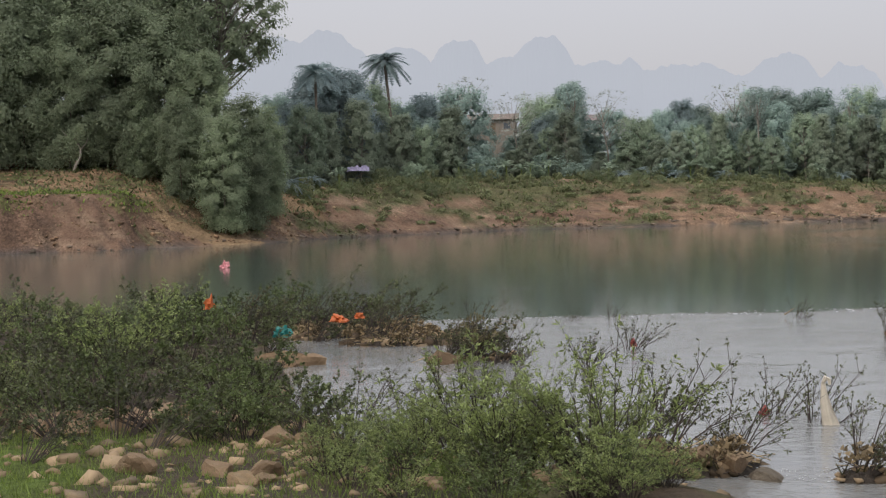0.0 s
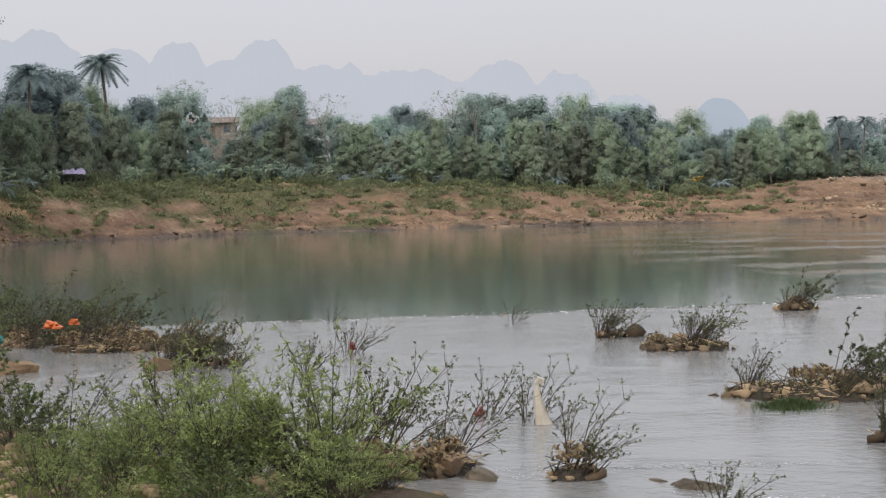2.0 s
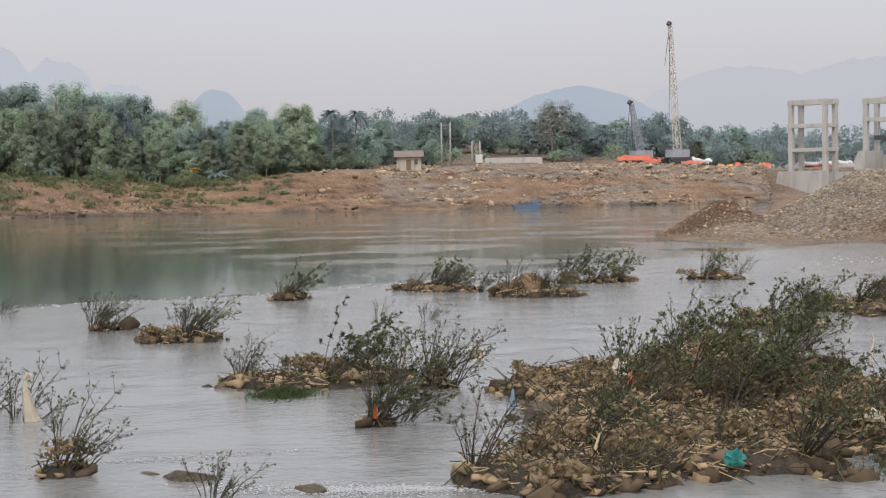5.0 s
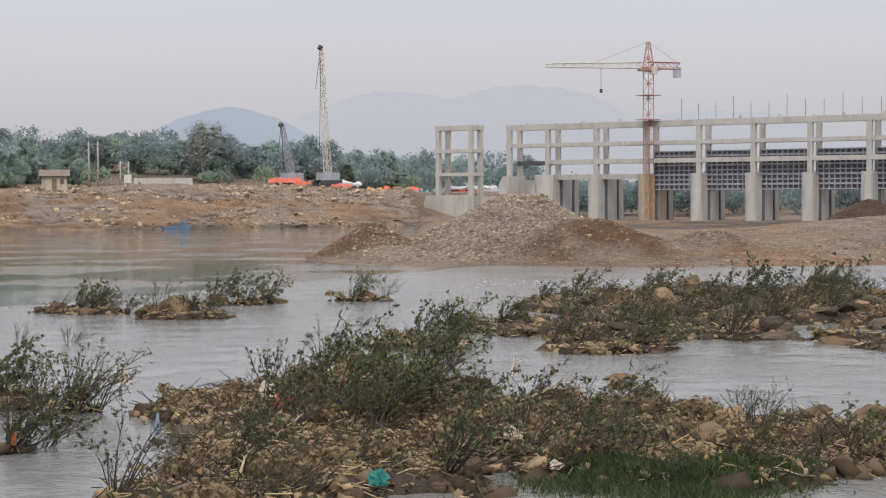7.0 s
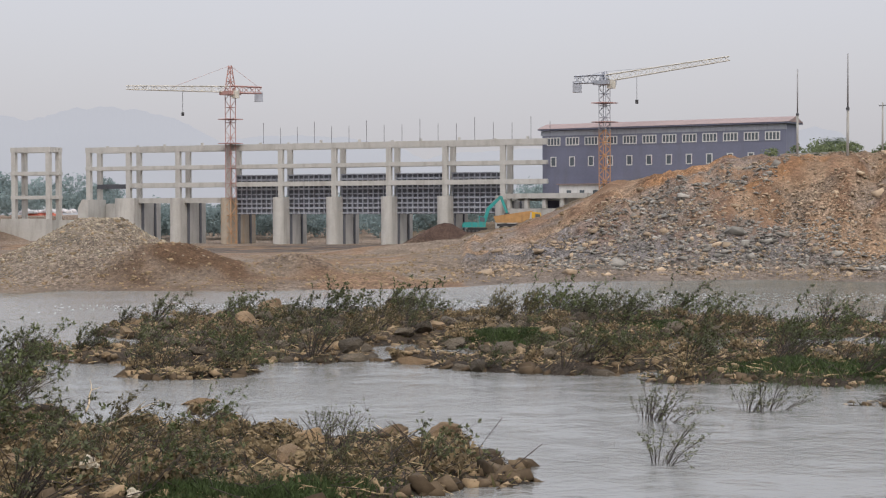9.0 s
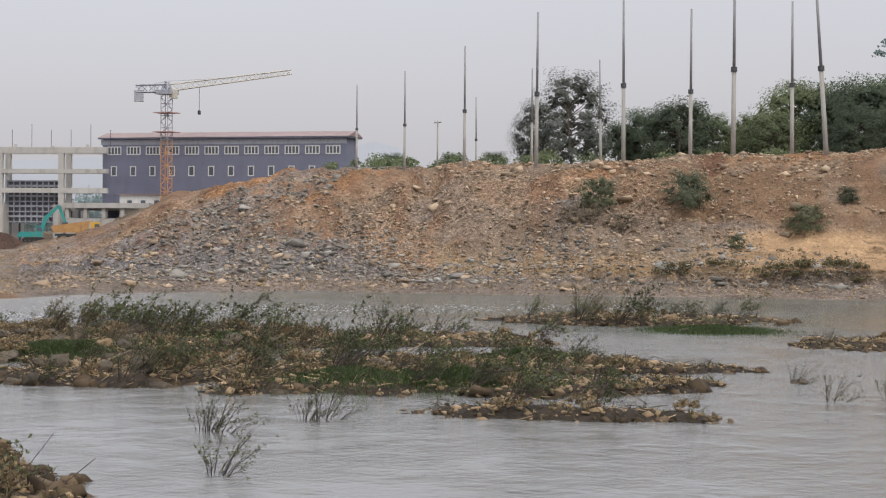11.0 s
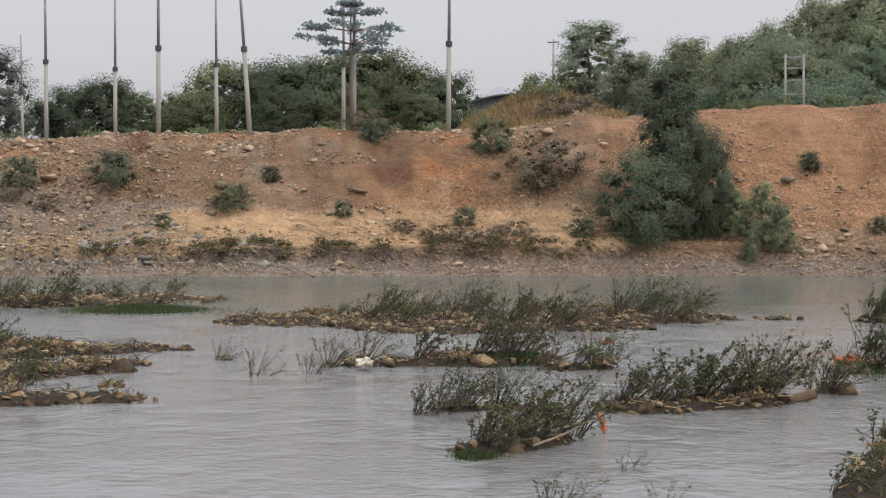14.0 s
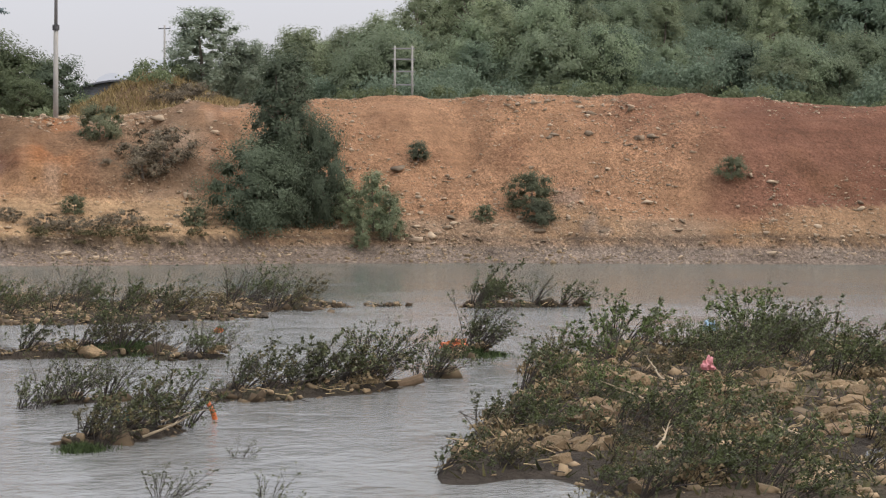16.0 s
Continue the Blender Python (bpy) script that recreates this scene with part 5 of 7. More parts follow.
# ---- poles on the banks ----
def bolted_pole(top, label):
    """A concrete pole with a steel upper part bolted on."""
    ob = thing("power_pole", Matrix.Translation((0, 0, -500)), label, "pole", "poles on the rubble bank")
    Form().tube([(0, 0, -1.5), (0, 0, 8.0)], [0.24, 0.20], 10).part("lower_pole", POLE_GREY, ob, smooth=True)
    Form().tube([(0, 0, 8.0), (0, 0, top)], [0.15, 0.11], 10).part("upper_pole", POLE_STEEL, ob, smooth=True)
    Form().tube([(0, 0, 7.7), (0, 0, 8.15)], [0.30, 0.30], 10).part("collar", DARK_METAL, ob)
    return ob


pole_m = bolted_pole(17.0, "tall grey pole bolted together halfway, on the crest")
for az, d, size, tilt in [(65.0, 182, 0.63, 0), (67.0, 182, 0.76, 0), (67.4, 200, 0.55, -0.5), (69.4, 180, 0.95, 0.3), (69.25, 190, 0.64, 0), (71.55, 195, 0.72, -1.0), (72.3, 177, 1.0, -0.4), (74.5, 190, 1.0, 0), (75.9, 176, 1.1, 0), (77.8, 190, 1.0, -0.3), (78.9, 175, 1.1, -4.0), (82.0, 185, 1.0, 0), (82.35, 178, 1.1, 0), (85.5, 176, 1.15, 0.3), (63.4, 192, 0.55, 0)]:
    p = plant(pole_m, az, d, size, turn=0)
    p.matrix_basis = p.matrix_basis @ Matrix.Rotation(radians(tilt), 4, "Y" if az < 60 else "X")


def crossarm_pole(tall, label):
    ob = thing("utility_pole", Matrix.Translation((0, 0, -500)), label, "utility pole", "utility poles")
    Form().tube([(0, 0, -1.0), (0, 0, tall)], [0.17, 0.12], 8).part("pole", POLE_GREY, ob, smooth=True)
    Form().box(-0.9, 0.9, -0.06, 0.06, tall - 0.5, tall - 0.38).part("crossarm", DARK_METAL, ob)
    for x in (-0.85, 0, 0.85):
        Form().tube([(x, 0, tall - 0.38), (x, 0, tall - 0.1)], [0.06, 0.05], 6).part("insulator", WHITE, ob)
    return ob


arm_pole = crossarm_pole(8.5, "thin utility pole with a crossarm")
for az, d, size, turn in [(89.0, 230, (28.5 - height(230.0, 4.0)) / 8.5, 60), (66.1, 195, 0.72, 60), (80.0, 300, 0.9, 60)]:
    plant(arm_pole, az, d, size, turn)


def double_pole(tall, gap, label, arms, box):
    ob = thing("transformer_poles" if box else "double_pole", Matrix.Translation((0, 0, -500)), label, "utility pole", "utility poles")
    for x in (-gap / 2, gap / 2):
        Form().tube([(x, 0, -1.0), (x, 0, tall)], [0.20, 0.15], 8).part("pole", POLE_GREY, ob, smooth=True)
    for z in arms:
        Form().box(-gap / 2 - 0.4, gap / 2 + 0.4, -0.1, 0.1, z, z + 0.2).part("crossarm", POLE_STEEL, ob)
    if box:
        Form().box(-0.1, 1.3, -0.6, 0.6, 0.8, 2.4).part("transformer", WHITE, ob)
    return ob


plant(double_pole(8.6, 1.7, "pair of tall concrete poles joined at the top", (8.0,), False), 26.25, 331, 1.0, -26)
plant(double_pole(5.0, 1.5, "pair of short poles carrying a white transformer box", (4.4, 1.6), True), 27.25, 331, 1.0, -27)
plant(double_pole(9.5, 2.6, "lattice-braced pair of white poles below the hill", (9.0, 7.4, 5.6, 3.6), False), 96.9, 205, 0.80, -96)


# ---- huts and houses of the far bank ----
def hut(name, az, d, w, h, dep, turn, wall, roof, label, z=None):
    p = polar(az, d)
    zz = height(p.x, p.y) if z is None else z
    ob = thing(name, Matrix.Translation((p.x, p.y, zz)) @ Matrix.Rotation(radians(turn), 4, "Z"), label, "hut", kind="structure")
    Form().box(-w / 2, w / 2, 0, dep, -6.0, h).part("wall", wall, ob)
    f = Form()
    f.v += [(-w / 2 - 0.5, -0.7, h - 0.1), (w / 2 + 0.5, -0.7, h - 0.1), (w / 2 + 0.5, dep / 2, h + 1.1), (-w / 2 - 0.5, dep / 2, h + 1.1), (-w / 2 - 0.5, dep + 0.7, h - 0.1), (w / 2 + 0.5, dep + 0.7, h - 0.1)]
    f.f += [(0, 1, 2, 3), (3, 2, 5, 4), (0, 3, 4), (1, 5, 2), (0, 4, 5, 1)]
    f.part("roof", roof, ob)
    Form().box(-0.5, 0.4, -0.05, 0.02, 0, h * 0.75).part("door", TIMBER, ob)
    Form().box(w * 0.22, w * 0.36, -0.05, 0.02, h * 0.4, h * 0.75).part("window", GLASS, ob)
    return ob


PLASTER = mat("stained_plaster", (0.31, 0.27, 0.23), 0.9, vary=0.15, scale=0.6, stains=0.4)
THATCH = mat("grey_thatch", (0.19, 0.155, 0.135), 0.95, vary=0.2, scale=1.0)
hut("riverside_hut", 25.0, 322, 4.6, 2.6, 4, -25, mat("cream_plaster", (0.46, 0.42, 0.34), 0.9, vary=0.15, scale=0.6, stains=0.4), THATCH, "small cream plaster hut with a dull sheet roof on the far bank")
hut("house", 1.8, 330, 9.0, 3.2, 6, -2, PLASTER, THATCH, "pale house with a grey roof among the far trees", 17.0)
hut("house", 5.0, 335, 3.2, 2.4, 3, -5, WHITE, ROOF_RED, "small white house with a red roof among the far trees", 17.3)
wall_long = thing("site_wall", Matrix.Translation((157.5, 290.0, height(157.5, 290.0))) @ Matrix.Rotation(radians(-28), 4, "Z"), "long low concrete wall on the far bank", "wall", kind="structure")
Form().box(-5.5, 5.5, -0.2, 0.2, -1.0, 0.9).part("wall", CONCRETE, wall_long)


# ---- rocks ----
ICO_V = np.array([(0, 1, 1.618), (0, -1, 1.618), (0, 1, -1.618), (0, -1, -1.618), (1, 1.618, 0), (-1, 1.618, 0), (1, -1.618, 0), (-1, -1.618, 0), (1.618, 0, 1), (-1.618, 0, 1), (1.618, 0, -1), (-1.618, 0, -1)]) / 1.902
ICO_F = np.array([(0, 1, 8), (0, 8, 4), (0, 4, 5), (0, 5, 9), (0, 9, 1), (1, 9, 7), (1, 7, 6), (1, 6, 8), (8, 6, 10), (8, 10, 4), (4, 10, 2), (4, 2, 5), (5, 2, 11), (5, 11, 9), (9, 11, 7), (3, 6, 7), (3, 10, 6), (3, 2, 10), (3, 11, 2), (3, 7, 11)])


BLOCK_V = np.array([(x, y, z) for z in (-1, 1) for y in (-1, 1) for x in (-1, 1)]) * 0.62
BLOCK_F = np.array([(0, 2, 3, 1), (4, 5, 7, 6), (0, 1, 5, 4), (2, 6, 7, 3), (0, 4, 6, 2), (1, 3, 7, 5)])


def loose_stones(name, xyz, sizes, rng, material, label, category, flat=0.65, jag=0.3, blocks=True):
    """Many stones in one mesh, each its own jittered solid: broken blocks, or rounder cobbles."""
    n, base, face = len(xyz), (BLOCK_V if blocks else ICO_V), (BLOCK_F if blocks else ICO_F)
    k = len(base)
    v = base[None] * (1 + jag * rng.uniform(-1, 1, (n, k, 3)))
    v = v * (sizes[:, None, None] * rng.uniform(0.4, 1.75, (n, 1, 3)))
    q = rng.normal(size=(n, 4))
    if not blocks:
        q[:, 1:3] *= 0.25
    q /= np.linalg.norm(q, axis=1)[:, None]
    w, a, b, c = (q[:, i] for i in range(4))
    rot = np.stack([1 - 2 * (b * b + c * c), 2 * (a * b - c * w), 2 * (a * c + b * w), 2 * (a * b + c * w), 1 - 2 * (a * a + c * c), 2 * (b * c - a * w), 2 * (a * c - b * w), 2 * (b * c + a * w), 1 - 2 * (a * a + b * b)], -1).reshape(n, 3, 3)
    v = np.einsum("nij,nkj->nki", rot, v) * np.array([1, 1, flat]) + xyz[:, None, :]
    f = face[None] + k * np.arange(n)[:, None, None]
    return tagged(mesh_object(name, v.reshape(-1, 3), f.reshape(-1, face.shape[1]), material), label, category, kind="stuff")


def rock_master(seed, material, label, category="rock", name="rock", flat=0.7, group="rocks on the river bars"):
    bm = bmesh.new()
    bmesh.ops.create_icosphere(bm, subdivisions=3, radius=1.0)
    off = Vector((seed * 7.3, seed * 3.1, 0))
    cuts = [(Vector(tuple(u)), d) for u, d in zip(unit(np.random.default_rng(seed), 17), np.random.default_rng(seed + 50).uniform(0.42, 0.78, 17))]
    for v in bm.verts:
        p = v.co.copy()
        for nrm, dd in cuts:
            k = p.dot(nrm)
            if k > dd:
                p -= nrm * (k - dd) * 0.97
        p *= 1 + 0.16 * noise.noise(p * 1.3 + off) + 0.10 * noise.noise(p * 3.7 + off) + 0.05 * noise.noise(p * 9.0 + off)
        v.co = Vector((p.x * 1.15, p.y * 0.9, p.z * flat))
    me = bpy.data.meshes.new(name)
    bm.to_mesh(me)
    bm.free()
    me.materials.append(material)
    ob = new(name, me)
    ob.location = (0, 0, -500)
    return tagged(ob, label, category, group)


def isle_points(isles, per_m2, seed, low=0.0, grow=1.0):
    """Places on the bars that stand above the water."""
    rng = np.random.default_rng(seed)
    out = []
    for cx, cy, a, b, turn, high in isles:
        n = int(round(per_m2 * math.pi * a * b * grow * grow + rng.uniform(0, 1)))
        if n == 0:
            continue
        r, th, t = np.sqrt(rng.uniform(0, 1, n)) * grow, rng.uniform(0, 2 * math.pi, n), radians(turn)
        u, v = a * r * np.cos(th), b * r * np.sin(th)
        out.append(np.stack([cx + u * math.cos(t) - v * math.sin(t), cy + u * math.sin(t) + v * math.cos(t)], -1))
    p = np.concatenate(out)
    z = ground_height(p[:, 0], p[:, 1])
    keep = z > low
    return np.column_stack([p, z])[keep]


def sector_points(n, az0, az1, d0, d1, seed, low=0.0):
    """Places spread evenly over a ring sector of the ground."""
    rng = np.random.default_rng(seed)
    az, d = np.radians(rng.uniform(az0, az1, n)), np.sqrt(rng.uniform(d0 * d0, d1 * d1, n))
    x, y = d * np.sin(az), d * np.cos(az)
    z = ground_height(x, y)
    keep = z > low
    return np.column_stack([x, y, z])[keep]


rocks = [rock_master(s, ROCK, "tan river rock lying on the gravel bar") for s in (1, 2, 3, 4)] + [rock_master(s, ROCK_DARK, "dark wet rock at the water's edge", name="wet_rock") for s in (5, 6)]
pale_rocks = [rock_master(s, mat("pale_tan_rock", (0.185, 0.125, 0.074), 0.9, vary=0.25, scale=1.6, bump=0.06, bump_scale=6, objects=0.2, stains=0.3, stain_color=(0.2, 0.16, 0.1)), "pale tan boulder on the river bar", "boulder", "boulder", 0.75, "boulders on the river bars") for s in (7, 8, 9)]


def lay(master, x, y, size, z=None, turn=None, sink=0.25, stretch=(1, 1, 1)):
    zz = height(x, y) if z is None else z
    turn = RNG.uniform(0, 360) if turn is None else turn
    m = Matrix.Translation((x, y, zz - sink * size + 0.55 * size * stretch[2] - 0.2 * size)) @ Matrix.Rotation(radians(turn), 4, "Z") @ Matrix.Diagonal((size * stretch[0], size * stretch[1], size * stretch[2], 1))
    if master.name in used:
        ob = copy_thing(master, Matrix.Identity(4))
    else:
        used.add(master.name)
        ob = master
    ob.matrix_basis = m
    return ob


pts = isle_points(ISLES + ISLES_FAR, 0.24, 81, -0.25, 1.12)
sel = np.random.default_rng(82).permutation(len(pts))[:215]
for k, i in enumerate(sel):
    x, y, z = pts[i]
    if math.hypot(x - 42.3, y - 2.2) < 3.2:
        continue
    wet = z < 0.07
    lay(rocks[(4 + k % 2) if wet else k % 4], x, y, RNG.choice((0.2, 0.25, 0.32, 0.42, 0.55)) * (1.25 if math.hypot(x, y) > 60 else 1.0), z)
for k, (x, y, z) in enumerate(np.concatenate([sector_points(32, -14, 9, 34, 52, 83), sector_points(46, 99, 113, 34, 60, 84), sector_points(70, 101, 113.5, 38, 54, 85)])):
    lay(rocks[k % 4], x, y, RNG.choice((0.25, 0.35, 0.45, 0.55)), z)
# boulders that stand out
for x, y, s in [(-5.6, 61.5, 1.25), (-0.1, 60.8, 0.75), (-9.4, 42.0, 1.2), (-11.8, 46.3, 1.4), (-8.6, 43.8, 0.9), (-10.4, 43.4, 0.8), (-7.9, 42.6, 0.7), (-7.4, 44.6, 0.9), (-10.9, 40.6, 0.6), (-5.8, 43.4, 0.8), (-3.2, 42.0, 0.6), (-6.6, 36.0, 0.5), (-4.9, 36.2, 0.55), (-3.9, 35.6, 0.45), (-4.0, 40.2, 0.6), (4.3, 36.6, 0.75), (5.3, 36.4, 0.6), (5.9, 36.0, 0.6), (33.8, 28.4, 0.75), (34.2, 27.2, 0.6), (32.2, 30.2, 0.5), (40.2, 72.6, 1.0), (39.2, 73.2, 0.8), (49.4, 79.0, 0.9), (54.4, 77.0, 0.7), (53.0, 43.2, 0.8), (42.4, -13.2, 0.75), (44.2, -10.8, 0.5), (41.2, -16.0, 0.6), (24.4, 31.6, 0.7), (26.0, 33.5, 0.6), (28.8, 27.0, 0.6), (46.4, 79.4, 0.7), (38.0, 39.8, 0.6), (61.5, 61.0, 0.9), (80.2, 77.4, 1.2)]:
    lay(pale_rocks[int(abs(x * 10)) % 3], x, y, s, max(height(x, y), -0.15))
black = rock_master(10, ROCK_DARK, "large black boulder standing in the riffle", "boulder", "boulder", 0.62, "boulders on the river bars")
lay(black, 87.0, 72.0, 1.45, 0.0)
for x, y, s in [(10.3, 33.6, 0.5), (9.9, 34.0, 0.4), (10.6, 32.9, 0.55), (6.6, 35.2, 0.6), (82.5, 73.6, 0.9), (79.0, 75.0, 0.8), (84.5, 70.2, 0.6), (12.0, 30.6, 0.4), (66.6, 14.2, 0.6), (96.0, 27.0, 0.7), (24.5, 28.5, 0.5), (22.0, 29.2, 0.45)]:
    lay(rocks[4 + int(x * 10) % 2], x, y, s, -0.12 * s, stretch=(1.1, 1, 0.75))

rng = np.random.default_rng(90)
p = np.concatenate([isle_points(ISLES, 9.0, 104, -0.28, 1.25), isle_points(ISLES_FAR, 5.0, 105, -0.28, 1.3)])
p = p[p[:, 2] < 0.14]
loose_stones("wet_cobbles", p, rng.choice([0.10, 0.15, 0.22, 0.34], len(p), p=[.35, .35, .22, .08]), rng, COBBLES_WET, "dark wet cobbles along the edges of the bars", "cobbles", 0.8, 0.4)
for k, (x, y, z) in enumerate(isle_points(ISLES_FAR, 0.12, 106, -0.15, 1.15)[:150]):
    lay(rocks[(4, 5)[k % 2]], x, y, RNG.choice((0.3, 0.4, 0.5, 0.65)), max(z, -0.05), sink=0.1)
p = np.concatenate([isle_points(ISLES, 10.0, 91, -0.05, 1.1), isle_points(ISLES_FAR, 5.0, 92, -0.12, 1.16)])
loose_stones("cobbles", p, rng.choice([0.05, 0.075, 0.11, 0.16, 0.22], len(p), p=[.3, .28, .22, .14, .06]), rng, STONES, "tan and brown cobbles strewn over the river bars", "cobbles")
p = np.concatenate([sector_points(800, -15, 10, 33, 50, 93), sector_points(1300, 98, 114, 33, 76, 94)])
loose_stones("cobbles", p, rng.choice([0.08, 0.12, 0.18, 0.28], len(p), p=[.4, .3, .2, .1]), rng, STONES, "tan cobbles along the near bank", "cobbles")
# rubble of the quarry bank
p = sector_points(60000, 54.5, 80, 148, 184, 95, 0.9)
w = cloud(p[:, 0], p[:, 1], 18, 4, 61) + 0.050 * (5.0 - p[:, 2]) - 0.05 * np.maximum(61 - np.degrees(np.arctan2(p[:, 0], p[:, 1])), 0)
p = p[w + rng.uniform(-0.14, 0.14, len(p)) > 0.44 + 0.012 * np.maximum(np.degrees(np.arctan2(p[:, 0], p[:, 1])) - 70, 0)]
loose_stones("grey_rubble", p, rng.choice([0.07, 0.11, 0.17, 0.26, 0.42, 0.7], len(p), p=[.44, .33, .17, .05, .009, .001]), rng, RUBBLE_GREY, "grey broken rock tipped down the bank", "rubble", 0.5, 0.7)
p = np.concatenate([sector_points(44000, 53, 90, 148, 186, 96, 0.4), sector_points(12000, 90, 114, 152, 181, 97, 0.4)])
a = np.degrees(np.arctan2(p[:, 0], p[:, 1]))
sand = (a > 74) & (a < 92.5) & (p[:, 2] > 2.2) & (p[:, 2] < 5.2)
p = p[cloud(p[:, 0], p[:, 1], 7, 4, 103) + rng.uniform(-0.1, 0.1, len(p)) > 0.46 - 0.06 * ((a > 68) & (a < 83) & (p[:, 2] > 5)) + 0.2 * sand + 0.07 * ((a > 90) & (p[:, 2] > 5.5))]
loose_stones("tan_rubble", p, rng.choice([0.06, 0.095, 0.15, 0.24, 0.40, 0.65], len(p), p=[.46, .33, .155, .046, .008, .001]), rng, RUBBLE_TAN, "tan and orange stones over the cut bank", "rubble", 0.55, 0.7)
p = np.concatenate([sector_points(5000, 31, 54, 130, 165, 98, 0.1), sector_points(1800, 45, 56, 165, 235, 99, 0.2)])
loose_stones("gravel", p, rng.choice([0.07, 0.10, 0.14, 0.22], len(p), p=[.4, .35, .2, .05]), rng, STONES, "pale river gravel on the far bar and heap", "gravel")
p = sector_points(8000, 60, 114, 146, 157, 100, 0.05)
loose_stones("shingle", p, rng.choice([0.05, 0.08, 0.13, 0.24], len(p), p=[.4, .35, .2, .05]), rng, STONES, "brown shingle along the waterline", "shingle")
p = sector_points(6000, -14, 37, 219, 330, 101, 0.2)
loose_stones("bank_stones", p, rng.choice([0.1, 0.16, 0.24, 0.4], len(p), p=[.4, .35, .2, .05]), rng, STONES, "loose stones on the far earth bank", "stones")


p = sector_points(7000, 22, 36.8, 284, 345, 109, 0.3)
p = p[cloud(p[:, 0], p[:, 1], 12, 4, 110) > 0.46]
loose_stones("site_rubble", p, rng.choice([0.12, 0.2, 0.32, 0.55], len(p), p=[.4, .34, .2, .06]), rng, RUBBLE_TAN, "pale rubble scattered over the works' ground", "rubble", 0.7, 0.55)
q = rng.normal(0, 1, (5200, 2)) * np.array([7.5, 6.0]) + np.array([101.5, 119.5])
z = ground_height(q[:, 0], q[:, 1])
p = np.column_stack([q, z])[z > 0.5]
loose_stones("heap_stones", p, rng.choice([0.05, 0.075, 0.11, 0.16], len(p), p=[.4, .33, .2, .07]), rng, mat("pale_heap_stones", (0.31, 0.265, 0.20), 0.9, vary=0.15, scale=2.0, island=0.5), "pale rounded stones of the gravel heap", "gravel", 0.8, 0.35)
p = sector_points(16000, -14, 36.5, 219, 306, 107, 0.05)
p = p[(p[:, 2] < 0.9) & (cloud(p[:, 0], p[:, 1], 6, 3, 108) > 0.44)]
loose_stones("shore_stones", p, rng.choice([0.15, 0.25, 0.4, 0.65], len(p), p=[.35, .35, .22, .08]), rng, mat("brown_shore_stones", (0.15, 0.115, 0.085), 0.9, vary=0.2, scale=1.0, island=0.5), "brown stones along the far waterline", "stones", 0.5, 0.5)


# ---- river shrubs ----
def shrub_master(name, seed, tall, stems, leaves, leaf_size, material, label, group, lean=0.25, spread=0.5, bare=0.35, twigs=3, slim=0.22, whorled=6, thick=1.25):
    """Thin wet stems fanning from one root and leaning along local +x, narrow leaves on their upper parts."""
    r = np.random.default_rng(seed)
    wood, cs, ns, us = Form(), [], [], []
    for k in range(stems):
        a, q = r.uniform(0, 2 * math.pi), math.sqrt(r.uniform(0, 1))
        out = np.array([math.cos(a), math.sin(a)]) * spread * q
        h = tall * r.choice([0.5, 0.65, 0.8, 0.95, 1.2]) * (1 - 0.2 * q)
        base = np.array([*(out * 0.22 * tall), -0.1])
        bend = np.array([out[0] * tall + lean * tall * r.uniform(0.5, 1.4), out[1] * tall])
        path = [base + np.array([*(bend * s ** 1.5), h * s]) for s in (0, 0.3, 0.6, 0.85, 1.0)]
        wood.tube([Vector(tuple(path[q_])) for q_ in (0, 2, 4)], [0.017 * thick, 0.010 * thick, 0.003 * thick], 3, False)
        lines = [path[1:]]
        for _ in range(twigs):
            s = r.uniform(0.35, 0.85)
            i = min(int(s * 4), 3)
            o = path[i] + (path[i + 1] - path[i]) * (s * 4 - i)
            d = path[4] - path[2]
            d = d / (np.linalg.norm(d) + 1e-6) * tall * r.uniform(0.18, 0.34) + r.normal(0, 0.09 * tall, 3)
            tw = [o, o + d * 0.5, o + d]
            wood.tube([Vector(tuple(tw[0])), Vector(tuple(tw[2]))], [0.007 * thick, 0.002 * thick], 3, False)
            lines.append(tw)
        per = max(2, leaves // len(lines))
        for ln in lines:
            # whorls of leaves, closest together towards the tip
            for whorl in range(max(1, round(per / whorled))):
                s = (1.0 if whorl == 0 else bare + (1 - bare) * r.uniform(0, 1) ** 0.7) * (len(ln) - 1) * 0.999
                i = int(s)
                o = ln[i] + (ln[i + 1] - ln[i]) * (s - i)
                d = ln[i + 1] - ln[i]
                for _ in range(whorled):
                    u = d / (np.linalg.norm(d) + 1e-6) * r.uniform(0.1, 0.8) + r.normal(0, 0.6, 3)
                    us.append(u / np.linalg.norm(u))
                    cs.append(o + r.normal(0, 0.012, 3))
    cs, us = np.array(cs), np.array(us)
    n = len(cs)
    w = np.cross(us, r.normal(size=(n, 3)))
    w /= np.linalg.norm(w, axis=1)[:, None]
    up = np.cross(us, w)
    L = (leaf_size * r.uniform(0.6, 1.3, n))[:, None]
    v = np.stack([cs, cs + us * L * 0.5 + w * L * slim + up * L * 0.06, cs + us * L, cs + us * L * 0.5 - w * L * slim + up * L * 0.06], 1).reshape(-1, 3)
    ob = thing(name, Matrix.Translation((0, 0, -500)), label, "shrub", group)
    wood.part("branchwork", STEM, ob)
    mesh_object("foliage", v, np.arange(4 * n).reshape(-1, 4), material, ob)
    return ob


S_LEAFY = [shrub_master("river_shrub", s, 1.9, 15, 74, 0.115, LEAF, "leafy river shrub with thin dark stems on the bar", "leafy shrubs on the bars", 0.68, slim=0.24) for s in (201, 202, 203)]
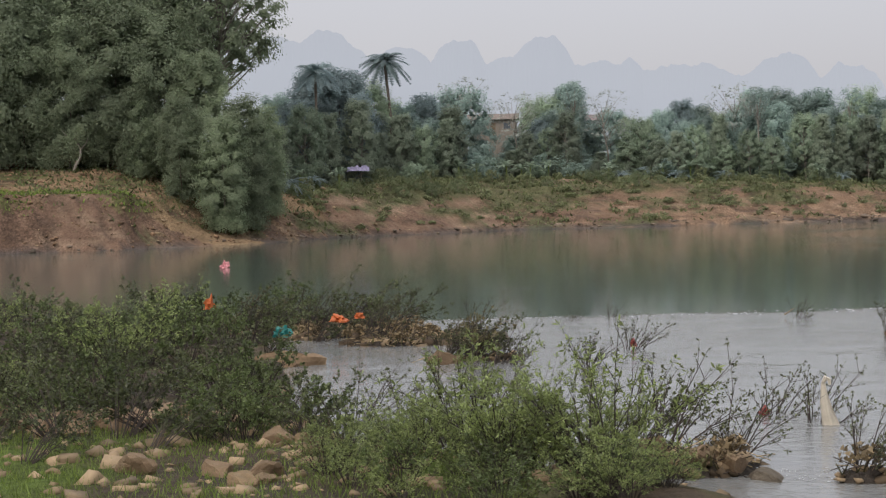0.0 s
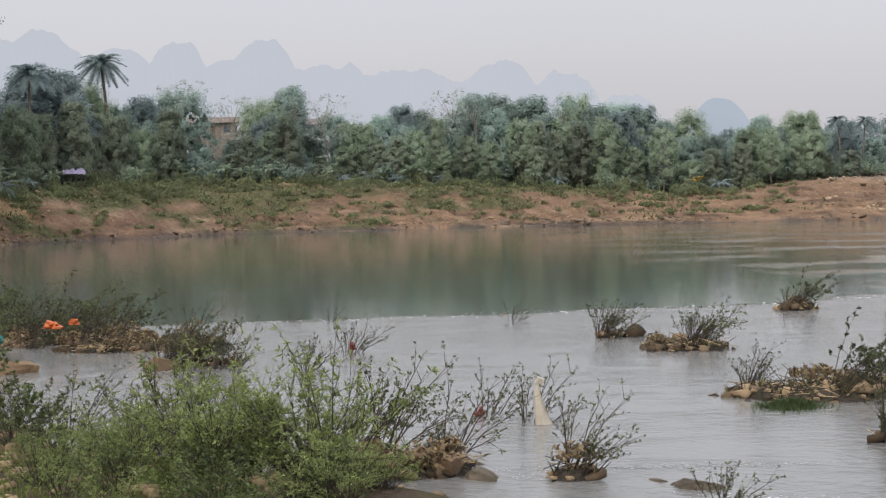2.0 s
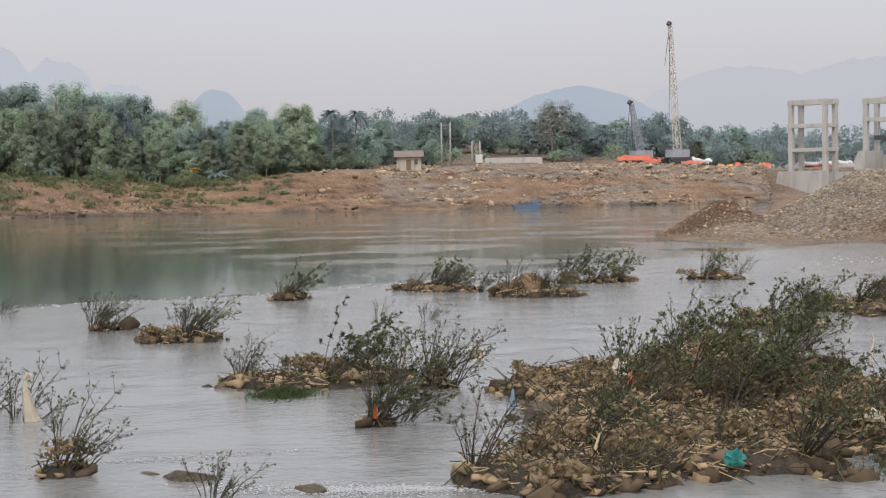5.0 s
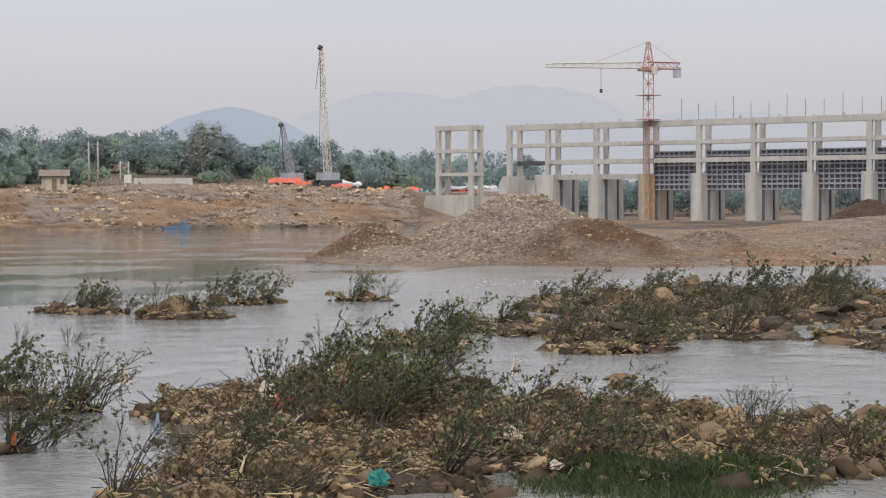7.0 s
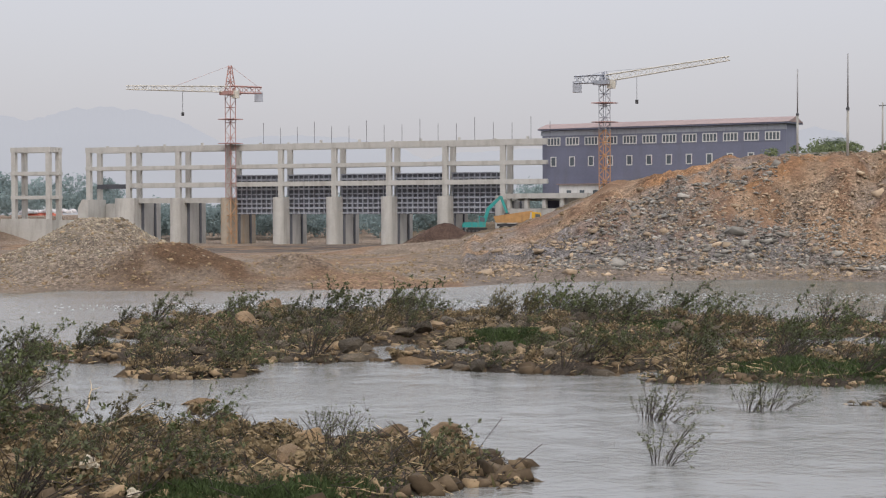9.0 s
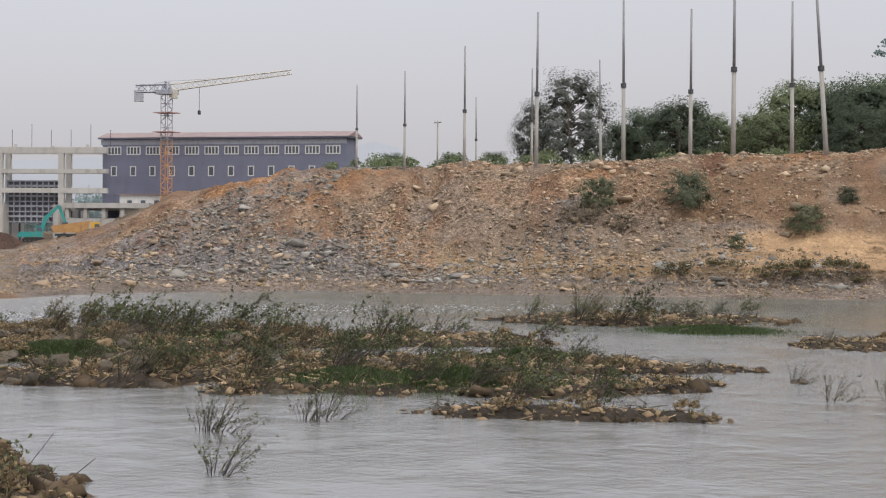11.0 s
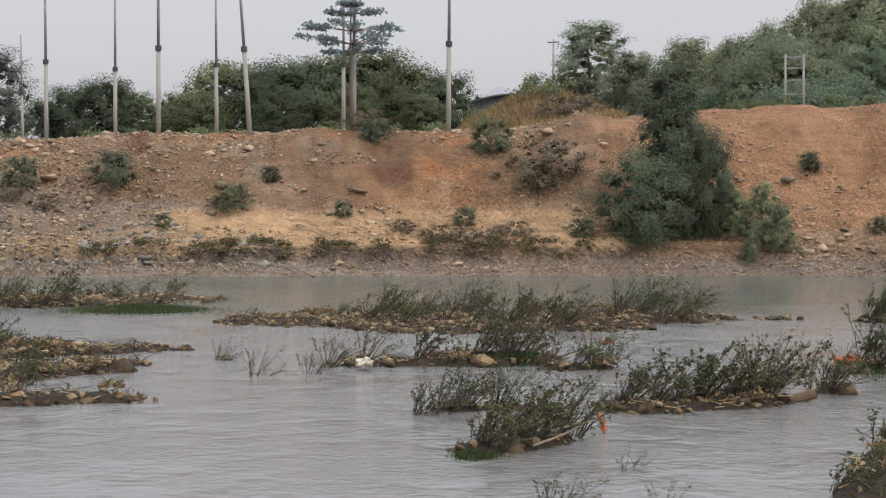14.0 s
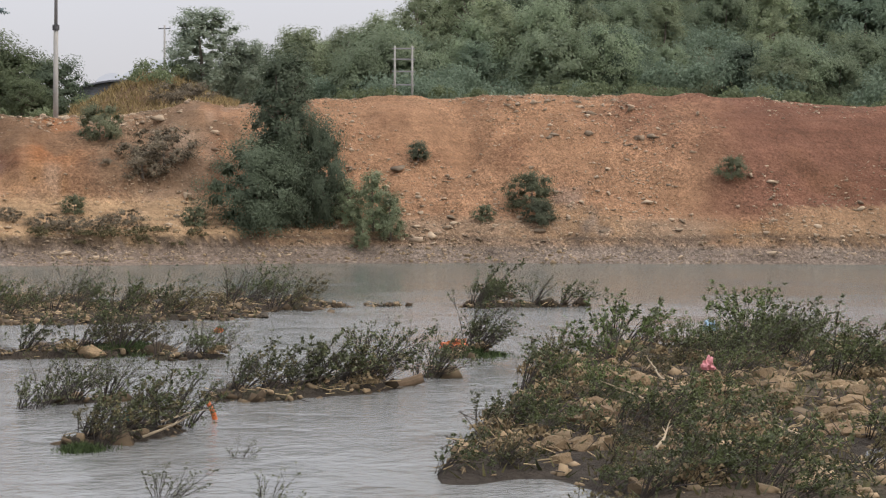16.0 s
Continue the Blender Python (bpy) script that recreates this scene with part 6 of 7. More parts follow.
S_TWIG = [shrub_master("twiggy_shrub", s, 1.75, 13, 50, 0.074, LEAF_DARK, "half-bare dark shrub leaning in the current", "bare shrubs in the water", 0.42, 0.55, 0.45, 4, 0.26, 5, 1.4) for s in (211, 212, 213)]
S_GREEN = [shrub_master("green_bush", s, 1.9, 26, 110, 0.115, LEAF_GREEN, "dense fresh green riverside bush", "green bushes on the near bank", 0.08, 0.7, 0.12, 5, 0.13) for s in (221, 222, 223)]
S_DARK = [shrub_master("flood_bent_shrub", s, 1.35, 16, 56, 0.11, LEAF_DARK, "dusty dark shrub bent by floods over debris", "bent shrubs on the bars", 0.8, 0.6, 0.25, 3) for s in (231, 232)]
S_DRY = [shrub_master("dry_shrub", s, 1.3, 16, 54, 0.105, LEAF_BROWN, "brown drying shrub tangled with dead stems", "drying shrubs on the bars", 0.7, 0.6, 0.2, 3) for s in (251, 252)]
S_DULL = [shrub_master("bank_shrub", s, 1.7, 18, 84, 0.125, LEAF_MID, "dull green bushy shrub on the near bank", "dull shrubs on the near bank", 0.12, 0.7, 0.2, 4, 0.22) for s in (241, 242)]


def root(master, x, y, size=1.0, z=None, wide=1.0, swing=25):
    az = math.degrees(math.atan2(x, y))
    zz = max(height(x, y), -0.25) if z is None else z
    # the lean is turned to the camera's right at every heading
    m = Matrix.Translation((x, y, zz)) @ Matrix.Rotation(radians(-az + RNG.uniform(-swing, swing)), 4, "Z") @ Matrix.Diagonal((size * wide, size * wide, size, 1))
    if master.name in used:
        ob = copy_thing(master, Matrix.Identity(4))
    else:
        used.add(master.name)
        ob = master
    ob.matrix_basis = m
    return ob


# near bank on the left: dense growth down to the water
for k, (x, y, z) in enumerate(sector_points(125, -15.5, -4.6, 46, 88, 301, 0.02)):
    low = -7.2 < math.degrees(math.atan2(x, y)) < -3.4 and math.hypot(x, y) < 68
    root((S_DULL + S_GREEN[:1] + S_DULL + S_LEAFY + S_DARK)[k % 10], x, y, RNG.choice((0.35, 0.5, 0.65, 0.85, 1.1)) * (0.45 if low else 1.0), z, 1.15, 180)
for k, (x, y, z) in enumerate(sector_points(42, -15, -3.4, 38, 50, 302, 0.02)):
    root((S_DULL + S_LEAFY)[k % 5], x, y, RNG.choice((0.35, 0.5, 0.7, 0.9)), z, 1.1, 180)
for k, (x, y, z) in enumerate(sector_points(34, -3.6, 6.2, 34.5, 41, 303, 0.0)):
    root(S_GREEN[k % 3], x, y, RNG.choice((0.5, 0.7, 0.85, 1.0, 1.25)) * (1.0 if x > 0.4 else 0.5), z, 1.0, 180)
for k, (x, y, z) in enumerate(sector_points(22, -5, 8.5, 30.5, 36, 308, 0.0)):
    root((S_GREEN + S_DULL)[k % 5], x, y, RNG.choice((0.3, 0.4, 0.5)), z, 1.3, 180)
for k, (x, y, z) in enumerate(sector_points(22, -6.5, -1.0, 66, 78, 304, -0.2)):
    root((S_LEAFY + S_TWIG)[k % 6], x, y, RNG.uniform(0.8, 1.2), z, 1.1)
# near bank on the right
for k, (x, y, z) in enumerate(sector_points(120, 96.5, 113.5, 33, 77, 305, 0.03)):
    stony = 38 < math.hypot(x, y) < 53 and math.degrees(math.atan2(x, y)) > 101.2
    root((S_LEAFY + S_DULL + S_DRY + S_DARK + S_LEAFY[:1])[k % 10], x, y, RNG.choice((0.45, 0.6, 0.75, 0.9, 1.1)) * (0.45 if stony else 1.0), z, 1.1, 60)
for k, (x, y, z) in enumerate(sector_points(34, 96.0, 113, 31, 44, 310, -0.05)):
    root((S_LEAFY + S_DRY + S_DARK + S_LEAFY)[k % 10], x, y, RNG.choice((0.4, 0.5, 0.65, 0.8)), z, 1.2, 60)
# bars
for k, (x, y, z) in enumerate(isle_points(ISLES, 0.135, 306, 0.0)):
    root((S_LEAFY + S_DARK + S_DRY + S_DRY + S_TWIG)[RNG.randrange(12)], x, y, RNG.choice((0.4, 0.5, 0.6, 0.75, 0.9, 1.15)) * (0.72 if x > y * 0.78 else 1.0), z)
for isles, density in ((ISLES_FAR[:12], 0.085), (ISLES_FAR[12:], 0.115)):
    for k, (x, y, z) in enumerate(isle_points(isles, density, 307, 0.0)):
        root((S_LEAFY + S_DARK + S_DRY + S_TWIG[:2])[RNG.randrange(9)], x, y, RNG.choice((0.5, 0.65, 0.8, 0.95, 1.2)), z)
# every small islet carries a few shrubs of its own
for cx, cy, a, b, turn, high in ISLES + ISLES_FAR[12:]:
    if a * b < 9.0 and math.hypot(cx, cy) > 38:
        for k in range(2 + (a * b > 2.0) + (a * b > 5.0)):
            t, q = radians(turn), RNG.uniform(-0.75, 0.75)
            root((S_LEAFY + S_TWIG + S_DARK)[RNG.randrange(8)], cx + q * a * math.cos(t), cy + q * a * math.sin(t), RNG.uniform(0.5, 0.95), None, 1.0, 35)
# single shrubs that stand in the current
for x, y, s in [(8.6, 45.3, 0.8), (9.3, 43.4, 0.9), (4.8, 37.7, 1.1), (6.2, 37.5, 1.0), (8.4, 34.9, 0.85), (1.8, 60.1, 1.0), (4.9, 59.2, 0.9), (7.0, 64.5, 0.9), (-2.3, 45.8, 1.0), (-0.9, 43.3, 1.0), (17.5, 66.1, 0.9), (15.9, 77.4, 0.6), (7.8, 80.5, 0.5), (5.9, 80.0, 0.4), (16.5, 37.4, 1.0), (17.2, 38.0, 0.9), (20.8, 43.2, 1.1), (20.2, 44.0, 1.0), (15.2, 29.7, 0.9), (30.4, 63.8, 0.6), (29.4, 66.4, 0.5), (17.0, 48.3, 0.6), (10.3, 31.0, 0.7), (35.6, 21.5, 0.8), (42.6, 25.9, 0.85), (43.0, 26.4, 0.7), (46.6, 25.0, 0.7), (47.1, 24.7, 0.85), (60.0, 11.6, 0.7), (61.3, 9.8, 0.7), (50.4, 4.2, 0.8), (49.6, 4.6, 0.7), (56.4, -7.4, 0.9), (64.2, -10.4, 1.2), (39.8, -1.0, 0.4), (34.6, 0.6, 0.6), (33.6, -1.4, 0.5), (66.3, 14.2, 0.6), (1.2, 69.5, 0.9)]:
    root(S_TWIG[int(abs(x * 10)) % 3], x, y, s)
# flood-bent growth and brown brush on the outer islets
for k, (x, y, s_) in enumerate([(42.4, 2.6, 0.8), (43.4, 1.6, 0.9), (44.2, 0.8, 0.7), (41.6, 2.2, 0.6), (45.2, 0.2, 0.8), (52.0, -2.2, 1.1), (52.9, -3.6, 1.2), (53.6, -4.6, 1.0), (51.4, -1.4, 0.8), (54.3, -5.4, 0.9), (50.6, 3.4, 0.8), (51.0, 2.4, 0.7), (49.4, 4.8, 0.7), (65.0, 6.2, 1.0), (66.2, 3.8, 0.9), (67.0, 2.2, 0.9), (64.6, 8.2, 0.8), (63.6, 9.4, 0.8), (64.4, -0.4, 0.8), (92.4, -16.0, 1.0), (92.0, -20.0, 1.0)]):
    root((S_DRY + S_TWIG + S_DARK)[k % 7], x, y, s_, max(height(x, y), -0.05), 1.15)


# ---- the far belt of trees behind the dam, and the wooded hill ----
def canopy(name, places, tall, spread, cards, size, seed, material, label):
    """A far wood as one mass of leaf clumps, crown beside crown."""
    r = np.random.default_rng(seed)
    vs, fs, off = [], [], 0
    for x, y, z in places:
        h, w = tall * r.uniform(0.55, 1.35), spread * r.uniform(0.65, 1.35)
        ring = unit(r, 14)
        ring[:, 2] = np.abs(ring[:, 2])
        lobes = ring * np.array([w * 0.42, w * 0.42, h * 0.48]) + np.array([0, 0, h * 0.36])
        n = unit(r, cards)
        n[:, 2] = np.abs(n[:, 2]) * np.where(r.uniform(0, 1, cards) < 0.7, 1, -0.6)
        c = lobes[r.integers(0, 14, cards)] + n * (w * 0.25 * r.uniform(0.5, 1.1, cards))[:, None]
        c[:, 2] = np.maximum(c[:, 2], 0.2)
        nn = n + 0.6 * unit(r, cards)
        v, f = leaf_cards(c + np.array([x, y, z]), nn / np.linalg.norm(nn, axis=1)[:, None], size, r)
        vs.append(v)
        fs.append(f + off)
        off += len(v)
    return tagged(mesh_object(name, np.concatenate(vs), np.concatenate(fs), material), label, "woods", kind="stuff")


under = sector_points(900, -6, 37, 225, 352, 411)
bank_d = np.interp(np.degrees(np.arctan2(under[:, 0], under[:, 1])), FAR[:, 0], FAR[:, 2])
off = np.hypot(under[:, 0], under[:, 1]) - bank_d
under = under[(off > 6) & (off < 26) & ~((np.degrees(np.arctan2(under[:, 0], under[:, 1])) > 23) & (off < 14))]
canopy("undergrowth", under[::2], 4.6, 4.2, 520, 0.20, 412, CANOPY_B, "dark undergrowth below the far trees")
canopy("undergrowth", under[1::2], 3.2, 3.6, 480, 0.2, 413, CANOPY_A, "green undergrowth below the far trees")
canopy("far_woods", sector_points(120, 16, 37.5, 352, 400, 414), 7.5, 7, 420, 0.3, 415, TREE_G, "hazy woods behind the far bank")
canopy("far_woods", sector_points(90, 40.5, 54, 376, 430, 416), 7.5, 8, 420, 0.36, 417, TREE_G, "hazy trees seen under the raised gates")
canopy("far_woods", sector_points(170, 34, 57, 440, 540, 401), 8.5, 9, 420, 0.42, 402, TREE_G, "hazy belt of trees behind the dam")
canopy("hill_scrub", sector_points(260, 90.5, 117, 210, 330, 403), 4.0, 7.0, 900, 0.18, 404, HILL_B, "dark green scrub below the trees of the hill")
hill_kinds = [
    make_tree("hill_tree", 71, 9, 5.0, 0.05, 46, 9000, 0.20, HILL_A, BARK, "round-crowned green tree in the hill woods", group=G_HILL, lump=(0.2, 0.36)),
    make_tree("hill_tree", 72, 9, 4.2, 0.05, 40, 8000, 0.20, HILL_B, BARK, "dark green tree in the hill woods", group=G_HILL, lump=(0.2, 0.4)),
    make_tree("hill_tree", 73, 9, 5.6, 0.05, 50, 9000, 0.20, HILL_C, BARK, "light green tree in the hill woods", group=G_HILL, lump=(0.18, 0.34)),
    make_tree("bamboo_clump", 74, 10, 3.6, 0.02, 60, 8000, 0.18, HILL_C, BARK, "feathery bamboo clump in the hill woods", "bamboo", G_HILL, shape=0.55, lump=(0.16, 0.34)),
]
for k, (x, y, z) in enumerate(sector_points(175, 91.5, 116.5, 214, 325, 405)):
    plant(hill_kinds[RNG.choice((0, 0, 1, 1, 2, 3))], math.degrees(math.atan2(x, y)), math.hypot(x, y), RNG.uniform(0.6, 1.25), z=z, sink=0.4, wide=RNG.uniform(0.85, 1.2))
canopy("crest_scrub", sector_points(46, 94, 116, 196, 212, 406), 2.2, 3.2, 240, 0.16, 407, CREST_A, "low green scrub behind the earth crest")
canopy("crest_scrub", sector_points(60, 62, 90, 196, 215, 408), 1.7, 3.0, 200, 0.15, 409, CREST_A, "low green scrub behind the rubble crest")
hill_bamboo = make_tree("bamboo_clump", 46, 12, 4.2, 0.1, 60, 9000, 0.17, HILL_C, BARK, "feathery bamboo on the hill's shoulder", "bamboo", G_HILL, 0.06)
for az, d, s in [(93.6, 262, 1.05), (94.8, 258, 1.0), (96.0, 262, 1.1), (97.4, 258, 1.2), (99.0, 262, 1.15), (101.5, 270, 1.2)]:
    plant(hill_bamboo, az, d, s)

# ---- bushes and trees on the quarry bank ----
big_bush = make_tree("creeper_covered_tree", 51, 15.5, 3.0, 0.12, 80, 22000, 0.15, TREE_D, BARK, "large dark tree smothered in creepers on the bank", group=G_BANK, shape=1.5, lump=(0.24, 0.45), ragged=0.45)
plant(big_bush, 92.95, 160, 1.0, 0, wide=1.0, sink=0.3)
big_low = make_tree("creeper_mound", 52, 8.2, 4.2, 0.02, 70, 17000, 0.14, TREE_D, BARK, "dark mound of creepers at the tree's foot", "bush", "bushes on the quarry bank", shape=1.1, lump=(0.18, 0.36), ragged=0.45)
plant(big_low, 92.1, 157, 1.0, 30, wide=0.95, sink=0.5)
plant(big_low, 93.0, 158, 0.85, 220, wide=0.9, sink=0.3)
plant(big_low, 94.1, 160, 1.18, 130, wide=0.55, sink=0.4)
side_bamboo = make_tree("young_bamboo", 56, 5.6, 1.7, 0.02, 46, 6000, 0.10, HILL_C, BARK, "light green young bamboo beside the creeper tree", "bamboo", "bushes on the quarry bank", shape=0.6, lump=(0.2, 0.4), ragged=0.5)
for az, d, s_ in [(95.0, 159, 0.75), (95.9, 158, 1.0), (96.5, 157, 0.8), (95.5, 156, 0.5)]:
    plant(side_bamboo, az, d, s_)
slope_bush = [
    make_tree("bank_bush", 53, 3.0, 1.9, 0.02, 46, 4200, 0.10, BUSH_GREEN, BARK, "green bush on the stony bank", "bush", "bushes on the quarry bank", ragged=0.7, lump=(0.14, 0.34)),
    make_tree("bank_bush", 54, 3.0, 2.2, 0.02, 40, 4200, 0.10, BUSH_DARK, BARK, "dark green bush on the stony bank", "bush", "bushes on the quarry bank", ragged=0.7, lump=(0.14, 0.34)),
]
dry_bush = make_tree("dry_scrub", 55, 3.0, 2.3, 0.02, 40, 4600, 0.08, BUSH_BROWN, BARK, "brown dried scrub on the bank", "bush", "bushes on the quarry bank", ragged=0.7, lump=(0.12, 0.34))
for k, az, d, s in [(0, 71.5, 165, 0.9), (1, 74.5, 163, 1.1), (0, 78.3, 160, 0.8), (1, 79.6, 163, 0.5), (0, 86.9, 168, 1.1), (0, 86.1, 157, 0.55), (1, 97.4, 167, 0.6), (0, 101.2, 162, 1.15), (1, 101.5, 160, 0.8), (0, 99.6, 160, 0.5), (0, 107.8, 166, 0.7), (0, 76.0, 156, 0.4), (0, 82.0, 158, 0.45), (0, 90.0, 156, 0.6), (1, 83.0, 171, 0.8)]:
    plant(slope_bush[k], az, d, s)
for az, d, s in [(88.3, 164, 1.1), (89.0, 165, 1.2), (90.0, 186, 0.8), (89.4, 188, 0.9), (71.0, 163, 0.6), (72.2, 162, 0.5), (84.0, 155, 0.4), (85.2, 154, 0.5), (86.0, 154, 0.5), (87.0, 154, 0.4), (87.8, 155, 0.55), (94.6, 161, 0.9), (82.8, 175, 0.7)]:
    plant(dry_bush, az, d, s, wide=1.25)


def layered_tree():
    """A slender young tree with flat tiers of large drooping leaves."""
    ob = thing("umbrella_tree", Matrix.Translation((0, 0, -500)), "slender young tree with flat tiers of big drooping leaves", "tree", G_BANK)
    r = np.random.default_rng(61)
    wood, cs = Form().tube([(0, 0, -0.6), (0.1, 0, 5), (0, 0.05, 10), (0.1, 0, 13.2)], [0.2, 0.16, 0.1, 0.04], 7), []
    for z, reach, n in ((13.0, 0.8, 4), (12.0, 3.2, 6), (10.4, 5.6, 7), (9.1, 6.0, 7), (8.0, 3.2, 4)):
        for k in range(n):
            a = 2 * math.pi * (k + r.uniform(-0.3, 0.3)) / n
            q = reach * r.uniform(0.65, 1.1)
            e = Vector((math.cos(a) * q, math.sin(a) * q, z + 0.18 * q * r.uniform(0.2, 1.0)))
            wood.tube([(0, 0, z - 0.3), tuple(e * 0.5 + Vector((0, 0, z * 0.5 - 0.15))), tuple(e)], [0.06, 0.04, 0.02], 4, False)
            for s in np.linspace(0.62, 1.0, 3):
                c = np.array([e.x * s, e.y * s, z - 0.2 + (e.z - z) * s])
                cs.append(c + r.normal(0, 0.16, (30, 3)) * np.array([2.3, 2.3, 0.9]))
    cs = np.concatenate(cs)
    nn = unit(r, len(cs)) * np.array([0.8, 0.8, 1.0])
    v, f = leaf_cards(cs, nn / np.linalg.norm(nn, axis=1)[:, None], 0.19, r)
    wood.part("trunk", BARK, ob, smooth=True)
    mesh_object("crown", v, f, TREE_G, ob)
    return ob


plant(layered_tree(), 82.25, 177, 1.02, 0)

# ---- machines and stores on the far works ----
TEAL = mat("teal_machine_paint", (0.03, 0.27, 0.26), 0.5, vary=0.15, scale=1.0, stains=0.35, stain_color=(0.2, 0.14, 0.08))
YELLOW = mat("yellow_truck_paint", (0.62, 0.36, 0.03), 0.5, vary=0.12, scale=1.0, stains=0.3)
DUSTY_ORANGE = mat("dusty_orange_steel", (0.42, 0.24, 0.10), 0.8, vary=0.2, scale=1.0, stains=0.3)
RUBBER = mat("black_rubber", (0.03, 0.03, 0.03), 0.85, vary=0.2, scale=2)


def facing(az, d, z=None):
    p = polar(az, d)
    return Matrix.Translation((p.x, p.y, height(p.x, p.y) if z is None else z)) @ Matrix.Rotation(radians(-az), 4, "Z")


exc = thing("excavator", facing(52.85, 292) @ Matrix.Scale(0.9, 4), "teal excavator loading stone with its boom raised", "excavator")
for y in (-1.3, 0.9):
    t = Form().prism([(-2.1, 0.35), (-1.7, 0.0), (1.7, 0.0), (2.1, 0.35), (2.1, 0.7), (1.7, 1.0), (-1.7, 1.0), (-2.1, 0.7)], y, y + 0.6).part("track", RUBBER, exc)
    for x in (-1.5, -0.75, 0, 0.75, 1.5):
        Form().tube([(x, y - 0.03, 0.4), (x, y + 0.63, 0.4)], [0.24, 0.24], 8).part("roller", DARK_METAL, t)
Form().prism([(-2.9, 1.1), (1.6, 1.1), (1.6, 1.7), (0.4, 2.0), (-2.4, 2.1), (-2.9, 1.7)], -1.3, 1.3).part("house", TEAL, exc)
cab = Form().prism([(0.3, 1.9), (1.6, 1.6), (1.5, 2.9), (1.0, 3.2), (0.3, 3.2)], -1.25, -0.25).part("cab", TEAL, exc)
Form().prism([(0.5, 2.2), (1.45, 2.1), (1.38, 2.85), (0.95, 3.05), (0.5, 3.05)], -1.285, -1.26).part("window", GLASS, cab)
Form().prism([(0.9, 1.6), (1.5, 1.5), (2.4, 4.4), (4.6, 6.6), (4.3, 7.0), (1.8, 4.8)], -0.2, 0.25).part("boom", TEAL, exc)
Form().prism([(4.1, 7.1), (4.8, 6.9), (5.9, 3.8), (5.5, 3.6)], -0.18, 0.22).part("dipper_arm", TEAL, exc)
Form().prism([(5.2, 3.8), (6.1, 3.9), (6.2, 2.9), (5.5, 2.4), (4.7, 2.9)], -0.6, 0.6).part("bucket", DARK_METAL, exc)
Form().bar((1.3, 0.35, 2.2), (2.6, 0.35, 4.6), 0.11, 8).part("ram", POLE_STEEL, exc)
Form().bar((2.6, 0.02, 5.6), (4.4, 0.02, 7.2), 0.1, 8).part("ram", POLE_STEEL, exc)

truck = thing("dump_truck", facing(54.3, 292) @ Matrix.Translation((0, 0, -0.5)), "dusty dump truck with an orange bed and yellow cab", "truck")
Form().prism([(-4.2, 1.5), (1.4, 1.5), (1.7, 3.3), (2.2, 3.4), (2.2, 3.55), (1.4, 3.45), (-4.6, 2.6)], -1.2, 1.2).part("bed", DUSTY_ORANGE, truck)
Form().box(-4.0, 3.6, -0.9, 0.9, 0.9, 1.3).part("chassis", DARK_METAL, truck)
tcab = Form().prism([(1.9, 1.1), (3.7, 1.1), (3.7, 2.1), (3.4, 3.2), (1.9, 3.3)], -1.15, 1.15).part("cab", YELLOW, truck)
Form().prism([(2.5, 2.2), (3.5, 2.15), (3.25, 2.95), (2.5, 3.0)], -1.18, -1.155).part("window", GLASS, tcab)
for x in (-3.2, -1.9, 2.8):
    for y in (-1.15, 0.8):
        w = Form().tube([(x, y, 0.5), (x, y + 0.35, 0.5)], [0.5, 0.5], 14).part("wheel", RUBBER, truck)
        Form().tube([(x, y - 0.02, 0.5), (x, y + 0.37, 0.5)], [0.24, 0.24], 10).part("rim", DARK_METAL, w)

boat = thing("dredge_boat", Matrix.Translation((136.0, 246.2, 0)) @ Matrix.Rotation(radians(-22), 4, "Z"), "small blue dredging boat moored under the far bank", "boat")
BLUE = mat("faded_blue_paint", (0.09, 0.15, 0.24), 0.6, vary=0.15, scale=1.5, stains=0.3)
Form().prism([(-2.4, 0.55), (-1.9, -0.15), (1.9, -0.15), (2.5, 0.65), (1.6, 0.5), (-1.8, 0.5)], -0.7, 0.7).part("hull", BLUE, boat)
Form().box(0.6, 1.6, -0.5, 0.5, 0.5, 1.0).part("engine_box", BLUE, boat)
for x in (0.7, 1.6):
    Form().bar((x, 0.5, 0.5), (x + 0.3, 0.5, 1.5), 0.05).part("post", BLUE, boat)
Form().bar((-0.5, 0, 0.6), (2.2, 0, 1.5), 0.08).part("suction_pipe", BLUE, boat)


def lumpy(name, m, sx, sy, sz, material, label, category, seed, group="", rough=0.35, sub=3):
    """A soft crumpled body, flat below."""
    bm = bmesh.new()
    bmesh.ops.create_icosphere(bm, subdivisions=sub, radius=1.0)
    off = Vector((seed * 5.1, seed * 2.3, seed))
    for v in bm.verts:
        p = v.co.copy()
        k = 1 + rough * noise.noise(p * 1.7 + off) + rough * 0.6 * noise.noise(p * 4.3 + off)
        v.co = Vector((p.x * sx * k, p.y * sy * k, max(p.z * k, -0.35) * sz))
    me = bpy.data.meshes.new(name)
    bm.to_mesh(me)
    bm.free()
    me.materials.append(material)
    ob = new(name, me)
    ob.matrix_world = m
    return tagged(ob, label, category, group)


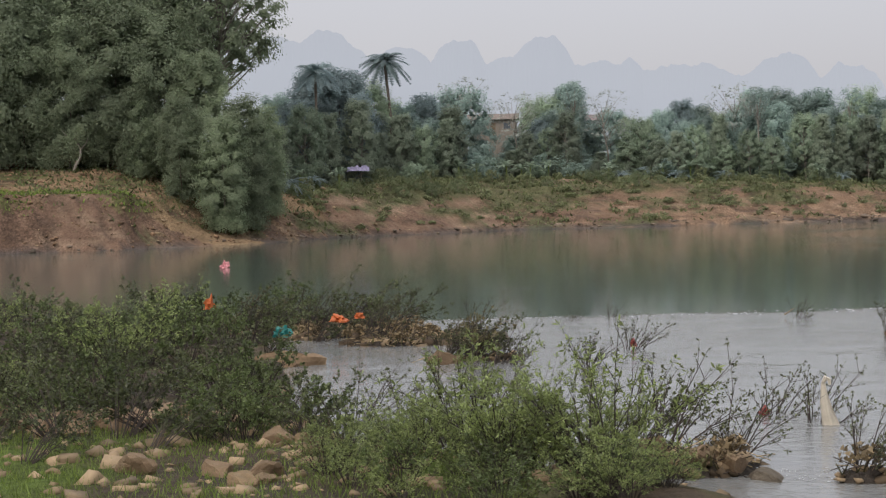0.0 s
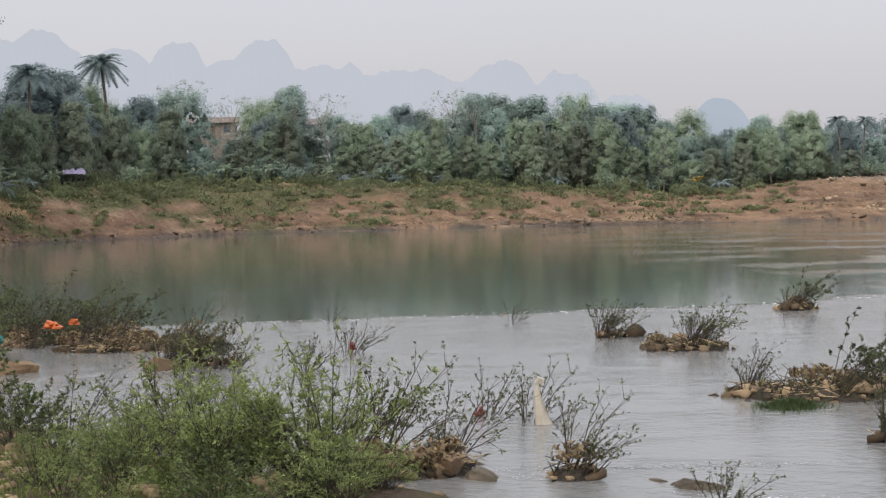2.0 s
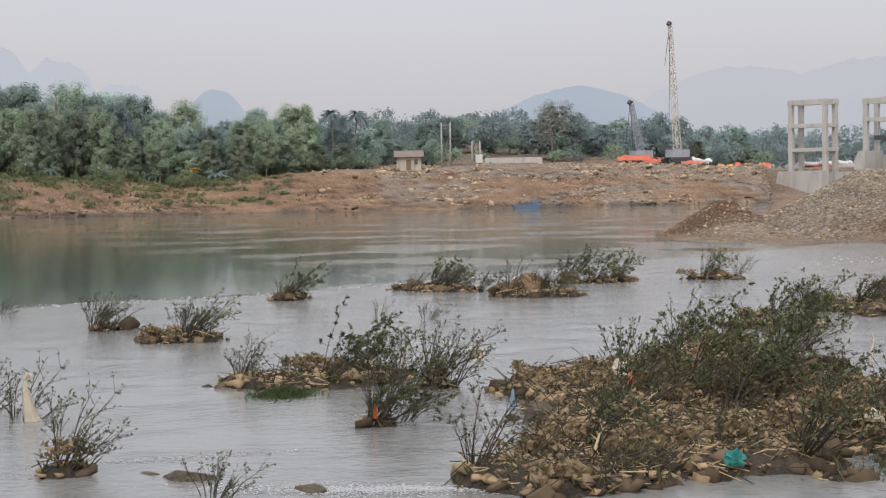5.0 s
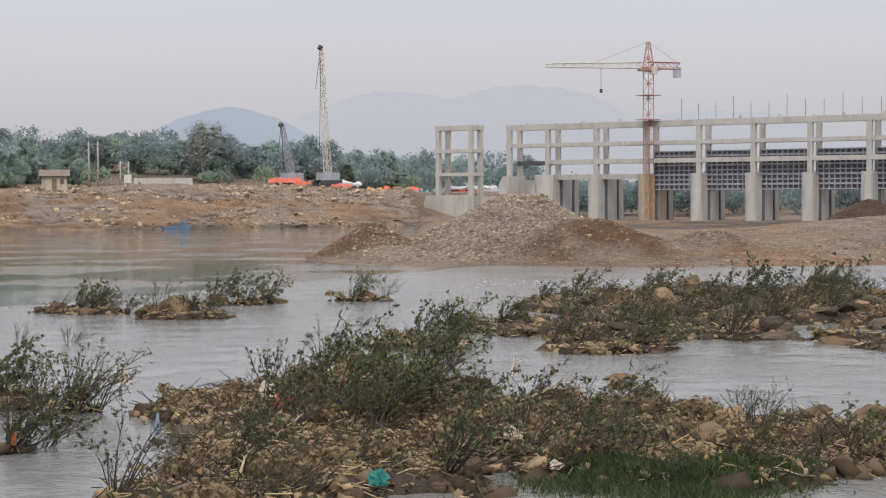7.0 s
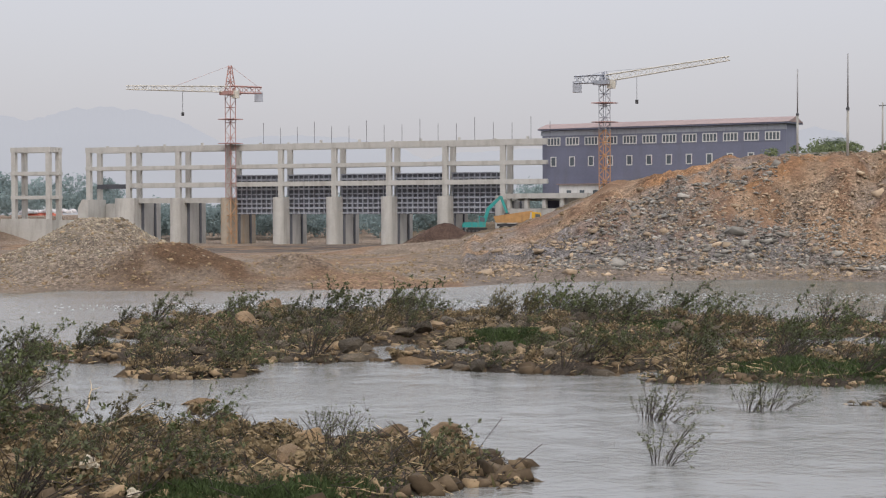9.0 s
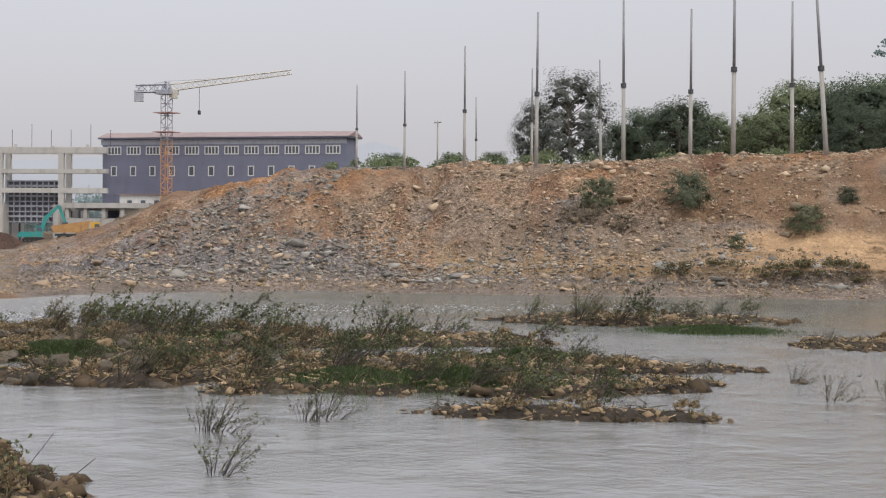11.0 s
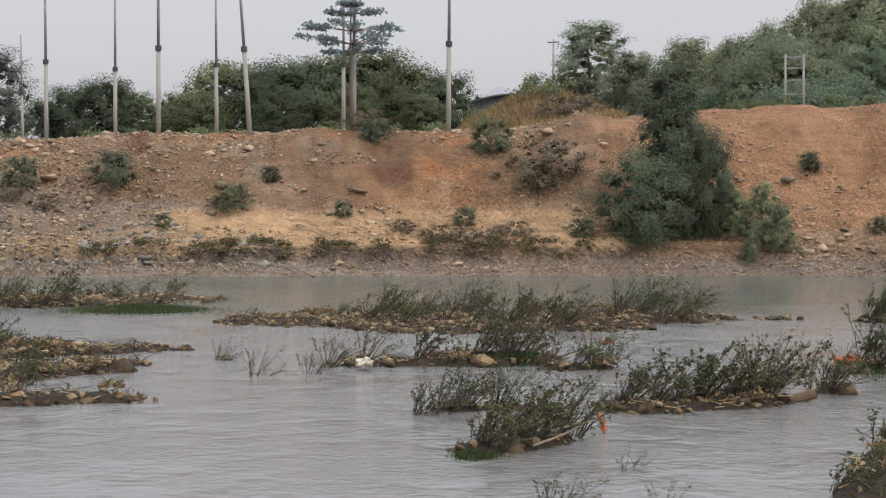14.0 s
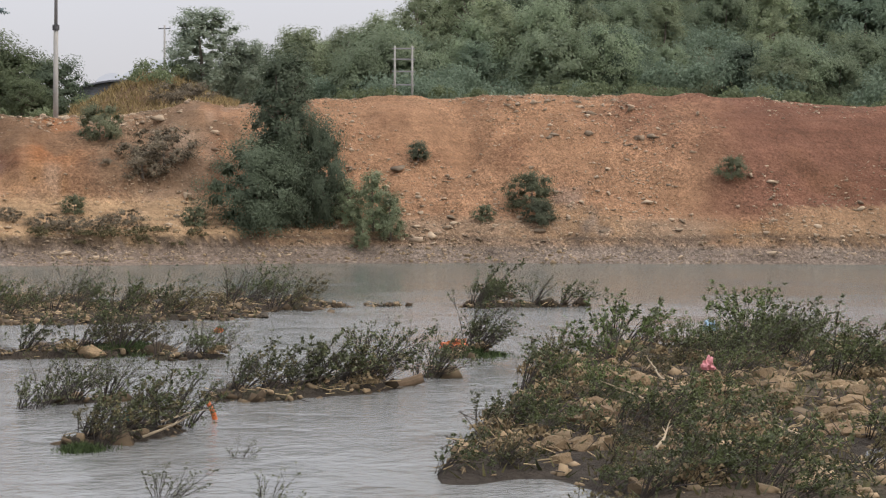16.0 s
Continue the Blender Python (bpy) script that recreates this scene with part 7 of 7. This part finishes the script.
def sheet(name, m, lx, ly, lift, material, label, category, seed, group=""):
    """A tarpaulin lying in folds over something."""
    nx, ny = 26, 9
    v = []
    for i in range(nx):
        for j in range(ny):
            u, w = i / (nx - 1) - 0.5, j / (ny - 1) - 0.5
            q = Vector((u * 9, w * 4, seed))
            v.append((u * lx, w * ly, lift * (1 - (2 * w) ** 2) * (0.75 + 0.8 * noise.noise(q * 0.6)) + 0.12 * noise.noise(q * 2.2)))
    f = [(i * ny + j, (i + 1) * ny + j, (i + 1) * ny + j + 1, i * ny + j + 1) for i in range(nx - 1) for j in range(ny - 1)]
    ob = mesh_object(name, v, f, material)
    ob.matrix_world = m
    return tagged(ob, label, category, group)


TARP_RED = mat("red_orange_tarpaulin", (0.50, 0.12, 0.07), 0.6, vary=0.15, scale=0.8)
TARP_ORANGE = mat("faded_orange_tarpaulin", (0.60, 0.27, 0.08), 0.6, vary=0.15, scale=0.8)
SACK = mat("white_woven_sacks", (0.66, 0.64, 0.66), 0.8, vary=0.10, scale=2.0, objects=0.12)
for az, d, lx, h, m_ in [(32.5, 338, 6.5, 1.0, TARP_RED), (33.1, 341, 3.5, 1.2, TARP_RED), (36.4, 340, 7.0, 0.9, TARP_RED), (35.5, 341, 3.0, 0.9, TARP_ORANGE), (38.6, 363, 7.0, 0.8, TARP_RED), (34.4, 337, 4.0, 0.6, TARP_RED)]:
    sheet("tarpaulin", facing(az, d) @ Matrix.Translation((0, 0, 0.25)), lx, 2.6, h, m_, "red tarpaulin lying in folds over stores" if m_ is TARP_RED else "faded orange tarpaulin over stores", "tarpaulin", az, "tarpaulins on the far bank")
rs = random.Random(12)
for az0, az1, n in ((33.75, 34.95, 13), (37.9, 39.5, 14)):
    for k in range(n):
        az = az0 + (az1 - az0) * k / (n - 1)
        lumpy("sack", facing(az, (341 if az < 36 else 363) + rs.uniform(-1, 1)) @ Matrix.Translation((0, 0, 0.75 + rs.uniform(0, 0.5))), 0.75, 0.6, 0.6, SACK, "full white woven sack on the far bank", "sack", k + az, "heap of white sacks", 0.2, 2)

# ---- rubbish caught in the shrubs ----
def plastic(name, color):
    return mat(name, color, 0.45, vary=0.12, scale=6.0, leaf=0.25)


P_WHITE, P_ORANGE, P_TEAL, P_RED, P_PINK, P_BLUE = plastic("off_white_plastic", (0.62, 0.56, 0.46)), plastic("orange_plastic", (0.55, 0.15, 0.045)), plastic("teal_plastic", (0.03, 0.22, 0.20)), plastic("red_plastic", (0.26, 0.06, 0.05)), plastic("pink_plastic", (0.72, 0.32, 0.34)), plastic("pale_blue_plastic", (0.25, 0.36, 0.46))


def on(x, y, up=0.0, turn=0.0):
    return Matrix.Translation((x, y, max(height(x, y), 0.0) + up)) @ Matrix.Rotation(radians(turn), 4, "Z")


def hung_bag():
    """A long white bag tied to a branch, its open end trailing in the water."""
    v, f, rings, sides = [], [], 14, 16
    for i in range(rings):
        s = i / (rings - 1)
        r = 0.04 + 0.14 * s ** 0.9
        for j in range(sides):
            a = 2 * math.pi * j / sides
            k = 1 + 0.28 * math.sin(a * 5 + s * 2) * (0.3 + s)
            v.append((math.cos(a) * r * k + 0.16 * s * s, math.sin(a) * r * k * 0.6, 1.12 * (1 - s) + 0.02 * math.sin(a * 5) * s))
    for i in range(rings - 1):
        for j in range(sides):
            f.append((i * sides + j, i * sides + (j + 1) % sides, (i + 1) * sides + (j + 1) % sides, (i + 1) * sides + j))
    f.append(tuple(range(sides)))
    ob = thing("plastic_bag", Matrix.Translation((9.4, 42.9, -0.02)) @ Matrix.Rotation(radians(-12), 4, "Z"), "long off-white plastic bag hanging from a shrub into the water", "plastic bag", "rubbish in the river")
    mesh_object("bag", v, f, P_WHITE, ob, smooth=True)
    Form().tube([(0.0, 0, 1.08), (0.06, 0, 1.2), (0.14, 0.02, 1.16), (0.16, 0, 1.02)], [0.05, 0.07, 0.05, 0.03], 7).part("knot", P_WHITE, ob)
    return ob


hung_bag()
R = "rubbish in the river"
for k, (x, y, up, sx, sz, m_, label) in enumerate([
    (-19.3, 151.4, 0.12, 0.36, 0.36, P_PINK, "pink plastic bag floating on the still pool"),
    # raised and drawn nearer along the camera's sight lines, to show above the shrubs
    (-5.95, 63.1, 1.0, 0.30, 0.28, P_TEAL, "teal plastic bag caught in the shrubs"), (-9.2, 67.4, 1.55, 0.24, 0.34, P_ORANGE, "orange plastic bag caught in the shrubs"),
    (-4.25, 69.0, 1.05, 0.36, 0.2, P_ORANGE, "orange plastic sheet caught in the shrubs"), (-3.4, 69.0, 1.0, 0.2, 0.15, P_ORANGE, "orange plastic bag caught in the shrubs"),
    (8.3, 45.0, 0.05, 0.12, 0.12, P_RED, "red plastic scrap at a shrub's foot"), (7.1, 64.6, 0.15, 0.13, 0.2, P_RED, "faded red plastic scrap in a twiggy shrub"),
    (19.7, 27.5, 0.3, 0.18, 0.2, P_TEAL, "torn teal netting heaped on the bar"), (19.3, 35.8, 0.45, 0.05, 0.35, P_BLUE, "strip of pale blue plastic hanging in a shrub"),
    (24.5, 29.1, 0.3, 0.17, 0.17, P_WHITE, "white plastic bag lying on the bar"), (23.7, 26.8, 0.25, 0.16, 0.12, P_WHITE, "white plastic scrap lying on the bar"),
    (23.6, 37.9, 0.55, 0.2, 0.24, P_WHITE, "white plastic bag caught in dry stems"), (23.9, 37.6, 0.35, 0.2, 0.2, P_ORANGE, "orange plastic scrap on the bar"),
    (62.7, 8.0, 0.2, 0.32, 0.2, P_WHITE, "grey-white plastic sheeting on the bar"), (64.4, -9.8, 0.3, 0.55, 0.25, P_ORANGE, "orange plastic sack on a small islet"),
    (43.5, 1.6, 0.25, 0.15, 0.2, P_TEAL, "teal plastic caught in flood debris"), (22.5, 43.8, 0.7, 0.2, 0.3, P_WHITE, "white plastic caught in a shrub"), (70.2, -1.0, 0.5, 0.14, 0.16, P_ORANGE, "orange plastic scrap on the bar"),
    (69.8, -21.5, 0.5, 0.3, 0.25, P_BLUE, "blue plastic bag caught in the bank shrubs"), (52.3, -16.0, 0.5, 0.2, 0.25, P_PINK, "pink plastic scrap on the stony bank"),
    (29.6, 44.0, 0.4, 0.15, 0.12, P_WHITE, "white plastic scrap lying on the bar"), (16.4, 37.3, 0.25, 0.05, 0.22, P_ORANGE, "orange plastic strip wound round stems"),
]):
    lumpy("plastic_bag", on(x, y, up, k * 40), sx, sx * 0.8, sz, m_, label, "plastic bag", k + 1.5, R, 0.95)
pipe = Form().tube([(0, 0, -0.1), (-0.08, 0.02, 0.2), (-0.22, 0.05, 0.46)], [0.075, 0.07, 0.065], 10).part("pipe_piece", P_ORANGE)
pipe.matrix_world = Matrix.Translation((46.5, -0.6, 0)) @ Matrix.Rotation(radians(-90), 4, "Z")
tagged(pipe, "short bent orange pipe sticking out of the water", "pipe", R)
log = Form().tube([(-0.55, 0, 0.0), (0.0, 0.03, 0.12), (0.4, 0, 0.26)], [0.17, 0.16, 0.15], 10).part("log", TIMBER)
log.matrix_world = Matrix.Translation((54.0, -6.8, 0)) @ Matrix.Rotation(radians(-90), 4, "Z")
tagged(log, "short sawn log stranded in the current", "log")

# ---- flood debris, weeds and grass ----
def sticks(name, p, seed, length, material, label, up=0.25, lift=0.12):
    """Dead stems lying in tangles."""
    r = np.random.default_rng(seed)
    n = len(p)
    a = r.uniform(0, 2 * math.pi, n)
    d = np.column_stack([np.cos(a), np.sin(a), r.normal(0, up, n)]) * (length * r.uniform(0.4, 1.5, n))[:, None]
    q = p + np.column_stack([np.zeros((n, 2)), r.uniform(0, lift, n)])
    w = np.column_stack([-np.sin(a), np.cos(a), np.zeros(n)]) * 0.014
    u = np.array([0, 0, 0.022])
    base = np.stack([q - w, q + w, q + u, q + d - w * 0.5, q + d + w * 0.5, q + d + u], 1)
    f = np.array([(0, 1, 4, 3), (1, 2, 5, 4), (2, 0, 3, 5)])
    return tagged(mesh_object(name, base.reshape(-1, 3), (f[None] + 6 * np.arange(n)[:, None, None]).reshape(-1, 4), material), label, "debris", kind="stuff")


def blades(name, p, seed, tall, wide, material, label, category="grass", lean=0.4):
    """Grass and weeds: one narrow bent blade at each place."""
    r = np.random.default_rng(seed)
    n = len(p)
    a = r.uniform(0, 2 * math.pi, n)
    h = tall * r.uniform(0.5, 1.3, n)
    side = np.column_stack([np.cos(a), np.sin(a), np.zeros(n)]) * (wide * r.uniform(0.6, 1.4, n))[:, None]
    tip = np.column_stack([r.normal(0, lean, n) * h, r.normal(0, lean, n) * h, h])
    p = p - np.array([0, 0, 0.03])
    v = np.stack([p - side, p + side, p + tip * 0.55 + side * 0.7, p + tip], 1)
    return tagged(mesh_object(name, v.reshape(-1, 3), np.arange(4 * n).reshape(-1, 4), material), label, category, kind="stuff")


near_l, near_r = sector_points(5200, -15.5, 9, 33, 52, 501, 0.02), sector_points(9000, 97.5, 114, 33, 76, 502, 0.02)
isl_n, isl_f = isle_points(ISLES, 26.0, 503, -0.02, 1.05), isle_points(ISLES_FAR, 8.0, 504, -0.02, 1.08)
sticks("flood_debris", np.concatenate([isl_n[::3], isl_f[::3], near_r[::5]]), 505, 0.42, DRY, "dry stems and flood debris tangled on the bars")
sticks("dark_debris", np.concatenate([isl_n[1::3], isl_f[1::2], near_r[1::7]]), 514, 0.55, STEM, "dark wet dead stems caught on the bars", 0.5, 0.2)
WEED = mat("olive_low_weeds", (0.115, 0.105, 0.045), 0.7, vary=0.25, scale=0.5, island=0.5, leaf=0.3)
WEED_DARK = mat("dark_low_weeds", (0.062, 0.066, 0.032), 0.7, vary=0.25, scale=0.5, island=0.5, leaf=0.3)
blades("low_weeds", np.concatenate([isl_n[1::3], isl_f[1::3], near_r[::2]]), 506, 0.30, 0.035, WEED, "low olive-brown weeds over the bars", "weeds", 0.6)
blades("dark_weeds", np.concatenate([isl_n[2::5], isl_f[2::4], near_r[1::3]]), 507, 0.24, 0.045, WEED_DARK, "dark trailing weeds along the bars", "weeds", 0.8)
blades("grass", sector_points(14000, -15.5, 3, 32, 46, 508, 0.05), 509, 0.20, 0.012, GRASS, "short green grass on the near bank")
tuft = np.random.default_rng(510)


def mound(x, y, rx, n):
    q = np.column_stack([tuft.normal(x, rx, n), tuft.normal(y, rx, n)])
    hump = 0.30 * np.exp(-((q[:, 0] - x) ** 2 + (q[:, 1] - y) ** 2) / (1.6 * rx * rx)) * min(1.0, rx)
    return np.column_stack([q, np.maximum(ground_height(q[:, 0], q[:, 1]), 0.0) + hump * tuft.uniform(0.3, 1.0, n)])


HUMPS = [(24.2, 25.8, 0.8), (25.0, 24.2, 0.8), (26.4, 24.6, 0.8), (58.0, 28.4, 1.6), (59.8, 26.0, 1.5), (59.0, 24.5, 1.2), (69.5, 26.3, 1.2), (97.2, 25.6, 1.6), (73.9, 43.5, 1.6), (63.0, 46.0, 1.2), (66.0, 2.6, 0.6), (63.8, -10.6, 0.5), (41.2, 2.6, 0.25), (16.6, 44.0, 0.4)]
blades("dark_grass", np.concatenate([mound(x, y, s, int(7000 * s * s + 500)) for x, y, s in HUMPS]), 511, 0.17, 0.016, mat("dark_green_grass", (0.052, 0.078, 0.026), 0.8, vary=0.3, scale=1.2, island=0.5, leaf=0.2), "lush dark green grass humps on the bars", lean=0.5)
# low growth on the far bank
lb = sector_points(26000, -14, 22, 222, 316, 512, 0.6)
keep = cloud(lb[:, 0], lb[:, 1], 18, 4, 61) * 0.5 + cloud(lb[:, 0], lb[:, 1], 5, 4, 67) * 0.5 + 0.022 * (lb[:, 2] - 4) > 0.49
blades("bank_grass", lb[keep], 513, 0.55, 0.16, mat("rough_bank_grass", (0.115, 0.135, 0.055), 0.8, vary=0.2, scale=0.2, island=0.45, leaf=0.3), "rough green and yellow grass on the far bank", "grass", 0.7)

# ---- broken white water ----
FOAM = mat("white_water", (0.42, 0.43, 0.44), 0.5, vary=0.1, scale=8, spec=0.5)
fr = np.random.default_rng(520)
fp = []
for x, y, sx, sy, turn, n in [(7.5, 81.4, 6.5, 0.30, -3, 120), (24.0, 81.8, 5.0, 0.4, -5, 120), (41.0, 86.0, 6.0, 0.5, 18, 110), (10.4, 35.6, 1.3, 0.16, -10, 700), (12.4, 30.4, 1.1, 0.28, -35, 2600), (14.0, 29.6, 0.8, 0.2, -35, 1600), (7.8, 35.2, 0.5, 0.25, 0, 50), (79, 80, 5, 2.2, -40, 700), (86, 76, 5, 2.0, -45, 800), (88, 69, 5, 2.0, -45, 700), (80, 63, 3, 1.4, -45, 80), (104, 62, 9, 4.0, -55, 900), (112, 52, 9, 3.5, -60, 700), (120, 43, 7, 2, -65, 200)]:
    u, v_, t = fr.normal(0, sx, n), fr.normal(0, sy, n), radians(turn)
    fp.append(np.column_stack([x + u * math.cos(t) - v_ * math.sin(t), y + u * math.sin(t) + v_ * math.cos(t), np.full(n, 0.01)]))
fp = np.concatenate(fp)
loose_stones("white_water", fp, fr.uniform(0.020, 0.060, len(fp)) * np.where(np.hypot(fp[:, 0], fp[:, 1]) > 60, 1.4, 0.42), fr, FOAM, "broken white water over the shallow stones", "foam", 0.16, 0.5, False)

slope = sector_points(900, -5, 21, 236, 312, 530, 0.9)
canopy("bank_scrub", slope[::2], 0.6, 1.6, 90, 0.15, 531, BANK_LEAF, "low olive scrub dotted over the far earth bank")
canopy("bank_scrub", slope[1::4], 0.8, 1.9, 110, 0.16, 532, BANK_LEAF, "dark low scrub dotted over the far earth bank")

brush = np.concatenate([isle_points(ISLES_FAR, 0.10, 533, 0.05), sector_points(60, 98, 114, 34, 74, 538, 0.1)])
canopy("flood_brush", np.concatenate([brush, isle_points(ISLES, 0.35, 534, 0.1)]), 0.42, 0.9, 150, 0.06, 535, BRUSH, "brown matted brush left by floods on the bars")
ledge = sector_points(900, 73, 91, 149, 160, 536, 1.3)
canopy("ledge_scrub", ledge[(ledge[:, 2] < 2.7)][:60], 0.45, 1.6, 130, 0.09, 537, LEAF_BROWN, "dark low scrub along the undercut sandy shelf")

# ---- driftwood ----
DEAD = mat("bleached_dead_wood", (0.36, 0.29, 0.20), 0.9, vary=0.25, scale=4)


def dead_branch(m, long, seed):
    r = random.Random(seed)
    f, p, d = Form(), [Vector((0, 0, 0.04))], Vector((1, 0, 0.12))
    for k in range(6):
        d = (d + Vector((0, r.uniform(-0.25, 0.25), r.uniform(-0.08, 0.10)))).normalized()
        p.append(p[-1] + d * long / 6)
    f.tube(p, [0.035, 0.032, 0.028, 0.024, 0.018, 0.012, 0.005], 6)
    for k in (2, 3, 4):
        e = p[k] + Vector((0.5, r.uniform(-0.6, 0.6), r.uniform(0.0, 0.4))) * long * 0.25
        f.tube([p[k], e], [0.016, 0.004], 5)
    ob = f.part("dead_branch", DEAD)
    ob.matrix_world = m
    return tagged(ob, "bleached dead branch stranded on the bank", "branch", "stranded branches")


for k, (x, y, turn, long) in enumerate([(21.0, 33.5, 10, 1.6), (27.5, 33.0, -20, 2.2), (29.0, 37.5, 160, 1.8), (17.8, 29.6, 60, 1.4), (24.0, 30.0, -60, 1.5), (33.5, 40.0, 30, 1.7), (42.2, 1.2, -110, 1.6), (43.6, 0.8, -60, 1.3), (46.0, -12.5, 100, 1.6), (50.0, -14.0, 20, 1.8), (36.5, -10.0, -40, 1.5), (39.0, -14.5, 70, 1.7), (62.0, -20.0, 30, 2.0), (15.4, 77.6, -60, 1.0), (66.0, 31.0, -40, 2.0), (72.0, 47.0, 10, 2.0), (57.0, 40.0, -70, 1.8)]):
    dead_branch(Matrix.Translation((x, y, max(height(x, y), 0) + 0.12)) @ Matrix.Rotation(radians(turn), 4, "Z") @ Matrix.Rotation(radians(-12), 4, "Y"), long, k)

# the sandbar's edge: clods on the face, bright grass along the lip
p = sector_points(5200, -15.5, 1, 218, 252, 540, 0.2)
loose_stones("clods", p, np.random.default_rng(541).choice([0.06, 0.1, 0.16, 0.28], len(p), p=[.42, .33, .2, .05]), np.random.default_rng(542), mat("earth_clods", (0.20, 0.125, 0.075), 0.95, vary=0.2, scale=0.8, island=0.5), "brown earth clods down the worn bank", "clods", 0.7, 0.4)
lip = sector_points(5200, -15.5, -4.5, 221.5, 231, 543, 4.6)
lip = lip[cloud(lip[:, 0], lip[:, 1], 7, 3, 545) > 0.47]
blades("lip_grass", lip, 544, 0.4, 0.09, mat("bright_lip_grass", (0.17, 0.24, 0.05), 0.75, vary=0.25, scale=0.3, island=0.35, leaf=0.35), "bright green grass along the sandbar's edge", "grass", 0.6)
plant(haze_tree, 29.9, 356, 0.88, 10, wide=1.35)

# a dark curved shed roof behind the crest, with dry grass before it
barn = thing("open_shed", facing(87.7, 262), "low shed with a dark curved roof behind the crest", "shed", kind="structure")
zb = 23.6 - height(*polar(87.7, 262).xy)
arc = [(-7.0 + 14.0 * k / 12, zb - 2.2 + 2.0 * math.sin(math.pi * (0.12 + 0.76 * k / 12))) for k in range(13)]
Form().prism(arc + [(x, z - 0.25) for x, z in reversed(arc)], 0.0, 9.0).part("roof", STEEL_DARK, barn)
for x in (-6.2, 0.0, 6.2):
    Form().bar((x, 0.4, -0.5), (x, 0.4, zb - 1.5), 0.14, 6).part("post", DARK_METAL, barn)
Form().prism([(-6.9, -0.5), (6.9, -0.5)] + [(x * 0.985, z - 0.3) for x, z in reversed(arc)], 0.9, 8.4).part("wall", STEEL_DARK, barn)
dg = sector_points(5200, 86.0, 91.4, 180, 205, 550, 8.0)
blades("crest_grass", dg, 551, 0.75, 0.07, mat("dry_crest_grass", (0.27, 0.205, 0.10), 0.85, vary=0.25, scale=0.4, island=0.4, leaf=0.3), "dry yellow grass on the crest behind the bank", "grass", 0.5)
sheet("tarpaulin", facing(-2.75, 283) @ Matrix.Translation((0, 0, 2.4)), 3.6, 2.4, 0.9, mat("faded_violet_tarpaulin", (0.30, 0.27, 0.40), 0.6, vary=0.15, scale=0.8), "faded violet tarpaulin under the far trees", "tarpaulin", 3.3, "tarpaulins on the far bank")
crook = Form().tube([(0, 0, -0.4), (0.3, 0, 0.9), (1.0, 0.1, 2.0), (1.1, 0.1, 3.2), (0.4, 0, 4.6), (0.6, 0, 5.6)], [0.26, 0.22, 0.19, 0.16, 0.10, 0.04], 7)
crook.tube([(1.05, 0.1, 3.0), (1.9, 0.2, 4.0), (2.3, 0.2, 5.2)], [0.11, 0.08, 0.03], 6)
crook.tube([(0.4, 0, 4.6), (-0.7, 0.1, 5.0), (-1.4, 0, 5.9)], [0.08, 0.06, 0.02], 6)
bare = crook.part("crooked_tree", BARK_PALE, smooth=True)
bare.matrix_world = facing(-12.1, 246)
tagged(bare, "pale crooked leafless tree at the sandbar's back", "tree")

# a long flat sheet roof on posts beyond the crest
lean_to = thing("open_shed", facing(64.0, 199), "long flat grey sheet roof on thin posts behind the crest", "shed", kind="structure")
zr = 12.5 - height(*polar(64.0, 199).xy)
Form().prism([(-4.0, zr - 0.1), (4.0, zr + 0.15), (4.0, zr + 0.33), (-4.0, zr + 0.08)], -1.6, 2.2).part("roof", POLE_GREY, lean_to)
for x in (-3.7, -1.2, 1.2, 3.7):
    for y in (-1.3, 1.9):
        Form().bar((x, y, -0.5), (x, y, zr - 0.02 + 0.03 * x), 0.07, 6).part("post", POLE_STEEL, lean_to)
